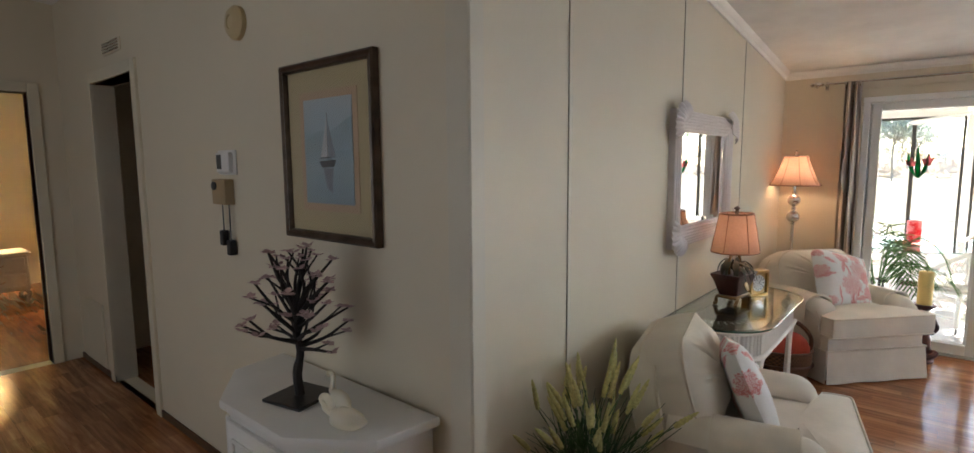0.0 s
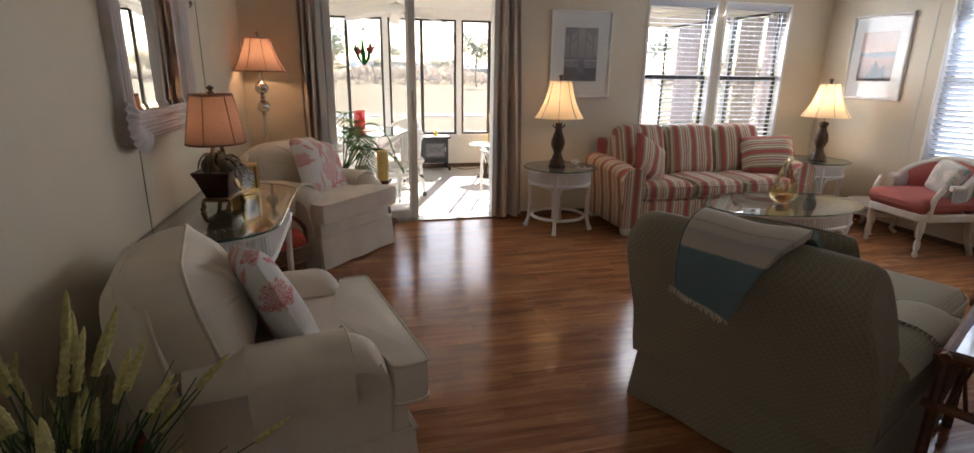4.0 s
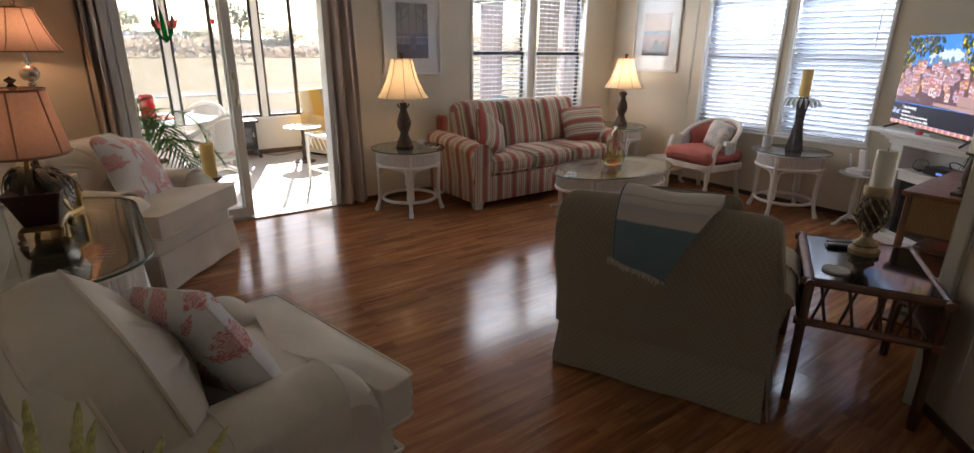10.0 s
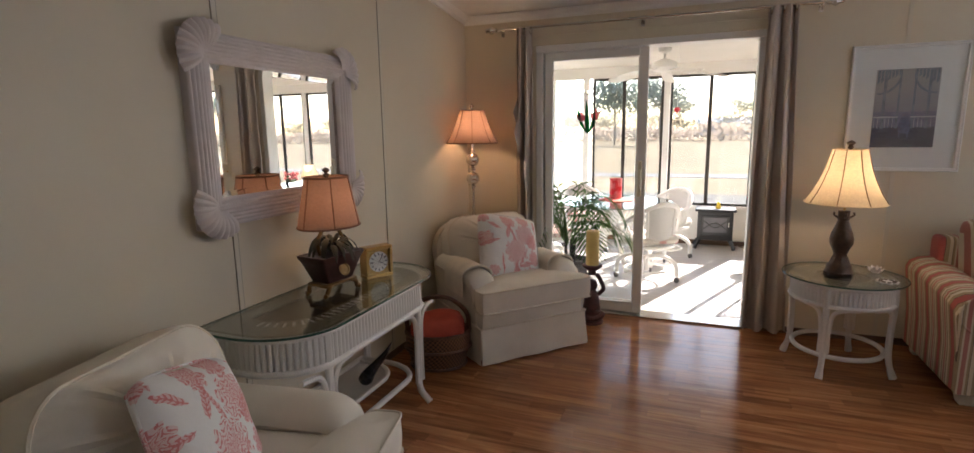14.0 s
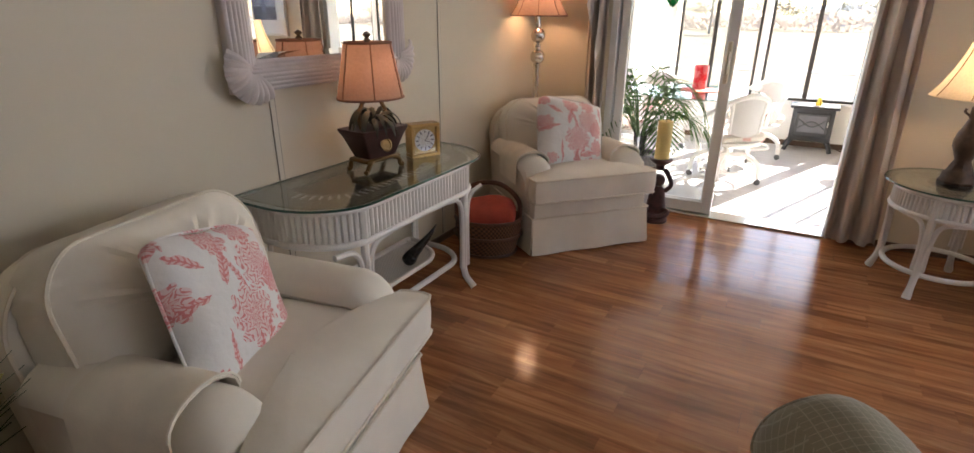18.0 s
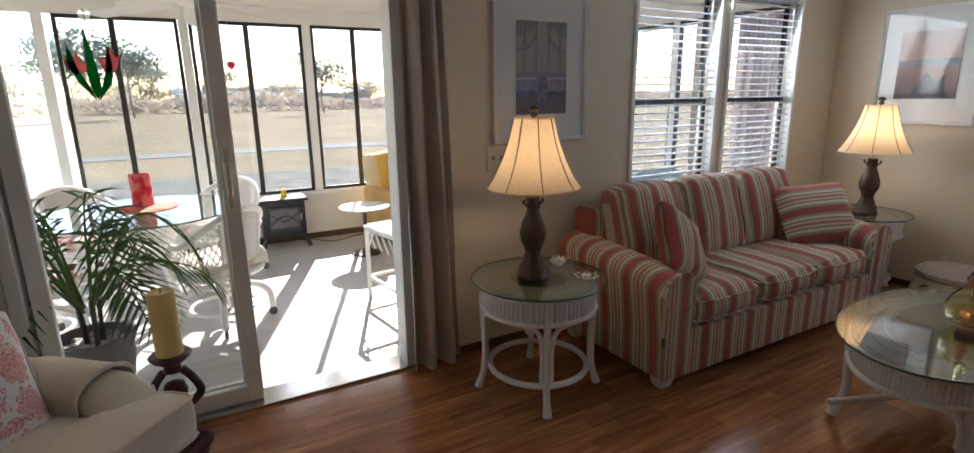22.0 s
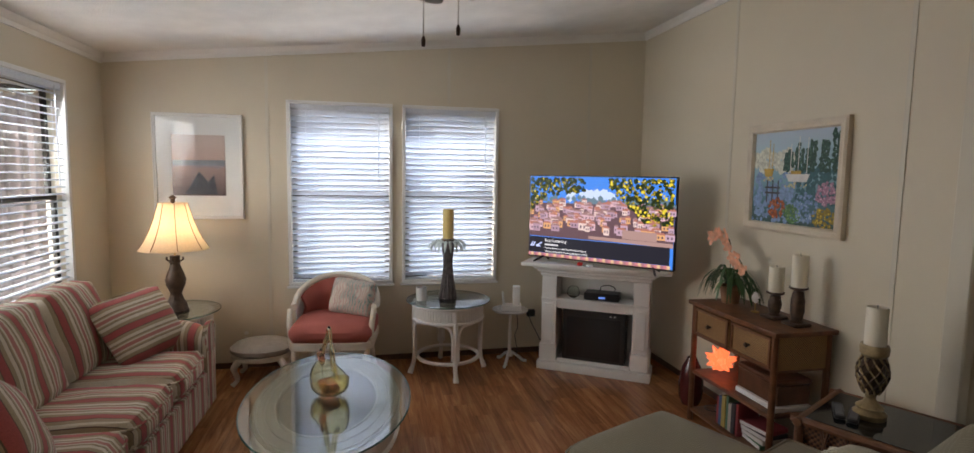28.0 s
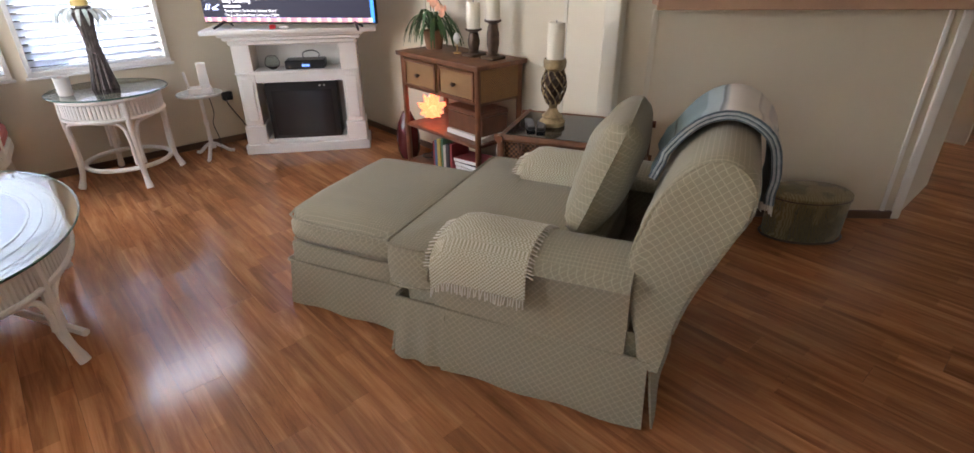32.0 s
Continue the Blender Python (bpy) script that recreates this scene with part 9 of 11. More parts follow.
for k in (-1, 1):
    x0, x1 = sorted((k * 0.012, k * (HX - 0.018)))
    dr = part("drawer", box(x0, x1, -HY - 0.006, -HY + 0.008, 0.55, 0.712, 0.003), CANE, cab, "woven cane drawer front")
    for bx in frame_bars(x0, x1, 0.55, 0.712, 0.016, -HY - 0.014, -HY - 0.004):
        part("drawer_frame", bx, RATTAN, dr)
    part("knob", put(lathe([(0.006, 0), (0.007, 0.01), (0.014, 0.018), (0.01, 0.026), (0, 0.028)], 12), (x0 + x1) / 2, -HY - 0.012, 0.63, 90, 0, 0), BRONZE, dr)
for z in (0.30, 0.06):
    part("shelf", box(-HX, HX, -HY, HY, z, z + 0.018, 0.003), RATTAN, cab)
    for y in (-HY, HY):
        part("shelf_rail", rod((-HX, y, z + 0.008), (HX, y, z + 0.008), 0.012, 8), RATTAN, cab)
BX = material("brown_leather_box", (0.13, 0.05, 0.025), 0.4, var=0.3, scale=14, bump=0.15)
kb = thing("keepsake_box", "brown leather keepsake box on the cabinet's middle shelf", "box", 2.80, 1.64, 0.318, 180)
part("body", box(-0.15, 0.15, -0.10, 0.10, 0.03, 0.135, 0.006), BX, kb)
part("lid", box(-0.155, 0.155, -0.105, 0.105, 0.135, 0.165, 0.008), BX, kb)
part("album", box(-0.15, 0.16, -0.11, 0.10, 0.0, 0.028, 0.003), WHITE_PAINT, kb)
sh = thing("shell_lamp", "glowing orange seashell lamp on the cabinet shelf", "lamp", 3.17, 1.69, 0.318, 180)
SHL = glow("glowing_shell", (1.0, 0.17, 0.06), 0.15)
rs = random.Random(5)
part("shell", put(lathe([(0.002, -0.06), (0.035, -0.045), (0.05, 0.0), (0.038, 0.035), (0.002, 0.055)], 9), 0, 0, 0.085), SHL, sh, smooth=False)
for el, n_, ln in ((-25, 5, 0.085), (18, 6, 0.098), (58, 4, 0.10), (90, 1, 0.105)):
    for k in range(n_):
        a, e_ = 2 * math.pi * (k + 0.4 * (el > 0)) / n_ + rs.uniform(-0.2, 0.2), math.radians(el)
        dr_ = Vector((math.cos(a) * math.cos(e_), math.sin(a) * math.cos(e_), math.sin(e_)))
        part("spine", tube([Vector((0, 0, 0.085)) + dr_ * 0.03, Vector((0, 0, 0.085)) + dr_ * ln], [0.032, 0.003], 5), SHL, sh, smooth=False)
BCOLS = [material("book_cover", c, 0.6, var=0.1, scale=12) for c in ((0.30, 0.05, 0.06), (0.06, 0.12, 0.25), (0.45, 0.36, 0.10), (0.10, 0.22, 0.13), (0.55, 0.52, 0.46), (0.05, 0.05, 0.06))]
x = 3.06
for k in range(7):
    t_ = 0.018 + 0.006 * (k % 3)
    b = thing("book", "upright paperback book on the cabinet's bottom shelf", "book", x, 1.70, 0.078, 180, "shelf books")
    part("cover", box(-t_ / 2, t_ / 2, -0.075, 0.06, 0, 0.16 + 0.012 * (k % 4), 0.002), BCOLS[k % 6], b)
    part("page_block", box(-t_ / 2 + 0.002, t_ / 2 - 0.002, -0.07, 0.062, 0.003, 0.158 + 0.012 * (k % 4)), MAT_WHITE, b)
    x -= t_ + 0.004
for k in range(4):
    b = thing("book", "book lying in a small stack on the bottom shelf", "book", 2.82, 1.67, 0.078 + 0.026 * k, 180 + 6 * (k - 1), "stacked books")
    part("cover", box(-0.10, 0.10, -0.075, 0.075, 0.0, 0.025, 0.002), BCOLS[(k + 3) % 6], b)
    part("page_block", box(-0.097, 0.098, -0.0765, 0.07, 0.003, 0.022), MAT_WHITE, b)
rv = thing("floor_vase", "tall dark red glazed vase on the floor beside the cabinet", "vase", 3.50, 1.66, 0)
part("body", lathe([(0.055, 0), (0.075, 0.05), (0.08, 0.14), (0.065, 0.24), (0.035, 0.30), (0.03, 0.315), (0.026, 0.31), (0.0, 0.29)], 24), material("dark_red_glaze", (0.085, 0.012, 0.012), 0.2, var=0.3, scale=8, bump=0.02), rv)
wr = thing("cable_adapter", "black power adapter with coiled cord on the bottom shelf", "adapter", 3.19, 1.66, 0.078)
part("body", box(-0.03, 0.03, -0.02, 0.02, 0, 0.04, 0.005), BLACK, wr)
part("cord", put(ring(0.045, 0.01, 0.004, 20), 0.03, 0.03, 0), BLACK, wr)

# on the cabinet
oj = thing("orchid_plant", "artificial peach orchid with long leaves in a terracotta pot", "plant", 3.21, 1.62, 0.75)
part("pot", lathe([(0.048, 0), (0.06, 0.085), (0.068, 0.088), (0.068, 0.105), (0.058, 0.105), (0.05, 0.09), (0, 0.088)], 22), material("terracotta", (0.24, 0.12, 0.06), 0.8, var=0.2, scale=14, bump=0.15), oj)
rng = random.Random(21)
for k in range(46):
    a = 2 * math.pi * k / 46 * 3.1
    L = rng.uniform(0.14, 0.27)
    d_ = Vector((math.cos(a), math.sin(a) * 0.6, 0))
    s_ = Vector((-d_.y, d_.x, 0)).normalized()
    hh = rng.uniform(0.05, 0.13)
    pts = spline([(0, 0, 0.09), d_ * L * 0.4 + Vector((0, 0, 0.09 + hh)), d_ * L * 0.8 + Vector((0, 0, 0.08 + hh * 0.6)), d_ * L + Vector((0, 0, 0.05 + rng.uniform(-0.04, 0.03)))], 3)
    rows = [[p - s_ * 0.008 * math.sin(math.pi * (i + 0.8) / (len(pts) + 0.5)), p + s_ * 0.008 * math.sin(math.pi * (i + 0.8) / (len(pts) + 0.5))] for i, p in enumerate(pts)]
    part("leaf", sheet(rows, 0.0012), LEAF, oj)
PEACH = material("peach_petal", (0.80, 0.40, 0.25), 0.7, var=0.25, scale=30)
for path in ([(0, 0, 0.09), (0.02, 0.0, 0.25), (0.03, 0.0, 0.36), (0.08, 0.02, 0.42), (0.17, 0.02, 0.38)], [(0, 0, 0.09), (-0.01, 0.0, 0.22), (-0.06, 0.01, 0.28), (-0.13, 0.01, 0.22)]):
    pts = spline(path, 5)
    st = part("stem", tube(pts, 0.0028, 6), LEAF, oj)
    for p in pts[9::2]:
        fl_ = []
        for j in range(5):
            aa = 2 * math.pi * j / 5 + rng.random()
            u = Vector((math.cos(aa), 0.35, math.sin(aa)))
            s_ = Vector((-math.sin(aa), 0, math.cos(aa))) * 0.013
            c0 = Vector(p) + Vector((rng.uniform(-.012, .012), 0.012, rng.uniform(-.02, .01)))
            fl_.append(sheet([[c0, c0 + s_ * 0.1], [c0 + u * 0.024 - s_ * 1.4, c0 + u * 0.024 + s_ * 1.4], [c0 + u * 0.044 - s_ * 0.6, c0 + u * 0.044 + s_ * 0.6]], 0.0015))
        part("flower", join(*fl_), PEACH, st)


def pillar_holder(x, y, z, h, label):
    p = thing("candle_holder", label, "candle holder", x, y, z, 0, "carved candle holders")
    part("base", box(-0.05, 0.05, -0.05, 0.05, 0, 0.018, 0.005), BRONZE, p)
    col = lathe([(0.035, 0.018), (0.022, 0.03)] + [(0.024 + 0.008 * math.sin(math.pi * k / 10) + 0.0015 * (k % 2), 0.03 + (h - 0.055) * k / 10) for k in range(11)] + [(0.02, h - 0.02), (0.045, h - 0.008), (0.045, h), (0, h)], 18)
    for v in col.verts:
        if 0.03 < v.co.z < h - 0.02:
            a = math.atan2(v.co.y, v.co.x)
            k = 1 + 0.07 * math.sin(6 * a + v.co.z * 120)
            v.co.x *= k
            v.co.y *= k
    part("column", col, BRONZE, p)
    return p


pillar_holder(2.845, 1.62, 0.75, 0.145, "short dark carved candle holder on the rattan cabinet")
pillar_holder(2.70, 1.61, 0.75, 0.20, "tall dark carved candle holder on the rattan cabinet")
candle("ivory pillar candle on the short carved holder", 2.845, 1.62, 0.895, 0.037, 0.135, WAX_IVORY)
candle("ivory pillar candle on the tall carved holder", 2.70, 1.61, 0.95, 0.037, 0.165, WAX_IVORY)
wt = thing("wire_ornament", "small bronze stand with a white glass bud", "ornament", 2.98, 1.63, 0.75)
part("stand", join(lathe([(0.022, 0), (0.022, 0.006), (0.004, 0.01)], 14), rod((0, 0, 0.006), (0, 0, 0.05), 0.003, 6)), BRASS, wt)
part("bud", put(lathe([(0.004, 0), (0.02, 0.02), (0.022, 0.035), (0.01, 0.06), (0, 0.065)], 14), 0, 0, 0.05), WHITE_PAINT, wt)

# rattan end table beside the club chair
rt = thing("rattan_table", "dark rattan end table with black glass top beside the club chair", "table", 2.0, 1.725, 0, 27.5)
LX, LY = 0.30, 0.215
for sx in (-1, 1):
    for sy in (-1, 1):
        part("leg", join(rod((sx * LX, sy * LY, 0), (sx * LX, sy * LY, 0.53), 0.017, 9), rod((sx * (LX - 0.03), sy * LY, 0.02), (sx * (LX - 0.03), sy * LY, 0.36), 0.011, 7)), RATTAN_DARK, rt)
for z in (0.53, 0.36):
    for a, b in (((-LX, -LY, z), (LX, -LY, z)), ((-LX, LY, z), (LX, LY, z)), ((-LX, -LY, z), (-LX, LY, z)), ((LX, -LY, z), (LX, LY, z))):
        e = (Vector(b) - Vector(a)).normalized() * 0.03
        part("rail", rod(Vector(a) - e, Vector(b) + e, 0.017, 8), RATTAN, rt)
for sy in (-1, 1):
    for k in range(14):
        x = -LX + 0.03 + (2 * LX - 0.06) * k / 13
        part("lattice_rod", rod((x, sy * LY, 0.37), (x + (0.035 if k % 2 else -0.035), sy * LY, 0.52), 0.006, 6), RATTAN_DARK, rt)
    part("arch", tube(spline([(-LX + 0.02, sy * LY, 0.08), (-LX + 0.04, sy * LY, 0.26), (-LX + 0.12, sy * LY, 0.335), (0, sy * LY, 0.345), (LX - 0.12, sy * LY, 0.335), (LX - 0.04, sy * LY, 0.26), (LX - 0.02, sy * LY, 0.08)], 4), 0.012, 7), RATTAN_DARK, rt)
for sx in (-1, 1):
    for k in range(9):
        y = -LY + 0.03 + (2 * LY - 0.06) * k / 8
        part("lattice_rod", rod((sx * LX, y, 0.37), (sx * LX, y + (0.035 if k % 2 else -0.035), 0.52), 0.006, 6), RATTAN_DARK, rt)
part("side_panel", join(box(-LX, LX, -LY + 0.012, -LY + 0.018, 0.37, 0.52), box(-LX, LX, LY - 0.018, LY - 0.012, 0.37, 0.52)), BASKET, rt, smooth=False)
part("top_panel", box(-LX + 0.012, LX - 0.012, -LY + 0.012, LY - 0.012, 0.52, 0.535), BASKET, rt, smooth=False)
part("glass_top", box(-LX + 0.014, LX - 0.014, -LY + 0.014, LY - 0.014, 0.537, 0.544, 0.002), material("black_tinted_glass", (0.012, 0.012, 0.014), 0.06, var=0.1, bump=0), rt)
RTM = pose(2.0, 1.725, 0, 0, 0, 27.5)
gc = thing("candle_holder", "gilt openwork urn candle holder on the rattan end table", "candle holder", 2.115, 1.775, 0.544)
GILT = material("aged_gilt", (0.34, 0.25, 0.13), 0.45, metal=0.3, var=0.4, scale=30, bump=0.3)
part("base", lathe([(0.058, 0), (0.06, 0.02), (0.045, 0.035), (0.05, 0.045), (0.03, 0.06), (0.018, 0.08), (0.022, 0.10)], 20), GILT, gc)
for sgn in (-1, 1):
    for k in range(9):
        a0 = 2 * math.pi * k / 9
        pts = []
        for i in range(9):
            t = i / 8
            r = 0.022 + 0.034 * math.sin(math.pi * (0.05 + 0.78 * t))
            a = a0 + sgn * t * 2.0
            pts.append((r * math.cos(a), r * math.sin(a), 0.10 + 0.15 * t))
        part("strand", tube(pts, 0.004, 5), BRONZE if sgn > 0 else GILT, gc)
part("urn_core", lathe([(0.018, 0.10), (0.036, 0.15), (0.044, 0.2), (0.036, 0.24), (0.03, 0.25)], 18), BRONZE, gc)
part("cup", lathe([(0.03, 0.245), (0.05, 0.262), (0.052, 0.29), (0.048, 0.30), (0, 0.295)], 20), GILT, gc)
candle("white pillar candle on the gilt urn holder", 2.115, 1.775, 0.84, 0.038, 0.155, WAX_IVORY)
rc = thing("coaster", "round stone coaster on the rattan end table", "coaster")
rc.matrix_world = RTM @ pose(-0.17, 0.12, 0.544)
part("disc", lathe([(0.048, 0), (0.05, 0.004), (0.048, 0.009), (0, 0.009)], 26), material("pale_stone", (0.42, 0.38, 0.33), 0.6, var=0.15, scale=30), rc)
for k in range(2):
    rm = thing("remote_control", "black remote control on the rattan end table", "remote", group="remotes")
    rm.matrix_world = RTM @ pose(0.16 + 0.055 * k, 0.05, 0.546, 0, 0, 12 + 9 * k)
    part("body", box(-0.02, 0.02, -0.08, 0.08, 0, 0.016, 0.005), BLACK, rm)
    part("buttons", box(-0.013, 0.013, -0.05, 0.06, 0.016, 0.0175), material("grey_rubber", (0.16, 0.16, 0.17), 0.7), rm)

# painted tin by the bar
tin = thing("hamper_tin", "oval painted tin hamper with a lid by the bar wall", "tin", 1.215, 0.905, 0, 45)
TINM = print_mat("painted_tin", (0.25, 0.205, 0.115), (0.030, 0.045, 0.035), 20, 0.47, (0.17, 0.13, 0.05))
part("body", loft([[(px, py, z) for px, py in oval(a, b, 32)] for a, b, z in ((0.175, 0.105, 0), (0.185, 0.115, 0.02), (0.19, 0.12, 0.2), (0.19, 0.12, 0.215))]), TINM, tin)
part("lid", loft([[(px, py, z) for px, py in oval(a, b, 32)] for a, b, z in ((0.195, 0.125, 0.205), (0.195, 0.125, 0.23), (0.17, 0.105, 0.245), (0.05, 0.03, 0.25))]), TINM, tin)
for z in (0.01, 0.215):
    part("rim", tube([(px, py, z) for px, py in oval(0.192, 0.122, 32)], 0.005, 6, closed=True), BRONZE, tin)

# grass plant
gp = thing("grass_plant", "artificial foxtail grass plant in a dark pot by the armchair", "plant", -0.70, 1.80, 0)
part("pot", lathe([(0.09, 0), (0.12, 0.18), (0.13, 0.2), (0.12, 0.21), (0.1, 0.19), (0, 0.18)], 22), material("dark_pot", (0.05, 0.035, 0.025), 0.5), gp)
SPIKE = material("yellow_green_foxtail", (0.62, 0.58, 0.24), 0.9, var=0.25, scale=90, bump=0.8, bump_scale=300)
rng = random.Random(3)


def blade_tip(base, d, reach, h):
    tip = base + d * reach + Vector((0, 0, h))
    tip.x = max(tip.x, -0.19)
    return tip


bl = []
for k in range(230):
    a = rng.uniform(0, 2 * math.pi)
    L = rng.uniform(0.06, 0.28)
    h = rng.uniform(0.20, 0.47)
    d_ = Vector((math.cos(a), math.sin(a), 0))
    s_ = Vector((-d_.y, d_.x, 0))
    base = Vector((rng.uniform(-.07, .07), rng.uniform(-.07, .07), 0.18))
    tip = blade_tip(base, d_, L, h)
    pts = spline([base, base + d_ * L * 0.25 + Vector((0, 0, h * 0.6)), tip], 3)
    wd = rng.uniform(0.004, 0.008)
    bl.append(sheet([[p - s_ * wd * (1 - 0.9 * i / len(pts)), p + s_ * wd * (1 - 0.9 * i / len(pts))] for i, p in enumerate(pts)], 0.001))
part("grass_tuft", join(*bl), LEAF, gp, "dense green grass blades")
for k in range(46):
    a = 2 * math.pi * k / 46 * 3.2 + rng.uniform(-0.15, 0.15)
    L = rng.uniform(0.05, 0.34)
    h = rng.uniform(0.34, 0.60) * (1 - 0.35 * (L / 0.34) ** 2)
    d_ = Vector((math.cos(a), math.sin(a), 0))
    base = Vector((rng.uniform(-.05, .05), rng.uniform(-.05, .05), 0.18))
    tip = blade_tip(base, d_, L, h)
    mid = base + d_ * L * 0.3 + Vector((0, 0, h * 0.62))
    dirn = (tip - mid).normalized()
    st = part("stalk", tube(spline([base, mid, tip], 3), 0.0022, 5), LEAF, gp)
    ln = rng.uniform(0.085, 0.135)
    bend = Vector((rng.uniform(-.1, .1), rng.uniform(-.1, .1), 0)) * ln
    if (tip + dirn * ln).x < -0.205:
        dirn.x = 0.0
        dirn.normalize()
    core, rr = [], []
    for i in range(13):
        t = i / 12
        core.append(tip + dirn * ln * t + bend * t * t)
        rr.append((0.0045 + 0.0055 * math.sin(math.pi * min(1.0, 0.25 + t * 0.8))) * (1 + 0.14 * (-1) ** i) * (0.35 if i == 12 else 1))
    part("foxtail", tube(core, rr, 8), SPIKE, st, "yellow-green seed head")

# ---- bar, kitchen, hall and bedroom ----
BAR_WOOD = material("pale_laminate_bar", (0.50, 0.31, 0.205), 0.35, var=0.08, scale=6, bump=0.04, stretch=(1, 8, 1))
KITCHEN_WALL = material("peach_kitchen_paint", (0.60, 0.46, 0.31), 0.55, var=0.04, scale=2, bump=0.05)
bar = tagged(new("bar_counter"), "pale peach wood-grain bar ledge on the half wall", "counter")
bar.matrix_world = BAR_M
part("slab", box(0.16, BAR_L + 0.10, -0.10, 0.30, 1.052, 1.085, 0.006, 2), BAR_WOOD, bar)
part("edge_strip", box(0.16, BAR_L + 0.10, -0.108, -0.100, 1.035, 1.088, 0.004), BAR_WOOD, bar)
structure("wall_bar_header", box(0.945, 0.945 + T, -0.33, 0.345, 1.56, 2.85), WALL, "cream wall above the kitchen bar", "wall")
tb_ = trim("trim_bar_end", join(box(BAR_L - 0.035, BAR_L + 0.014, -0.014, 0.0, 0, 1.03, 0.005), box(BAR_L - 0.095, BAR_L - 0.072, -0.010, 0.0, 0, 1.03, 0.003)), WHITE_TRIM, "cream corner strip at the bar's end")
tb_.matrix_world = BAR_M
for s in (0.02, 0.17):
    q = trim("trim_batten", box(s, s + 0.025, -0.008, -0.001, 0.05, 2.7 if s < 0.1 else 1.03, 0.002), WALL_TRIM, "thin painted wall batten")
    q.matrix_world = BAR_M
structure("wall_kitchen", box(0.95, 2.15, -1.5, -1.4, -0.1, 2.9), KITCHEN_WALL, "warm peach partition wall", "wall")
wall_plate("cream power outlet on the kitchen wall", pose(1.82, -1.398, 1.01, 0, 0, 180), 2, "outlet")
KWM = Matrix.Translation((0, -2.6, 0)) @ Matrix.Rotation(radians(180), 4, "Z")
window("window_5", "white framed kitchen window behind the sink", -4.32, -3.44, 0.70, 1.98, KWM, 0, dark=False)
blind("white slatted kitchen window blind, half closed", -4.32, -3.44, 0.70, 1.98, KWM @ Matrix.Translation((0, -0.03, 0)), -40)
kc = thing("kitchen_counter", "white kitchen base cabinet with a pale worktop", "cabinet", 3.4, -2.3, 0)
part("body", box(-0.9, -0.20, -0.28, 0.10, 0.0, 0.85, 0.004), WHITE_PAINT, kc)
part("worktop", box(-0.92, -0.18, -0.29, 0.13, 0.85, 0.885, 0.006), BAR_WOOD, kc)
for k in range(2):
    dr = part("door", box(-0.89 + 0.345 * k, -0.89 + 0.345 * k + 0.335, 0.10, 0.12, 0.12, 0.83, 0.005), WHITE_PAINT, kc)
    part("pull", rod((-0.60 + 0.11 * k, 0.135, 0.66), (-0.60 + 0.11 * k, 0.135, 0.76), 0.006, 6), BRASS, dr)
kc2 = thing("sink_counter", "white sink cabinet with a pale worktop behind the bar", "cabinet", 2.80, 0.10, 0)
part("body", box(-0.45, 0.75, -0.27, 0.27, 0.0, 0.83, 0.004), WHITE_PAINT, kc2)
part("worktop", box(-0.47, 0.77, -0.29, 0.29, 0.83, 0.87, 0.006), BAR_WOOD, kc2)
tap = thing("kitchen_tap", "dark bronze gooseneck kitchen tap", "tap", 2.57, 0.02, 0.87, 120)
part("spout", tube(spline([(0, 0, 0), (0, 0, 0.2), (0, 0.05, 0.27), (0, 0.13, 0.25), (0, 0.16, 0.2)], 5), 0.014, 8), BRONZE, tap)
dk = thing("dish_rack", "round wire dish basket beside the sink", "dish rack", 2.66, 0.16, 0.87)
part("basket", loft([[(px, py, z) for px, py in oval(a, a, 24)] for a, z in ((0.10, 0.0), (0.15, 0.10), (0.145, 0.10), (0.10, 0.01))]), CANE, dk)
mw_ = thing("microwave", "white microwave oven with a dark door on the counter", "microwave", 2.90, -2.40, 0.885)
part("body", box(-0.19, 0.19, -0.16, 0.16, 0.008, 0.275, 0.008), WHITE_PAINT, mw_)
part("door_glass", box(-0.10, 0.165, 0.16, 0.17, 0.05, 0.235, 0.003), BLACK, mw_)
part("controls", box(-0.175, -0.115, 0.16, 0.167, 0.04, 0.25, 0.002), WHITE_TRIM, mw_)
uc = thing("wall_cabinet", "white kitchen wall cabinet", "cabinet", 2.70, -2.44, 1.40)
part("body", box(-0.35, 0.35, -0.15, 0.15, 0, 0.75, 0.005), WHITE_PAINT, uc)
part("door", box(-0.33, 0.33, 0.15, 0.17, 0.02, 0.73, 0.005), WHITE_PAINT, uc)
kcl = thing("wall_clock", "round white kitchen wall clock", "clock", 3.17, -2.598, 1.70)
part("rim", put(ring(0.12, 0, 0.012, 28), 0, 0.012, 0, 90, 0, 0), WHITE_PAINT, kcl)
part("dial", put(lathe([(0.118, 0), (0.118, 0.01), (0, 0.01)], 28), 0, 0.012, 0, -90, 0, 0), MAT_WHITE, kcl)
for a, L in ((0.4, 0.06), (2.2, 0.09)):
    part("clock_hand", box(-0.004, 0.004, 0.024, 0.027, 0, L), INK, kcl, m=Matrix.Rotation(a, 4, "Y"))
fd = thing("refrigerator", "white refrigerator with a long handle", "refrigerator", 2.12, -2.2, 0)
part("body", box(-0.18, 0.36, -0.35, 0.33, 0.02, 1.72, 0.012), WHITE_PAINT, fd)
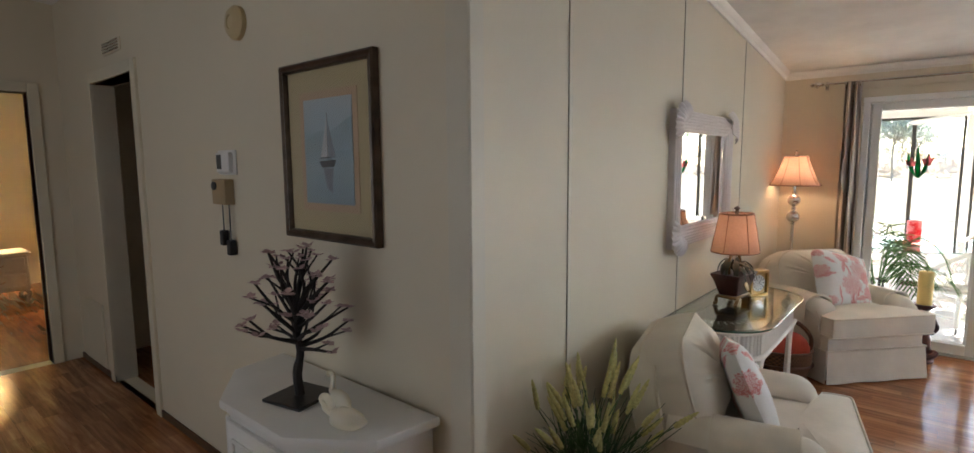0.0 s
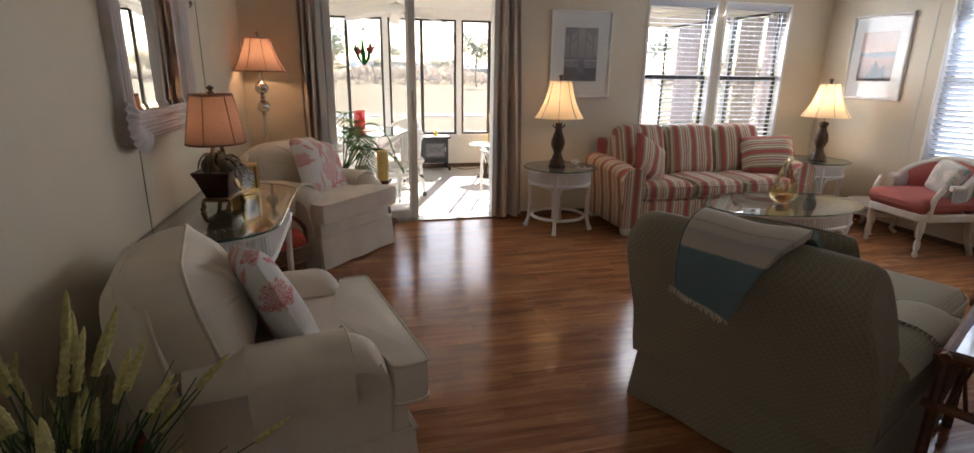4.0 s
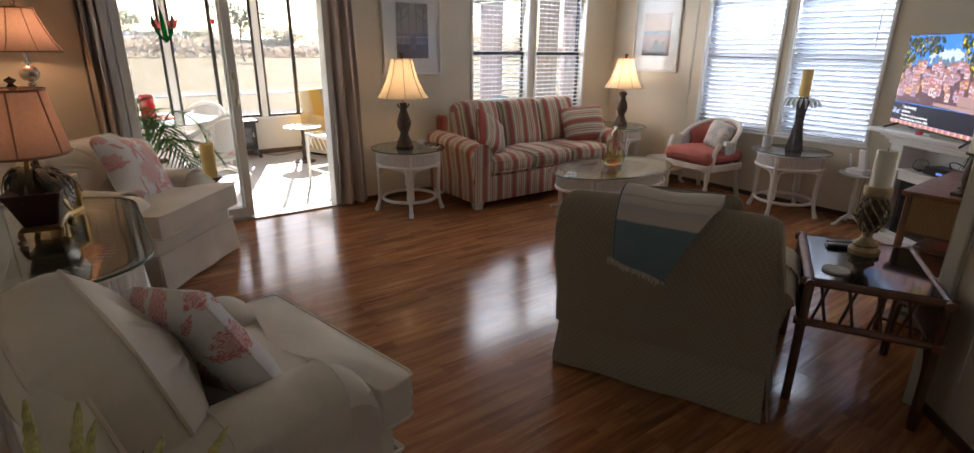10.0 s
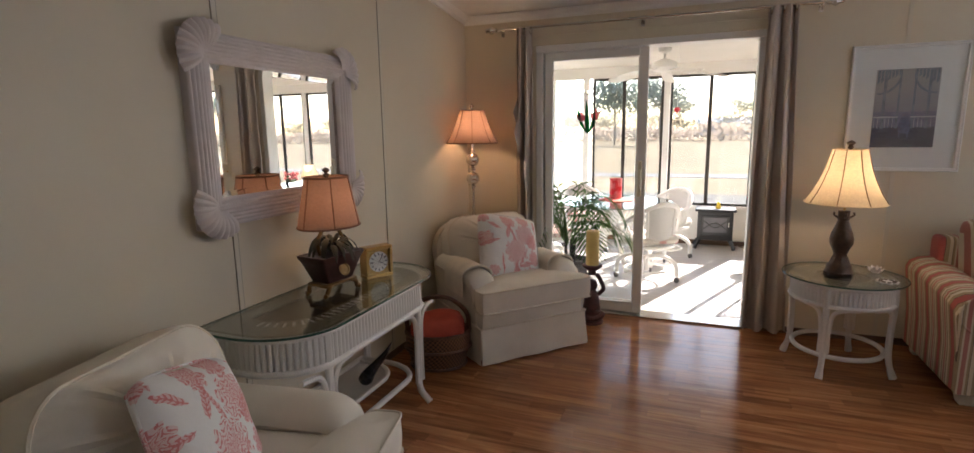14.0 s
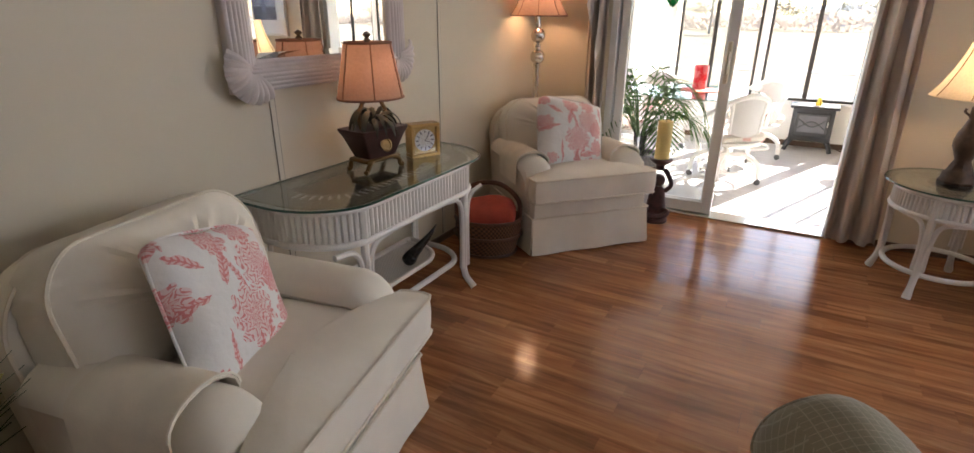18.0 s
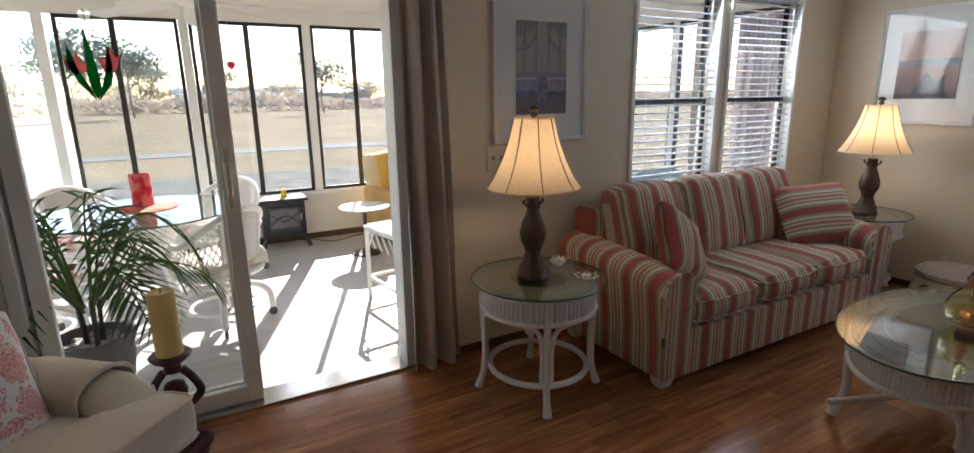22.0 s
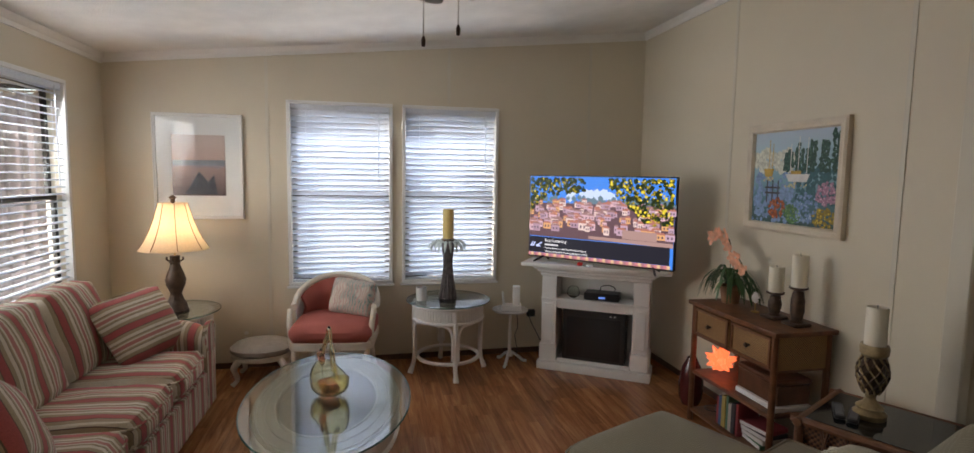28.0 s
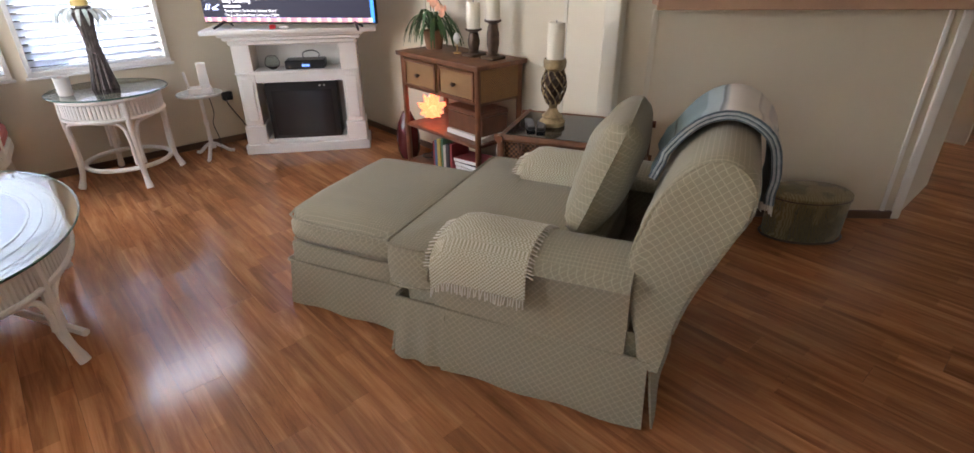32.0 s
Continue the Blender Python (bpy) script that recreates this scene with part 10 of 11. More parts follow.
part("door", box(-0.18, 0.36, 0.335, 0.39, 0.04, 1.70, 0.015, 2), WHITE_PAINT, fd)
part("handle", rod((0.31, 0.42, 0.8), (0.31, 0.42, 1.4), 0.012, 8), CHROME, fd)
sb = thing("soap_bottle", "amber soap pump bottle on the bar ledge", "bottle", 1.47, 0.64, 1.085)
part("bottle", lathe([(0.026, 0), (0.028, 0.005), (0.028, 0.07), (0.012, 0.085), (0.012, 0.095)], 16), material("amber_soap", (0.40, 0.20, 0.05), 0.2), sb)
part("pump", join(rod((0, 0, 0.09), (0, 0, 0.13), 0.005, 8), box(-0.008, 0.03, -0.006, 0.006, 0.125, 0.135, 0.003)), BLACK, sb)
window_light("kitchen_daylight", look((3.88, -2.70, 1.35), (3.6, 0, 1.2)), 0.85, 1.2, 1.6)
kl = thing("ceiling_light", "round frosted kitchen ceiling light, lit warm", "ceiling light", 2.55, -0.55, ceil_z(-0.55) - 0.10)
part("dome", lathe([(0.001, -0.03), (0.08, -0.02), (0.13, 0.01), (0.15, 0.05)], 28), SHADE_CREAM, kl)
part("base_ring", lathe([(0.155, 0.05), (0.16, 0.06), (0.16, 0.12), (0.0, 0.12)], 28), WHITE_PAINT, kl)
bulb("kitchen_light", 2.55, -0.55, ceil_z(-0.55) - 0.07, 3.4, (1.0, 0.72, 0.45))
# daylight from the front windows behind the hallway, never in view
window("window_6", "white framed front window", 0.4, 2.2, 0.75, 2.0, KWM @ Matrix.Translation((0.9, 0, 0)), 0, dark=False)
window_light("front_daylight", look((-2.2, -2.5, 1.4), (-1.4, 1.3, 1.3)), 1.8, 1.2, 1.0)

bed = thing("bed", "cream quilted bed with an ivory headboard in the bedroom", "bed", -7.0, 2.40, 0, 0)
part("mattress", put(cushion(1.9, 1.5, 0.30, puff=0.05), 0, 0, 0.50), CREAM, bed)
part("skirt", box(-0.93, 0.93, -0.72, 0.72, 0.05, 0.40, 0.02), CREAM_WELT, bed)
part("headboard", extrude([(-0.75, 0.3), (0.75, 0.3), (0.75, 1.05), (0.45, 1.15), (0.0, 1.32), (-0.45, 1.15), (-0.75, 1.05)], 0, 0.05, 0.012), IVORY_WOOD, bed, m=pose(-0.95, 0, 0, 90, 0, 90))
part("pillow", put(cushion(0.40, 0.62, 0.16, puff=0.4), -0.70, -0.36, 0.72, 0, -18, 0), CREAM, bed)
ns = thing("nightstand", "ivory two-drawer nightstand with curved legs", "nightstand", -7.75, 1.18, 0, 90)
part("body", box(-0.25, 0.25, -0.20, 0.20, 0.16, 0.56, 0.008), IVORY_WOOD, ns)
part("top", box(-0.28, 0.28, -0.23, 0.22, 0.56, 0.59, 0.01), IVORY_WOOD, ns)
for z in (0.20, 0.38):
    d1 = part("drawer", box(-0.22, 0.22, -0.215, -0.195, z, z + 0.15, 0.006), IVORY_WOOD, ns)
    part("pull", tube(spline([(-0.04, -0.22, z + 0.08), (0, -0.24, z + 0.065), (0.04, -0.22, z + 0.08)], 4), 0.005, 6), BRASS, d1)
for sx in (-1, 1):
    for sy in (-1, 1):
        part("leg", tube(spline([(sx * 0.21, sy * 0.16, 0.17), (sx * 0.24, sy * 0.19, 0.11), (sx * 0.215, sy * 0.17, 0.04), (sx * 0.25, sy * 0.20, 0.012)], 4), 0.022, 8), IVORY_WOOD, ns)
bl_ = thing("table_lamp", "small bedside lamp with a lit cream shade", "lamp", -7.8, 1.05, 0.59)
part("base", lathe([(0.06, 0), (0.06, 0.02), (0.02, 0.05), (0.04, 0.14), (0.015, 0.25), (0.015, 0.3)], 16), IVORY_WOOD, bl_)
shade(bl_, [(0.16, 0.28), (0.12, 0.38), (0.09, 0.48)], SHADE_CREAM, 6, SHADE_CREAM, band=0.004)
bulb("bedside_light", -7.8, 1.05, 0.96, 1.4, (1.0, 0.66, 0.32))

# living-room ceiling fan
fan = thing("ceiling_fan", "white ceiling fan with glass light shades and pull chains", "ceiling fan", 1.85, 3.55, 0)
ZC = ceil_z(3.55)
part("canopy", lathe([(0.02, ZC - 0.09), (0.05, ZC - 0.07), (0.075, ZC - 0.01), (0.075, ZC + 0.01)], 24), WHITE_PAINT, fan)
part("downrod", rod((0, 0, 2.28), (0, 0, ZC - 0.05), 0.012, 10), WHITE_PAINT, fan)
part("motor", lathe([(0.04, 2.13), (0.09, 2.15), (0.115, 2.18), (0.115, 2.24), (0.08, 2.28), (0.02, 2.30)], 28), WHITE_PAINT, fan)
for k in range(5):
    a = 2 * math.pi * k / 5 + 0.45
    bm = extrude([(0.17, -0.05), (0.30, -0.062), (0.60, -0.068), (0.66, -0.05), (0.67, 0.0), (0.66, 0.05), (0.60, 0.068), (0.30, 0.062), (0.17, 0.05)], -0.004, 0.004)
    bm.transform(pose(0, 0, 2.165, 0, 0, math.degrees(a)) @ pose(0, 0, 0, 10, 0, 0))
    bl2 = part("blade", bm, WHITE_PAINT, fan)
    bm = tube([(0.09, 0, 0), (0.20, 0, -0.005)], 0.014, 6)
    bm.transform(pose(0, 0, 2.17, 0, 0, math.degrees(a)))
    part("blade_arm", bm, BRASS, bl2)
FROST = material("frosted_shade", (0.75, 0.74, 0.72), 0.5, var=0.05, scale=8)
part("light_hub", lathe([(0.03, 2.06), (0.055, 2.08), (0.05, 2.13)], 18), BRASS, fan)
for k in range(4):
    a = 2 * math.pi * k / 4 + 0.3
    bm = lathe([(0.02, 0.0), (0.035, -0.03), (0.055, -0.08), (0.06, -0.11), (0.055, -0.108), (0.05, -0.08), (0.03, -0.03)], 18)
    bm.transform(pose(0.07 * math.cos(a), 0.07 * math.sin(a), 2.085, 0, 0, math.degrees(a)) @ pose(0, 0, 0, 0, -38, 0))
    part("light_shade", bm, FROST, fan)
for x, y, z in ((0.02, 0.05, 1.855), (0.0, -0.04, 1.885)):
    part("pull_chain", rod((x, y, z), (x, y, 2.07), 0.0022, 5), CHROME, fan)
    part("chain_pull", put(lathe([(0.003, 0), (0.006, -0.01), (0.005, -0.025), (0, -0.028)], 8), x, y, z), BRONZE, fan)

# ---- porch ----
def porch_frame(x, y0, y1, mat, w, label):
    return trim("porch_post", box(x - w / 2, x + w / 2, y0, y1, 0.42, 2.06, 0.003), mat, label)


for x in (-3.4, -2.2, -1.05, -0.6, 0.42, 1.47, 2.45, 3.4, 4.4):
    porch_frame(x, PY + 0.0, PY + 0.09, WHITE_FRAME, 0.075, "white porch window post")
wins = [(-3.36, -2.24), (-2.16, -1.09), (-0.51, 0.38), (0.46, 1.43), (1.51, 2.41), (2.49, 3.36), (3.44, 4.36)]
for i, (a, b) in enumerate(wins):
    w = tagged(new(f"window_{7 + i}"), "dark bronze framed sliding porch window", "window", kind="structure")
    mid = {2: -0.11, 3: 0.93, 4: 1.93}.get(i, (a + b) / 2)
    for bx in frame_bars(a, b, 0.44, 2.06, 0.03, PY + 0.02, PY + 0.05):
        part("window_frame", bx, DARK_FRAME, w)
    part("meeting_stile", box(mid - 0.022, mid + 0.022, PY + 0.03, PY + 0.06, 0.46, 2.04, 0.003), DARK_FRAME, w)
    for p0, p1 in ((a + 0.03, mid - 0.022), (mid + 0.022, b - 0.03)):
        g = part("pane", box(p0, p1, PY + 0.034, PY + 0.038, 0.47, 2.03), PORCH_PANE, w, smooth=False)
        g.visible_shadow = False
for k, (a, b) in enumerate(((5.74, 7.13), (7.19, 8.74))):
    w = tagged(new(f"window_{7 + len(wins) + k}"), "dark bronze framed sliding porch window in the end wall", "window", kind="structure")
    w.matrix_world = pose(PE, 0, 0, 0, 0, 90)
    for bx in frame_bars(a, b, 0.44, 2.06, 0.03, -0.05, -0.02):
        part("window_frame", bx, DARK_FRAME, w)
    mid = (a + b) / 2
    part("meeting_stile", box(mid - 0.022, mid + 0.022, -0.06, -0.03, 0.46, 2.04, 0.003), DARK_FRAME, w)
    for p0, p1 in ((a + 0.03, mid - 0.022), (mid + 0.022, b - 0.03)):
        g = part("pane", box(p0, p1, -0.038, -0.034, 0.47, 2.03), PORCH_PANE, w, smooth=False)
        g.visible_shadow = False
trim("porch_post", box(PE, PE + 0.09, 7.13, 7.19, 0.42, 2.06, 0.003), WHITE_FRAME, "white porch window post")
trim("porch_sill", box(PE - 0.03, PE + 0.1, YN + T, PY, 0.405, 0.44, 0.004), WHITE_FRAME, "white porch window sill")
trim("porch_sill", box(-4.0, PE, PY - 0.03, PY + 0.1, 0.405, 0.44, 0.004), WHITE_FRAME, "white porch window sill")
trim("porch_base", box(-4.0, PE, PY - 0.014, PY, PZ, PZ + 0.06, 0.003), BASEBOARD, "wooden porch baseboard")

# glass dining table with four cane chairs on casters
dt = thing("dining_table", "round glass dining table on a white rattan base on the porch", "table", 0.0, 7.32, PZ)
part("glass_top", lathe([(0.60, 0.705), (0.605, 0.71), (0.60, 0.715), (0, 0.715)], 48), GLASS, dt, "round clear glass top").visible_shadow = False
part("glass_rim", ring(0.603, 0.71, 0.005, 48, m=6), GLASS_EDGE, dt)
for k in range(4):
    a = math.pi / 2 * k + 0.6
    c_, s_ = math.cos(a), math.sin(a)
    part("leg", tube(spline([(0.34 * c_, 0.34 * s_, 0.015), (0.20 * c_, 0.20 * s_, 0.25), (0.15 * c_, 0.15 * s_, 0.45), (0.32 * c_, 0.32 * s_, 0.69)], 5), 0.025, 9), WICKER_WHITE, dt)
    part("lattice", tube([(0.22 * c_, 0.22 * s_, 0.22), (0.17 * math.cos(a + 1.57), 0.17 * math.sin(a + 1.57), 0.5)], 0.012, 6), WICKER_WHITE, dt)
part("collar", ring(0.16, 0.42, 0.02, 24), WICKER_WHITE, dt)
pm = thing("placemat", "round red placemat on the glass table", "placemat", 0.02, 7.42, PZ + 0.715)
part("mat", lathe([(0.19, 0.001), (0.19, 0.005), (0, 0.006)], 32), material("red_placemat", (0.60, 0.10, 0.05), 0.8, var=0.1, scale=30), pm)
rvv = thing("vase", "red dotted glass hurricane vase on the table", "vase", 0.0, 7.5, PZ + 0.721)
part("body", lathe([(0.065, 0), (0.066, 0.22), (0.062, 0.22), (0.06, 0.01), (0, 0.008)], 24), print_mat("red_dotted_glass", (0.50, 0.02, 0.03), (0.65, 0.30, 0.30), 26, 0.45), rvv)
CUSH = print_mat("red_flower_cushion", (0.66, 0.62, 0.55), (0.50, 0.12, 0.10), 14, 0.5)


def porch_chair(x, y, rz):
    c = thing("dining_chair", "white cane-backed swivel dining chair on casters, porch table", "chair", x, y, PZ, rz, "chairs round the porch table")
    for k in range(4):
        a = math.pi / 2 * k + math.pi / 4
        ca, sa = math.cos(a), math.sin(a)
        leg = part("leg", tube(spline([(0.03 * ca, 0.03 * sa, 0.24), (0.16 * ca, 0.16 * sa, 0.25), (0.27 * ca, 0.27 * sa, 0.18), (0.29 * ca, 0.29 * sa, 0.06)], 5), 0.021, 8), WICKER_WHITE, c)
        part("caster", put(lathe([(0.0, -0.012), (0.026, -0.01), (0.026, 0.01), (0, 0.012)], 16), 0.29 * ca, 0.29 * sa, 0.027, 90, 0, math.degrees(a)), material("grey_caster", (0.10, 0.10, 0.10), 0.5) if k == 0 and not bpy.data.materials.get("grey_caster") else bpy.data.materials["grey_caster"], leg)
    part("column", rod((0, 0, 0.10), (0, 0, 0.36), 0.03, 12), WICKER_WHITE, c)
    part("leg_ring", ring(0.20, 0.12, 0.012, 28), WICKER_WHITE, c)
    part("seat_frame", put(ring(0.25, 0, 0.02, 28), 0, 0, 0.37), WICKER_WHITE, c)
    part("seat", put(cushion(0.46, 0.46, 0.09, puff=0.2), 0, 0, 0.42), CUSH, c)
    arc, rows = [], []
    for i in range(25):
        a = math.pi * (-0.08 + 1.16 * i / 24)
        h = 0.58 + 0.20 * max(0, math.sin(a)) ** 1.2
        arc.append((0.28 * math.cos(a), 0.26 * math.sin(a), h))
        rows.append([(0.265 * math.cos(a) * (0.90 + 0.1 * k / 4), 0.25 * math.sin(a) * (0.90 + 0.1 * k / 4), 0.38 + (h - 0.40) * k / 4) for k in range(5)])
    part("top_rail", tube(arc, 0.022, 8), WICKER_WHITE, c)
    part("cane_back", sheet(rows[8:17], 0.006), CANE_WHITE, c)
    at = lambda i, k: Vector(rows[i][int(k)]).lerp(Vector(rows[i][min(4, int(k) + 1)]), k - int(k))
    for edge in (8, 16):
        part("back_post", tube([at(edge, k) for k in range(5)], 0.014, 8), WICKER_WHITE, c)
    for first in (0, 16):
        for j in range(-4, 9):
            for turn in (1, -1):
                line = [(first + i, (i - j) * 1.0 if turn > 0 else 4 - (i - j) * 1.0) for i in range(9) if 0 <= i - j <= 4]
                if len(line) > 1:
                    part("lattice_strip", tube([at(i, k) for i, k in line], 0.0045, 5), WICKER_WHITE, c)
    for s in (-1, 1):
        part("arm_post", tube(spline([(s * 0.25, -0.08, 0.37), (s * 0.29, -0.10, 0.48), (s * 0.275, -0.065, 0.58)], 4), 0.019, 8), WICKER_WHITE, c)
    return c


for x, y in ((0.40, 6.86), (0.50, 7.92), (-0.45, 8.06), (-0.62, 6.98)):
    porch_chair(x, y, math.degrees(math.atan2(7.32 - y, 0.0 - x)) + 90)

# potted palm
pt = thing("potted_palm", "leafy parlour palm in a dark pot with pebbles on the porch", "plant", -0.20, 6.14, PZ)
pt.scale = (1.15, 1.15, 1.3)
part("pot", lathe([(0.11, 0), (0.15, 0.24), (0.155, 0.26), (0.14, 0.26), (0.13, 0.22), (0, 0.22)], 24), material("grey_brown_pot", (0.10, 0.085, 0.08), 0.6, var=0.2, scale=10), pt)
PEB = material("pebbles", (0.30, 0.27, 0.24), 0.7, var=0.5, scale=40, bump=0.3)
rng = random.Random(9)
pb = []
for k in range(40):
    a, r = rng.uniform(0, 6.28), 0.12 * rng.random() ** 0.5
    pb.append(put(lathe([(0.001, -0.012), (0.014, -0.006), (0.016, 0.002), (0.001, 0.012)], 7), r * math.cos(a), r * math.sin(a), 0.228))
part("pebble_bed", join(*pb), PEB, pt)
for k in range(5):
    part("stem", tube(spline([(0.03 * math.cos(k * 1.3), 0.03 * math.sin(k * 1.3), 0.22), (0.04 * math.cos(k * 1.3), 0.04 * math.sin(k * 1.3), 0.40)], 3), 0.010, 6), BARK, pt)
PALM = shade_cloth("palm_leaf", (0.11, 0.20, 0.07), 0.4)
for k in range(22):
    a = 2 * math.pi * k / 22 * 3.7 + rng.uniform(-0.2, 0.2)
    L = rng.uniform(0.32, 0.54)
    lift = rng.uniform(0.08, 0.34)
    d_ = Vector((math.cos(a), math.sin(a), 0))
    sp = spline([d_ * 0.03 + Vector((0, 0, 0.36)), d_ * L * 0.45 + Vector((0, 0, 0.42 + lift)), d_ * L * 0.8 + Vector((0, 0, 0.40 + lift * 0.9)), d_ * L + Vector((0, 0, 0.34 + lift * 0.5))], 5)
    bits = [tube(sp, [0.005] * 8 + [0.003] * 8, 5)]
    s_ = Vector((-d_.y, d_.x, 0))
    for i in range(3, 16):
        p = sp[i]
        t_ = (sp[min(i + 1, 15)] - sp[i - 1]).normalized()
        ll = 0.19 * math.sin(math.pi * (i - 1.5) / 15.5)
        for sg in (-1, 1):
            tip = p + (s_ * sg * 0.85 + t_ * 0.7).normalized() * ll + Vector((0, 0, -0.03))
            md = (p + tip) / 2 + Vector((0, 0, 0.006))
            bits.append(sheet([[p - t_ * 0.002, p + t_ * 0.002], [md - t_ * 0.007, md + t_ * 0.007], [tip - t_ * 0.001, tip + t_ * 0.001]], 0.001))
    part("frond", join(*bits), PALM, pt)

# little black stove heater
st = thing("stove_heater", "small black stove-style electric heater on curved feet", "heater", 1.05, 8.60, PZ, 0)
part("body", box(-0.20, 0.20, -0.12, 0.12, 0.12, 0.47, 0.01, 2), BLACK_METAL, st)
part("top", box(-0.23, 0.23, -0.15, 0.14, 0.47, 0.50, 0.008), BLACK_METAL, st)
dr = part("door", box(-0.165, 0.165, -0.14, -0.12, 0.17, 0.43, 0.01), BLACK_METAL, st)
part("door_window", box(-0.13, 0.13, -0.143, -0.139, 0.22, 0.40), material("grey_stove_window", (0.10, 0.10, 0.11), 0.15), dr, smooth=False)
for k in (-1, 1):
    part("window_bar", tube(spline([(-0.13, -0.147, 0.31 + k * 0.05), (0, -0.147, 0.31 - k * 0.03), (0.13, -0.147, 0.31 + k * 0.05)], 4), 0.006, 6), BLACK_METAL, dr)
part("handle", rod((0.15, -0.15, 0.29), (0.15, -0.15, 0.35), 0.008, 8), CHROME, dr)
for sx in (-1, 1):
    for sy in (-1, 1):
        part("foot", tube(spline([(sx * 0.16, sy * 0.09, 0.13), (sx * 0.20, sy * 0.12, 0.07), (sx * 0.22, sy * 0.14, 0.012)], 4), 0.022, 8), BLACK_METAL, st)
dk2 = thing("duck_figurine", "small yellow ornament on the stove heater", "ornament", 1.08, 8.58, PZ + 0.5)
part("body", lathe([(0.03, 0), (0.035, 0.02), (0.02, 0.045), (0.022, 0.06), (0.012, 0.08), (0, 0.085)], 14), material("yellow_glaze", (0.70, 0.50, 0.04), 0.4), dk2)
hcab = thing("power_cable", "brown cord from the heater along the porch floor", "cable")
part("cord", tube(spline([(1.25, 8.68, PZ + 0.05), (1.5, 8.55, PZ + 0.006), (1.8, 8.66, PZ + 0.006), (2.2, 8.70, PZ + 0.006)], 6), 0.006, 6), BASEBOARD, hcab)

# round pedestal table, sunset armchair, glass side table
rp = thing("pedestal_table", "small round white-topped table on a dark turned pedestal", "side table", 1.68, 7.95, PZ)
part("top", lathe([(0.225, 0.44), (0.23, 0.447), (0.225, 0.455), (0, 0.456)], 32), WHITE_PAINT, rp)
part("pedestal", lathe([(0.13, 0), (0.13, 0.015), (0.05, 0.03), (0.022, 0.06), (0.03, 0.12), (0.018, 0.18), (0.03, 0.24), (0.018, 0.30), (0.02, 0.40), (0.06, 0.44)], 18), BRONZE, rp)
SUNSET = ramp_mat("painted_sunset_cloth", 0, [(0.0, (0.68, 0.56, 0.36)), (0.15, (0.68, 0.54, 0.32)), (0.20, (0.66, 0.42, 0.08)), (0.40, (0.64, 0.40, 0.08)), (0.45, (0.34, 0.32, 0.18)), (0.60, (0.36, 0.33, 0.18)), (0.64, (0.62, 0.13, 0.12)), (0.88, (0.60, 0.12, 0.12)), (0.93, (0.66, 0.42, 0.10)), (1, (0.66, 0.42, 0.10))], 0.05, 5, 0.85, span=(-0.36, 0.36))
oc_ = thing("armchair", "armchair painted in red, yellow and green bands on the porch", "armchair", 2.28, 8.34, PZ, 21)
part("base", box(-0.33, 0.33, -0.33, 0.33, 0.03, 0.30, 0.02), SUNSET, oc_)
part("seat_cushion", put(cushion(0.50, 0.56, 0.15, puff=0.15), 0, -0.05, 0.37), material("coral_seat", (0.62, 0.10, 0.09), 0.85, var=0.1), oc_)
for s in (-1, 1):
    a0, a1 = sorted((s * 0.36, s * 0.25))
    part("arm", arm_solid(a0, a1, -0.32, 0.28, 0.56, 0.52, 0.10), material("ochre_cloth", (0.62, 0.38, 0.14), 0.85, var=0.15, scale=6), oc_)
part("backrest", put(cushion(0.66, 0.52, 0.16, puff=0.2), 0, 0.27, 0.62, 78, 0, 0), SUNSET, oc_)
gst = thing("side_table", "white bamboo side table with a glass top on the porch", "side table", 1.62, 6.62, PZ, 8)
part("glass_top", box(-0.24, 0.24, -0.24, 0.24, 0.545, 0.553), GLASS, gst, smooth=False).visible_shadow = False
for sx in (-1, 1):
    for sy in (-1, 1):
        part("leg", rod((sx * 0.23, sy * 0.23, 0), (sx * 0.23, sy * 0.23, 0.54), 0.017, 8), WICKER_WHITE, gst)
    for z in (0.53, 0.16):
        part("rail", rod((sx * 0.23, -0.23, z), (sx * 0.23, 0.23, z), 0.015, 8), WICKER_WHITE, gst)
        part("rail", rod((-0.23, sx * 0.23, z), (0.23, sx * 0.23, z), 0.015, 8), WICKER_WHITE, gst)
    for k in range(5):
        part("lattice", tube([(sx * 0.23, -0.2 + 0.1 * k, 0.40), (sx * 0.23, -0.2 + 0.1 * (k + (1 if k < 4 else -1)), 0.53)], 0.007, 6), WICKER_WHITE, gst)
gl_ = thing("table_lamp", "small gold porch lamp with a tan shade", "lamp", 2.68, 7.95, PZ + 0.50)
part("base", lathe([(0.06, 0), (0.06, 0.015), (0.012, 0.04), (0.025, 0.12), (0.012, 0.2), (0.012, 0.38)], 16), BRONZE, gl_)
shade(gl_, [(0.13, 0.34), (0.09, 0.45), (0.06, 0.52)], SHADE_CREAM, 6, SHADE_CREAM, band=0.004)
fv = thing("flower_vase", "brown vase of pink artificial flowers on the porch table", "vase", 2.95, 7.90, PZ + 0.50)
part("vase", lathe([(0.04, 0), (0.06, 0.08), (0.03, 0.18), (0.045, 0.22), (0, 0.2)], 18), PLANTER, fv)
rng = random.Random(13)
bits, fl2 = [], []
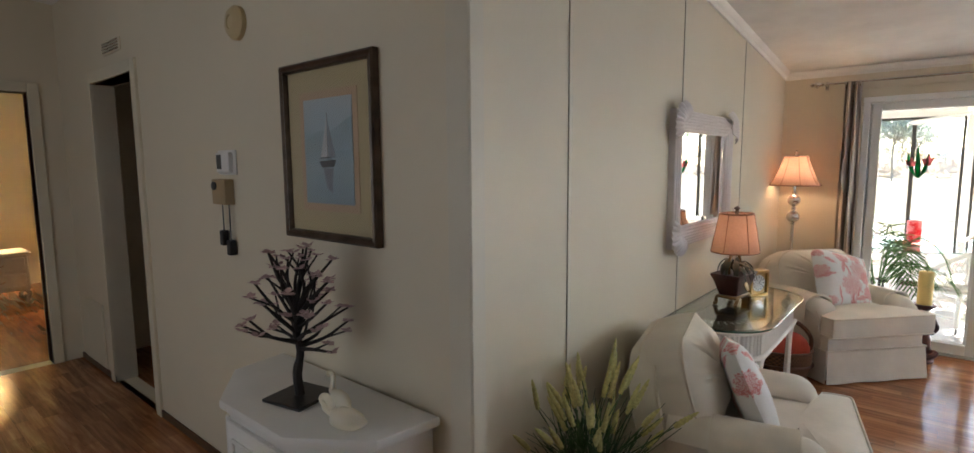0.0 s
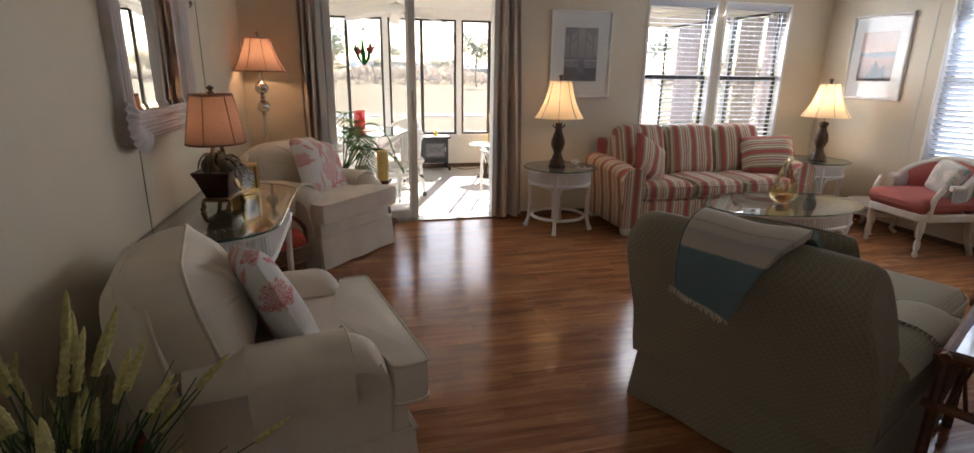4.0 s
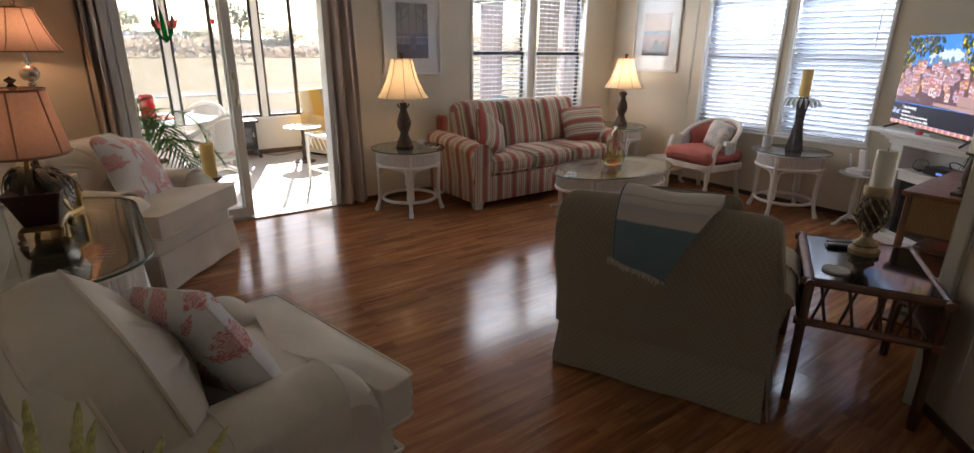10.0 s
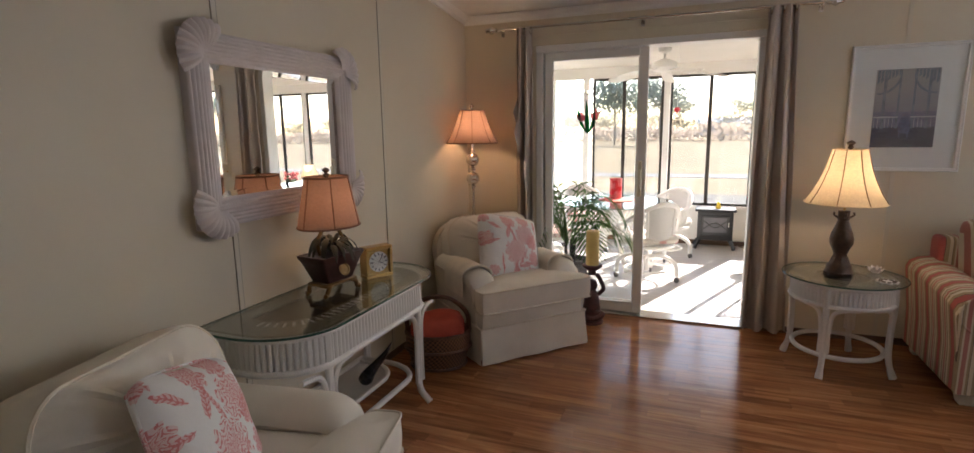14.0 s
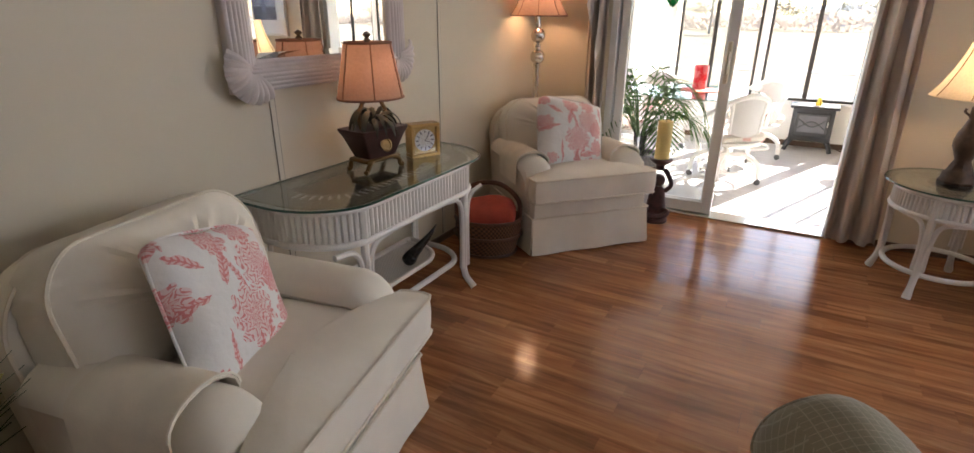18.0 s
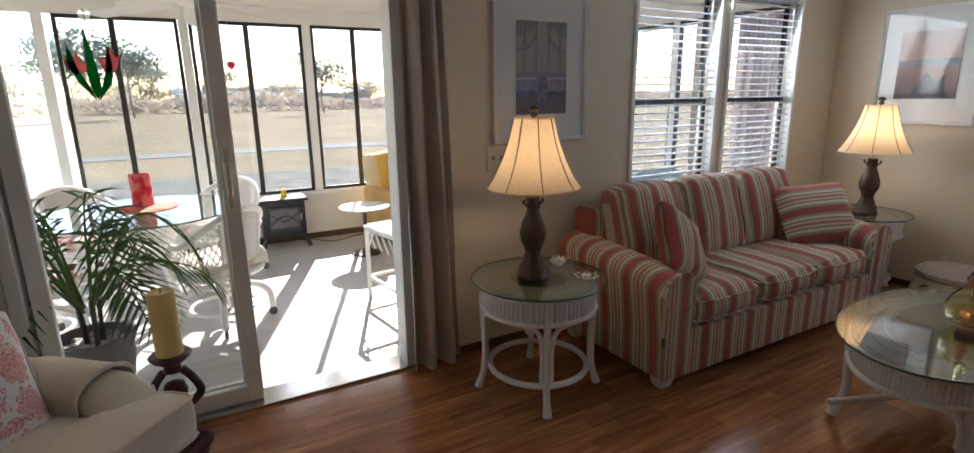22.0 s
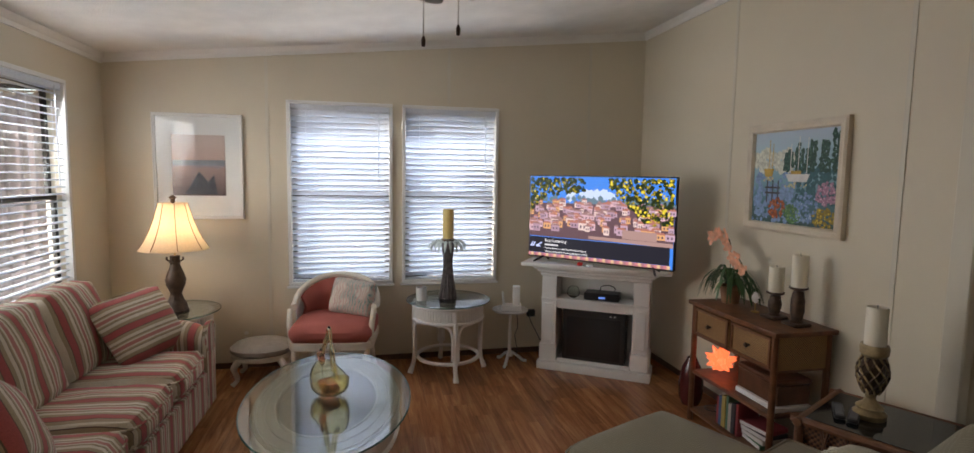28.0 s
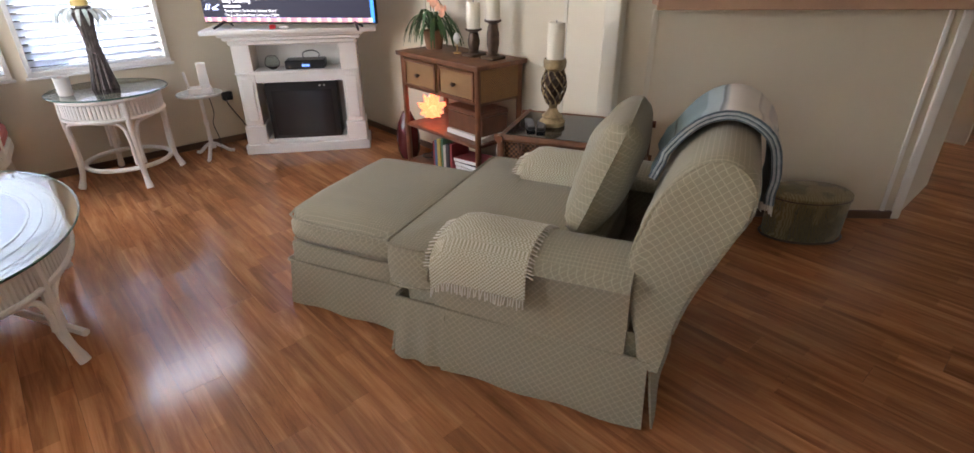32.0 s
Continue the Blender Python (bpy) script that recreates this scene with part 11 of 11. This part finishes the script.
for k in range(26):
    a, r, h = rng.uniform(0, 6.28), rng.uniform(0.03, 0.13), rng.uniform(0.30, 0.42)
    tip = Vector((r * math.cos(a), r * math.sin(a), h))
    bits.append(tube([(0, 0, 0.18), tip], 0.004, 5))
    fl2.append(put(lathe([(0.001, -0.02), (0.022, -0.005), (0.02, 0.01), (0.001, 0.02)], 7), *tip))
part("stems", join(*bits), LEAF, fv)
part("blooms", join(*fl2), material("pink_bloom", (0.70, 0.20, 0.22), 0.8, var=0.2), fv)
pst = thing("side_table", "white porch side table under the lamp", "side table", 2.82, 7.92, PZ)
part("top", box(-0.34, 0.34, -0.22, 0.22, 0.47, 0.50, 0.006), WHITE_PAINT, pst)
for sx in (-1, 1):
    for sy in (-1, 1):
        part("leg", rod((sx * 0.30, sy * 0.18, 0), (sx * 0.30, sy * 0.18, 0.47), 0.018, 8), WICKER_WHITE, pst)
BLUE = material("pale_blue_wicker", (0.22, 0.32, 0.36), 0.7, var=0.15, scale=14, bump=0.3, bump_scale=60)
ch = thing("wicker_chair", "rounded pale blue wicker lounge chair on the porch", "armchair", 3.45, 6.25, PZ, 160)
part("seat", put(cushion(0.62, 0.60, 0.16, puff=0.2), 0, 0, 0.40), BLUE, ch)
part("base", lathe([(0.24, 0.0), (0.28, 0.3), (0.30, 0.36)], 24), BLUE, ch)
rows = []
for i in range(23):
    a = math.pi * (-0.05 + 1.1 * i / 22)
    h = 0.55 + 0.36 * max(0, math.sin(a))
    rows.append([(0.34 * math.cos(a), 0.33 * math.sin(a), 0.32 + (h - 0.32) * k / 5) for k in range(6)])
part("back_shell", sheet(rows, 0.03), BLUE, ch)

# stained glass tulip hung on the door glass, porch fan, curtains
tg = thing("suncatcher", "stained-glass tulip suncatcher hung on the sliding door pane", "suncatcher", 0.04, YN + 0.072, 1.38)
GRN, PNK, LEADM = shade_cloth("green_stained_glass", (0.02, 0.34, 0.09), 0.8), shade_cloth("pink_stained_glass", (0.85, 0.36, 0.36), 0.8), BLACK_METAL


def petal(pts, mat, nm):
    a = part(nm, put(extrude(pts, 0, 0.004), 0, 0, 0, 90, 0, 0), mat, tg)
    part("lead_line", tube([(x, -0.002, z) for x, z in pts], 0.0022, 5, closed=True), LEADM, a)


petal([(0, 0.0), (0.015, 0.03), (0.012, 0.10), (0.0, 0.19), (-0.012, 0.25), (-0.020, 0.10), (-0.012, 0.03)], GRN, "leaf")
petal([(-0.005, 0.0), (-0.05, 0.06), (-0.075, 0.13), (-0.07, 0.20), (-0.045, 0.10), (-0.015, 0.03)], GRN, "leaf")
petal([(0.005, 0.0), (0.05, 0.06), (0.06, 0.12), (0.055, 0.20), (0.04, 0.11), (0.015, 0.03)], GRN, "leaf")
petal([(-0.055, 0.09), (-0.02, 0.10), (-0.015, 0.14), (-0.03, 0.13), (-0.045, 0.17), (-0.06, 0.13), (-0.085, 0.15), (-0.075, 0.11)], PNK, "bloom")
petal([(0.035, 0.10), (0.07, 0.10), (0.085, 0.14), (0.10, 0.17), (0.075, 0.15), (0.06, 0.19), (0.045, 0.15), (0.02, 0.15)], PNK, "bloom")
part("cord", rod((0, 0, 0.24), (0, 0, 0.30), 0.0015, 4), LEADM, tg)
part("suction_cup", put(lathe([(0.02, 0), (0.018, 0.006), (0.006, 0.01), (0, 0.012)], 14), 0, 0.0, 0.30, 90, 0, 0), clear_glass("clear_suction_cup"), tg)
hb = thing("hanging_ornament", "small red glass heart hanging in the open doorway", "ornament", 0.62, 7.0, 1.58)
part("heart", put(lathe([(0.001, -0.03), (0.02, -0.01), (0.028, 0.008), (0.018, 0.022), (0.001, 0.018)], 12), 0, 0, 0), material("red_glass_heart", (0.55, 0.03, 0.05), 0.2), hb)
part("thread", rod((0, 0, 0.015), (0, 0, 0.62), 0.0012, 4), WHITE_PAINT, hb)
pf = thing("ceiling_fan", "white porch ceiling fan hanging from a short rod", "ceiling fan", 0.465, 7.365, 0)
part("canopy", lathe([(0.02, 2.14), (0.06, 2.165), (0.07, 2.2)], 20), WHITE_PAINT, pf)
part("downrod", rod((0, 0, 2.08), (0, 0, 2.16), 0.012, 8), WHITE_PAINT, pf)
part("motor", lathe([(0.04, 1.965), (0.10, 1.98), (0.125, 2.01), (0.115, 2.06), (0.04, 2.09)], 24), WHITE_PAINT, pf)
for k in range(5):
    a = 72 * k + 16
    bm = extrude([(0.15, -0.05), (0.30, -0.06), (0.58, -0.066), (0.63, 0.0), (0.58, 0.066), (0.30, 0.06), (0.15, 0.05)], -0.004, 0.004)
    bm.transform(pose(0, 0, 2.0, 0, 0, a) @ pose(0, 0, 0, 14, 8, 0))
    part("blade", bm, WHITE_PAINT, pf)
SHEER = shade_cloth("lilac_grey_sheer", (0.60, 0.55, 0.56), 0.45)


def porch_curtain(p0, p1, mat, label, folds, amp=0.03):
    """A hanging panel from p0 to p1 (x, y) in even folds."""
    c = thing("curtain", label, "curtain", group="porch curtains")
    p0, p1 = Vector(p0), Vector(p1)
    d = (p1 - p0).normalized()
    nrm = Vector((-d.y, d.x))
    rows = []
    for k in range(7):
        row = []
        for i in range(folds * 10 + 1):
            u = i / (folds * 10)
            q = p0.lerp(p1, u) + nrm * amp * (1 + 0.3 * (1 - k / 6)) * math.sin(2 * math.pi * folds * u + 0.3 * k)
            row.append((q.x, q.y, PZ + 0.03 + 2.02 * k / 6))
        rows.append(row)
    part("panel", sheet(rows, 0.003), mat, c)
    return c


porch_curtain((PE - 0.09, 6.42), (PE - 0.09, 6.80), CURTAIN, "taupe grommet curtain panel at the porch end windows", 4)
porch_curtain((PE - 0.08, 5.74), (PE - 0.08, 6.36), SHEER, "lilac-grey sheer curtain panel at the porch end windows", 7, 0.02)
porch_curtain((PE - 0.08, 7.62), (PE - 0.08, 8.18), SHEER, "lilac-grey sheer curtain panel at the porch end windows", 6, 0.02)
porch_curtain((4.22, PY - 0.08), (4.46, PY - 0.08), SHEER, "lilac-grey curtain panel in the porch corner", 3)
prd = thing("curtain_rod", "slim nickel curtain rod over the porch end windows", "curtain rod")
part("rod", rod((PE - 0.085, 5.70, 2.0), (PE - 0.085, 8.70, 2.0), 0.009, 8), CHROME, prd)
for y in (5.71, 7.16, 8.69):
    part("bracket", box(PE - 0.095, PE, y - 0.008, y + 0.008, 1.985, 1.995), CHROME, prd)

# ---- outside ----
PATHM = material("pale_concrete_path", (0.34, 0.33, 0.31), 0.9, var=0.08, scale=2, bump=0.1)
structure("path", box(-80, 90, 22.2, 23.6, -0.36, -0.335), PATHM, "pale concrete cart path across the lawn", "path")
structure("sand_patch", extrude([(-3 + 9 * math.cos(a) * (1 + 0.15 * math.sin(3 * a)), 15.0 + 2.6 * math.sin(a) * (1 + 0.2 * math.cos(2 * a))) for a in [2 * math.pi * i / 40 for i in range(40)]], -0.36, -0.342), material("sandy_soil", (0.24, 0.22, 0.18), 0.95, var=0.5, scale=2.5, bump=0.2), "sandy bare patch in the lawn", "ground")
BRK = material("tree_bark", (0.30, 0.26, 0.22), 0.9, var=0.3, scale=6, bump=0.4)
# foliage colours paled to carry the distance haze over backlit crowns
FOL = [shade_cloth("hazed_tree_foliage", c, 0.5) for c in ((0.40, 0.41, 0.33), (0.27, 0.31, 0.27), (0.46, 0.41, 0.33))]
rng = random.Random(31)


def tree(x, y, h, spread, trunk_share, fol, label):
    t = thing("tree", label, "tree", x, y, -0.35)
    part("trunk", tube(spline([(0, 0, 0), (0.1 * rng.uniform(-1, 1), 0, h * 0.3), (0.2 * rng.uniform(-1, 1), 0, h * 0.85)], 4), [h * 0.014] * 4 + [h * 0.011] * 3 + [h * 0.006] * 2, 8), BRK, t)
    tips = []
    for k in range(9):
        a = rng.uniform(0, 6.28)
        z0 = h * rng.uniform(trunk_share, 0.8)
        tip = Vector((spread * rng.uniform(0.3, 0.8) * math.cos(a), spread * rng.uniform(0.3, 0.8) * math.sin(a), z0 + h * rng.uniform(0.02, 0.2)))
        part("limb", tube(spline([(0, 0, z0 - h * 0.1), tip * 0.5 + Vector((0, 0, z0 * 0.48)), tip], 3), [h * 0.009] * 4 + [h * 0.004] * 3, 6), BRK, t)
        tips.append(tip)
    verts, faces = [], []
    for k in range(1500):
        c = rng.choice(tips)
        p = c + Vector((rng.gauss(0, spread * 0.26), rng.gauss(0, spread * 0.26), rng.gauss(0, h * 0.07)))
        s = h * rng.uniform(0.014, 0.034)
        u = Vector((rng.uniform(-1, 1), rng.uniform(-1, 1), rng.uniform(-1, 1))).normalized()
        v = u.orthogonal().normalized()
        b0 = len(verts)
        verts += [p - u * s, p + v * s * 0.6, p + u * s, p - v * s * 0.6]
        faces.append((b0, b0 + 1, b0 + 2, b0 + 3))
    me = bpy.data.meshes.new("crown")
    me.from_pydata([tuple(v) for v in verts], [], faces)
    me.materials.append(fol)
    ob = new("crown", me)
    ob.parent = t
    return t


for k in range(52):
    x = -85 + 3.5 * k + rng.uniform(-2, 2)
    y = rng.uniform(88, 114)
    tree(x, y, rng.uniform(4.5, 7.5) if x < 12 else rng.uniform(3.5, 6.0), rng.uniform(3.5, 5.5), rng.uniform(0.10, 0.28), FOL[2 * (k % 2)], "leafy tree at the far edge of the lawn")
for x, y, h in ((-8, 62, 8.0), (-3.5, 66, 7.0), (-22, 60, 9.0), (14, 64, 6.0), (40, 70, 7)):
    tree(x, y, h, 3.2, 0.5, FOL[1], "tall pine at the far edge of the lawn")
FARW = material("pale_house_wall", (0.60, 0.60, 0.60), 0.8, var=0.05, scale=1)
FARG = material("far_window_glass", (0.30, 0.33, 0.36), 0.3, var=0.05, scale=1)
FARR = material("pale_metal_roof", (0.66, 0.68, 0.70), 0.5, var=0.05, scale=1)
for x, y, w in ((-46, 132, 16), (10, 134, 20), (30, 130, 16), (66, 134, 18)):
    h = thing("house", "low white house with a pale roof far across the lawn", "house", x, y, -0.35)
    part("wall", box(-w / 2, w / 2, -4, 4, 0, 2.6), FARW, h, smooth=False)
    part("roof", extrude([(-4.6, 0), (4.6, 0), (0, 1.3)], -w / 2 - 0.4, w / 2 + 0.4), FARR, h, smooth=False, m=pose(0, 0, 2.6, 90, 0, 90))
    for k in range(5):
        part("window", box(-w / 2 + 1.2 + k * (w - 3.4) / 4, -w / 2 + 2.2 + k * (w - 3.4) / 4, -4.05, -3.98, 1.2, 1.9), FARG, h, smooth=False)
verts, faces = [], []
for k in range(14000):
    x = rng.uniform(-170, 170)
    top = 1.9 + 1.3 * noise.noise(Vector((x * 0.06, 1, 0))) + 0.8 * noise.noise(Vector((x * 0.3, 5, 0)))
    p = Vector((x, rng.uniform(80, 87), -0.3 + max(0.4, top) * rng.random() ** 0.7))
    u = Vector((rng.uniform(-1, 1), rng.uniform(-0.4, 0.4), rng.uniform(-1, 1))).normalized() * rng.uniform(0.15, 0.45)
    v = u.cross(Vector((0, 1, 0.2))).normalized() * u.length * 0.6
    b0 = len(verts)
    verts += [tuple(p - u), tuple(p + v), tuple(p + u), tuple(p - v)]
    faces.append((b0, b0 + 1, b0 + 2, b0 + 3))
me = bpy.data.meshes.new("scrub")
me.from_pydata(verts, [], faces)
# scrub brown lightened in its colour against the backlight and for haze
me.materials.append(shade_cloth("hazed_winter_scrub", (0.56, 0.47, 0.39), 0.5))
tagged(new("scrub", me), "brownish winter scrub and hedges, paled with haze, far across the lawn", "shrubs", kind="stuff")

# neighbouring house seen through the blinds
nh = thing("house", "neighbouring house beyond the side windows, white siding tinted blue as in shade", "house", 9.2, 2.4, -0.35)
# white siding tinted blue-grey: the cool light of shade is in its colour
SIDING = material("blue_tinted_siding", (0.50, 0.58, 0.68), 0.5, var=0.03, scale=2)
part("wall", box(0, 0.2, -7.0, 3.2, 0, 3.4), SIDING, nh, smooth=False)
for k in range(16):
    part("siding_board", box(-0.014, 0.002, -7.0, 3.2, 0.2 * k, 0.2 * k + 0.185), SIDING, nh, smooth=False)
part("roof_edge", box(-0.5, 0.3, -7.2, 3.4, 3.4, 3.55), FARR, nh, smooth=False)
part("window", box(-0.03, 0.02, -1.2, -0.2, 1.2, 2.5), BLACK, nh, smooth=False)
structure("side_ground", box(XE + T, 60, -40, PY + 0.12, -0.5, -0.35), LAWN, "lawn beside the house", "ground")
structure("rear_ground", box(-200, XE + T, -200, -2.72, -0.5, -0.35), LAWN, "lawn behind the house", "ground")

# ---- laminate planks ----
def plank_mesh(L, W):
    bm = box(0, L - 0.0008, 0, W - 0.0007, -0.008, 0.0, 0.0)
    me = bpy.data.meshes.new("plank")
    bm.to_mesh(me)
    bm.free()
    me.materials.append(FLOOR_WOOD)
    return me


PW, PL = 0.128, 1.22
shared = {}
rng = random.Random(77)
y = YN
while y > -2.6:
    y0 = max(y - PW, -2.6)
    x_min, x_max = (XW, XE) if y0 > YH else (-5.0, XE)
    x = x_min - rng.uniform(0, PL)
    while x < x_max:
        a, b = max(x, x_min), min(x + PL, x_max)
        if b - a > 0.01:
            key = (round(b - a, 3), round(y - y0, 3))
            if key not in shared:
                shared[key] = plank_mesh(*key)
            o = new("plank", shared[key])
            o.location = (a, y0, 0)
            o.parent = sub_floor
        x += PL
    y = y0
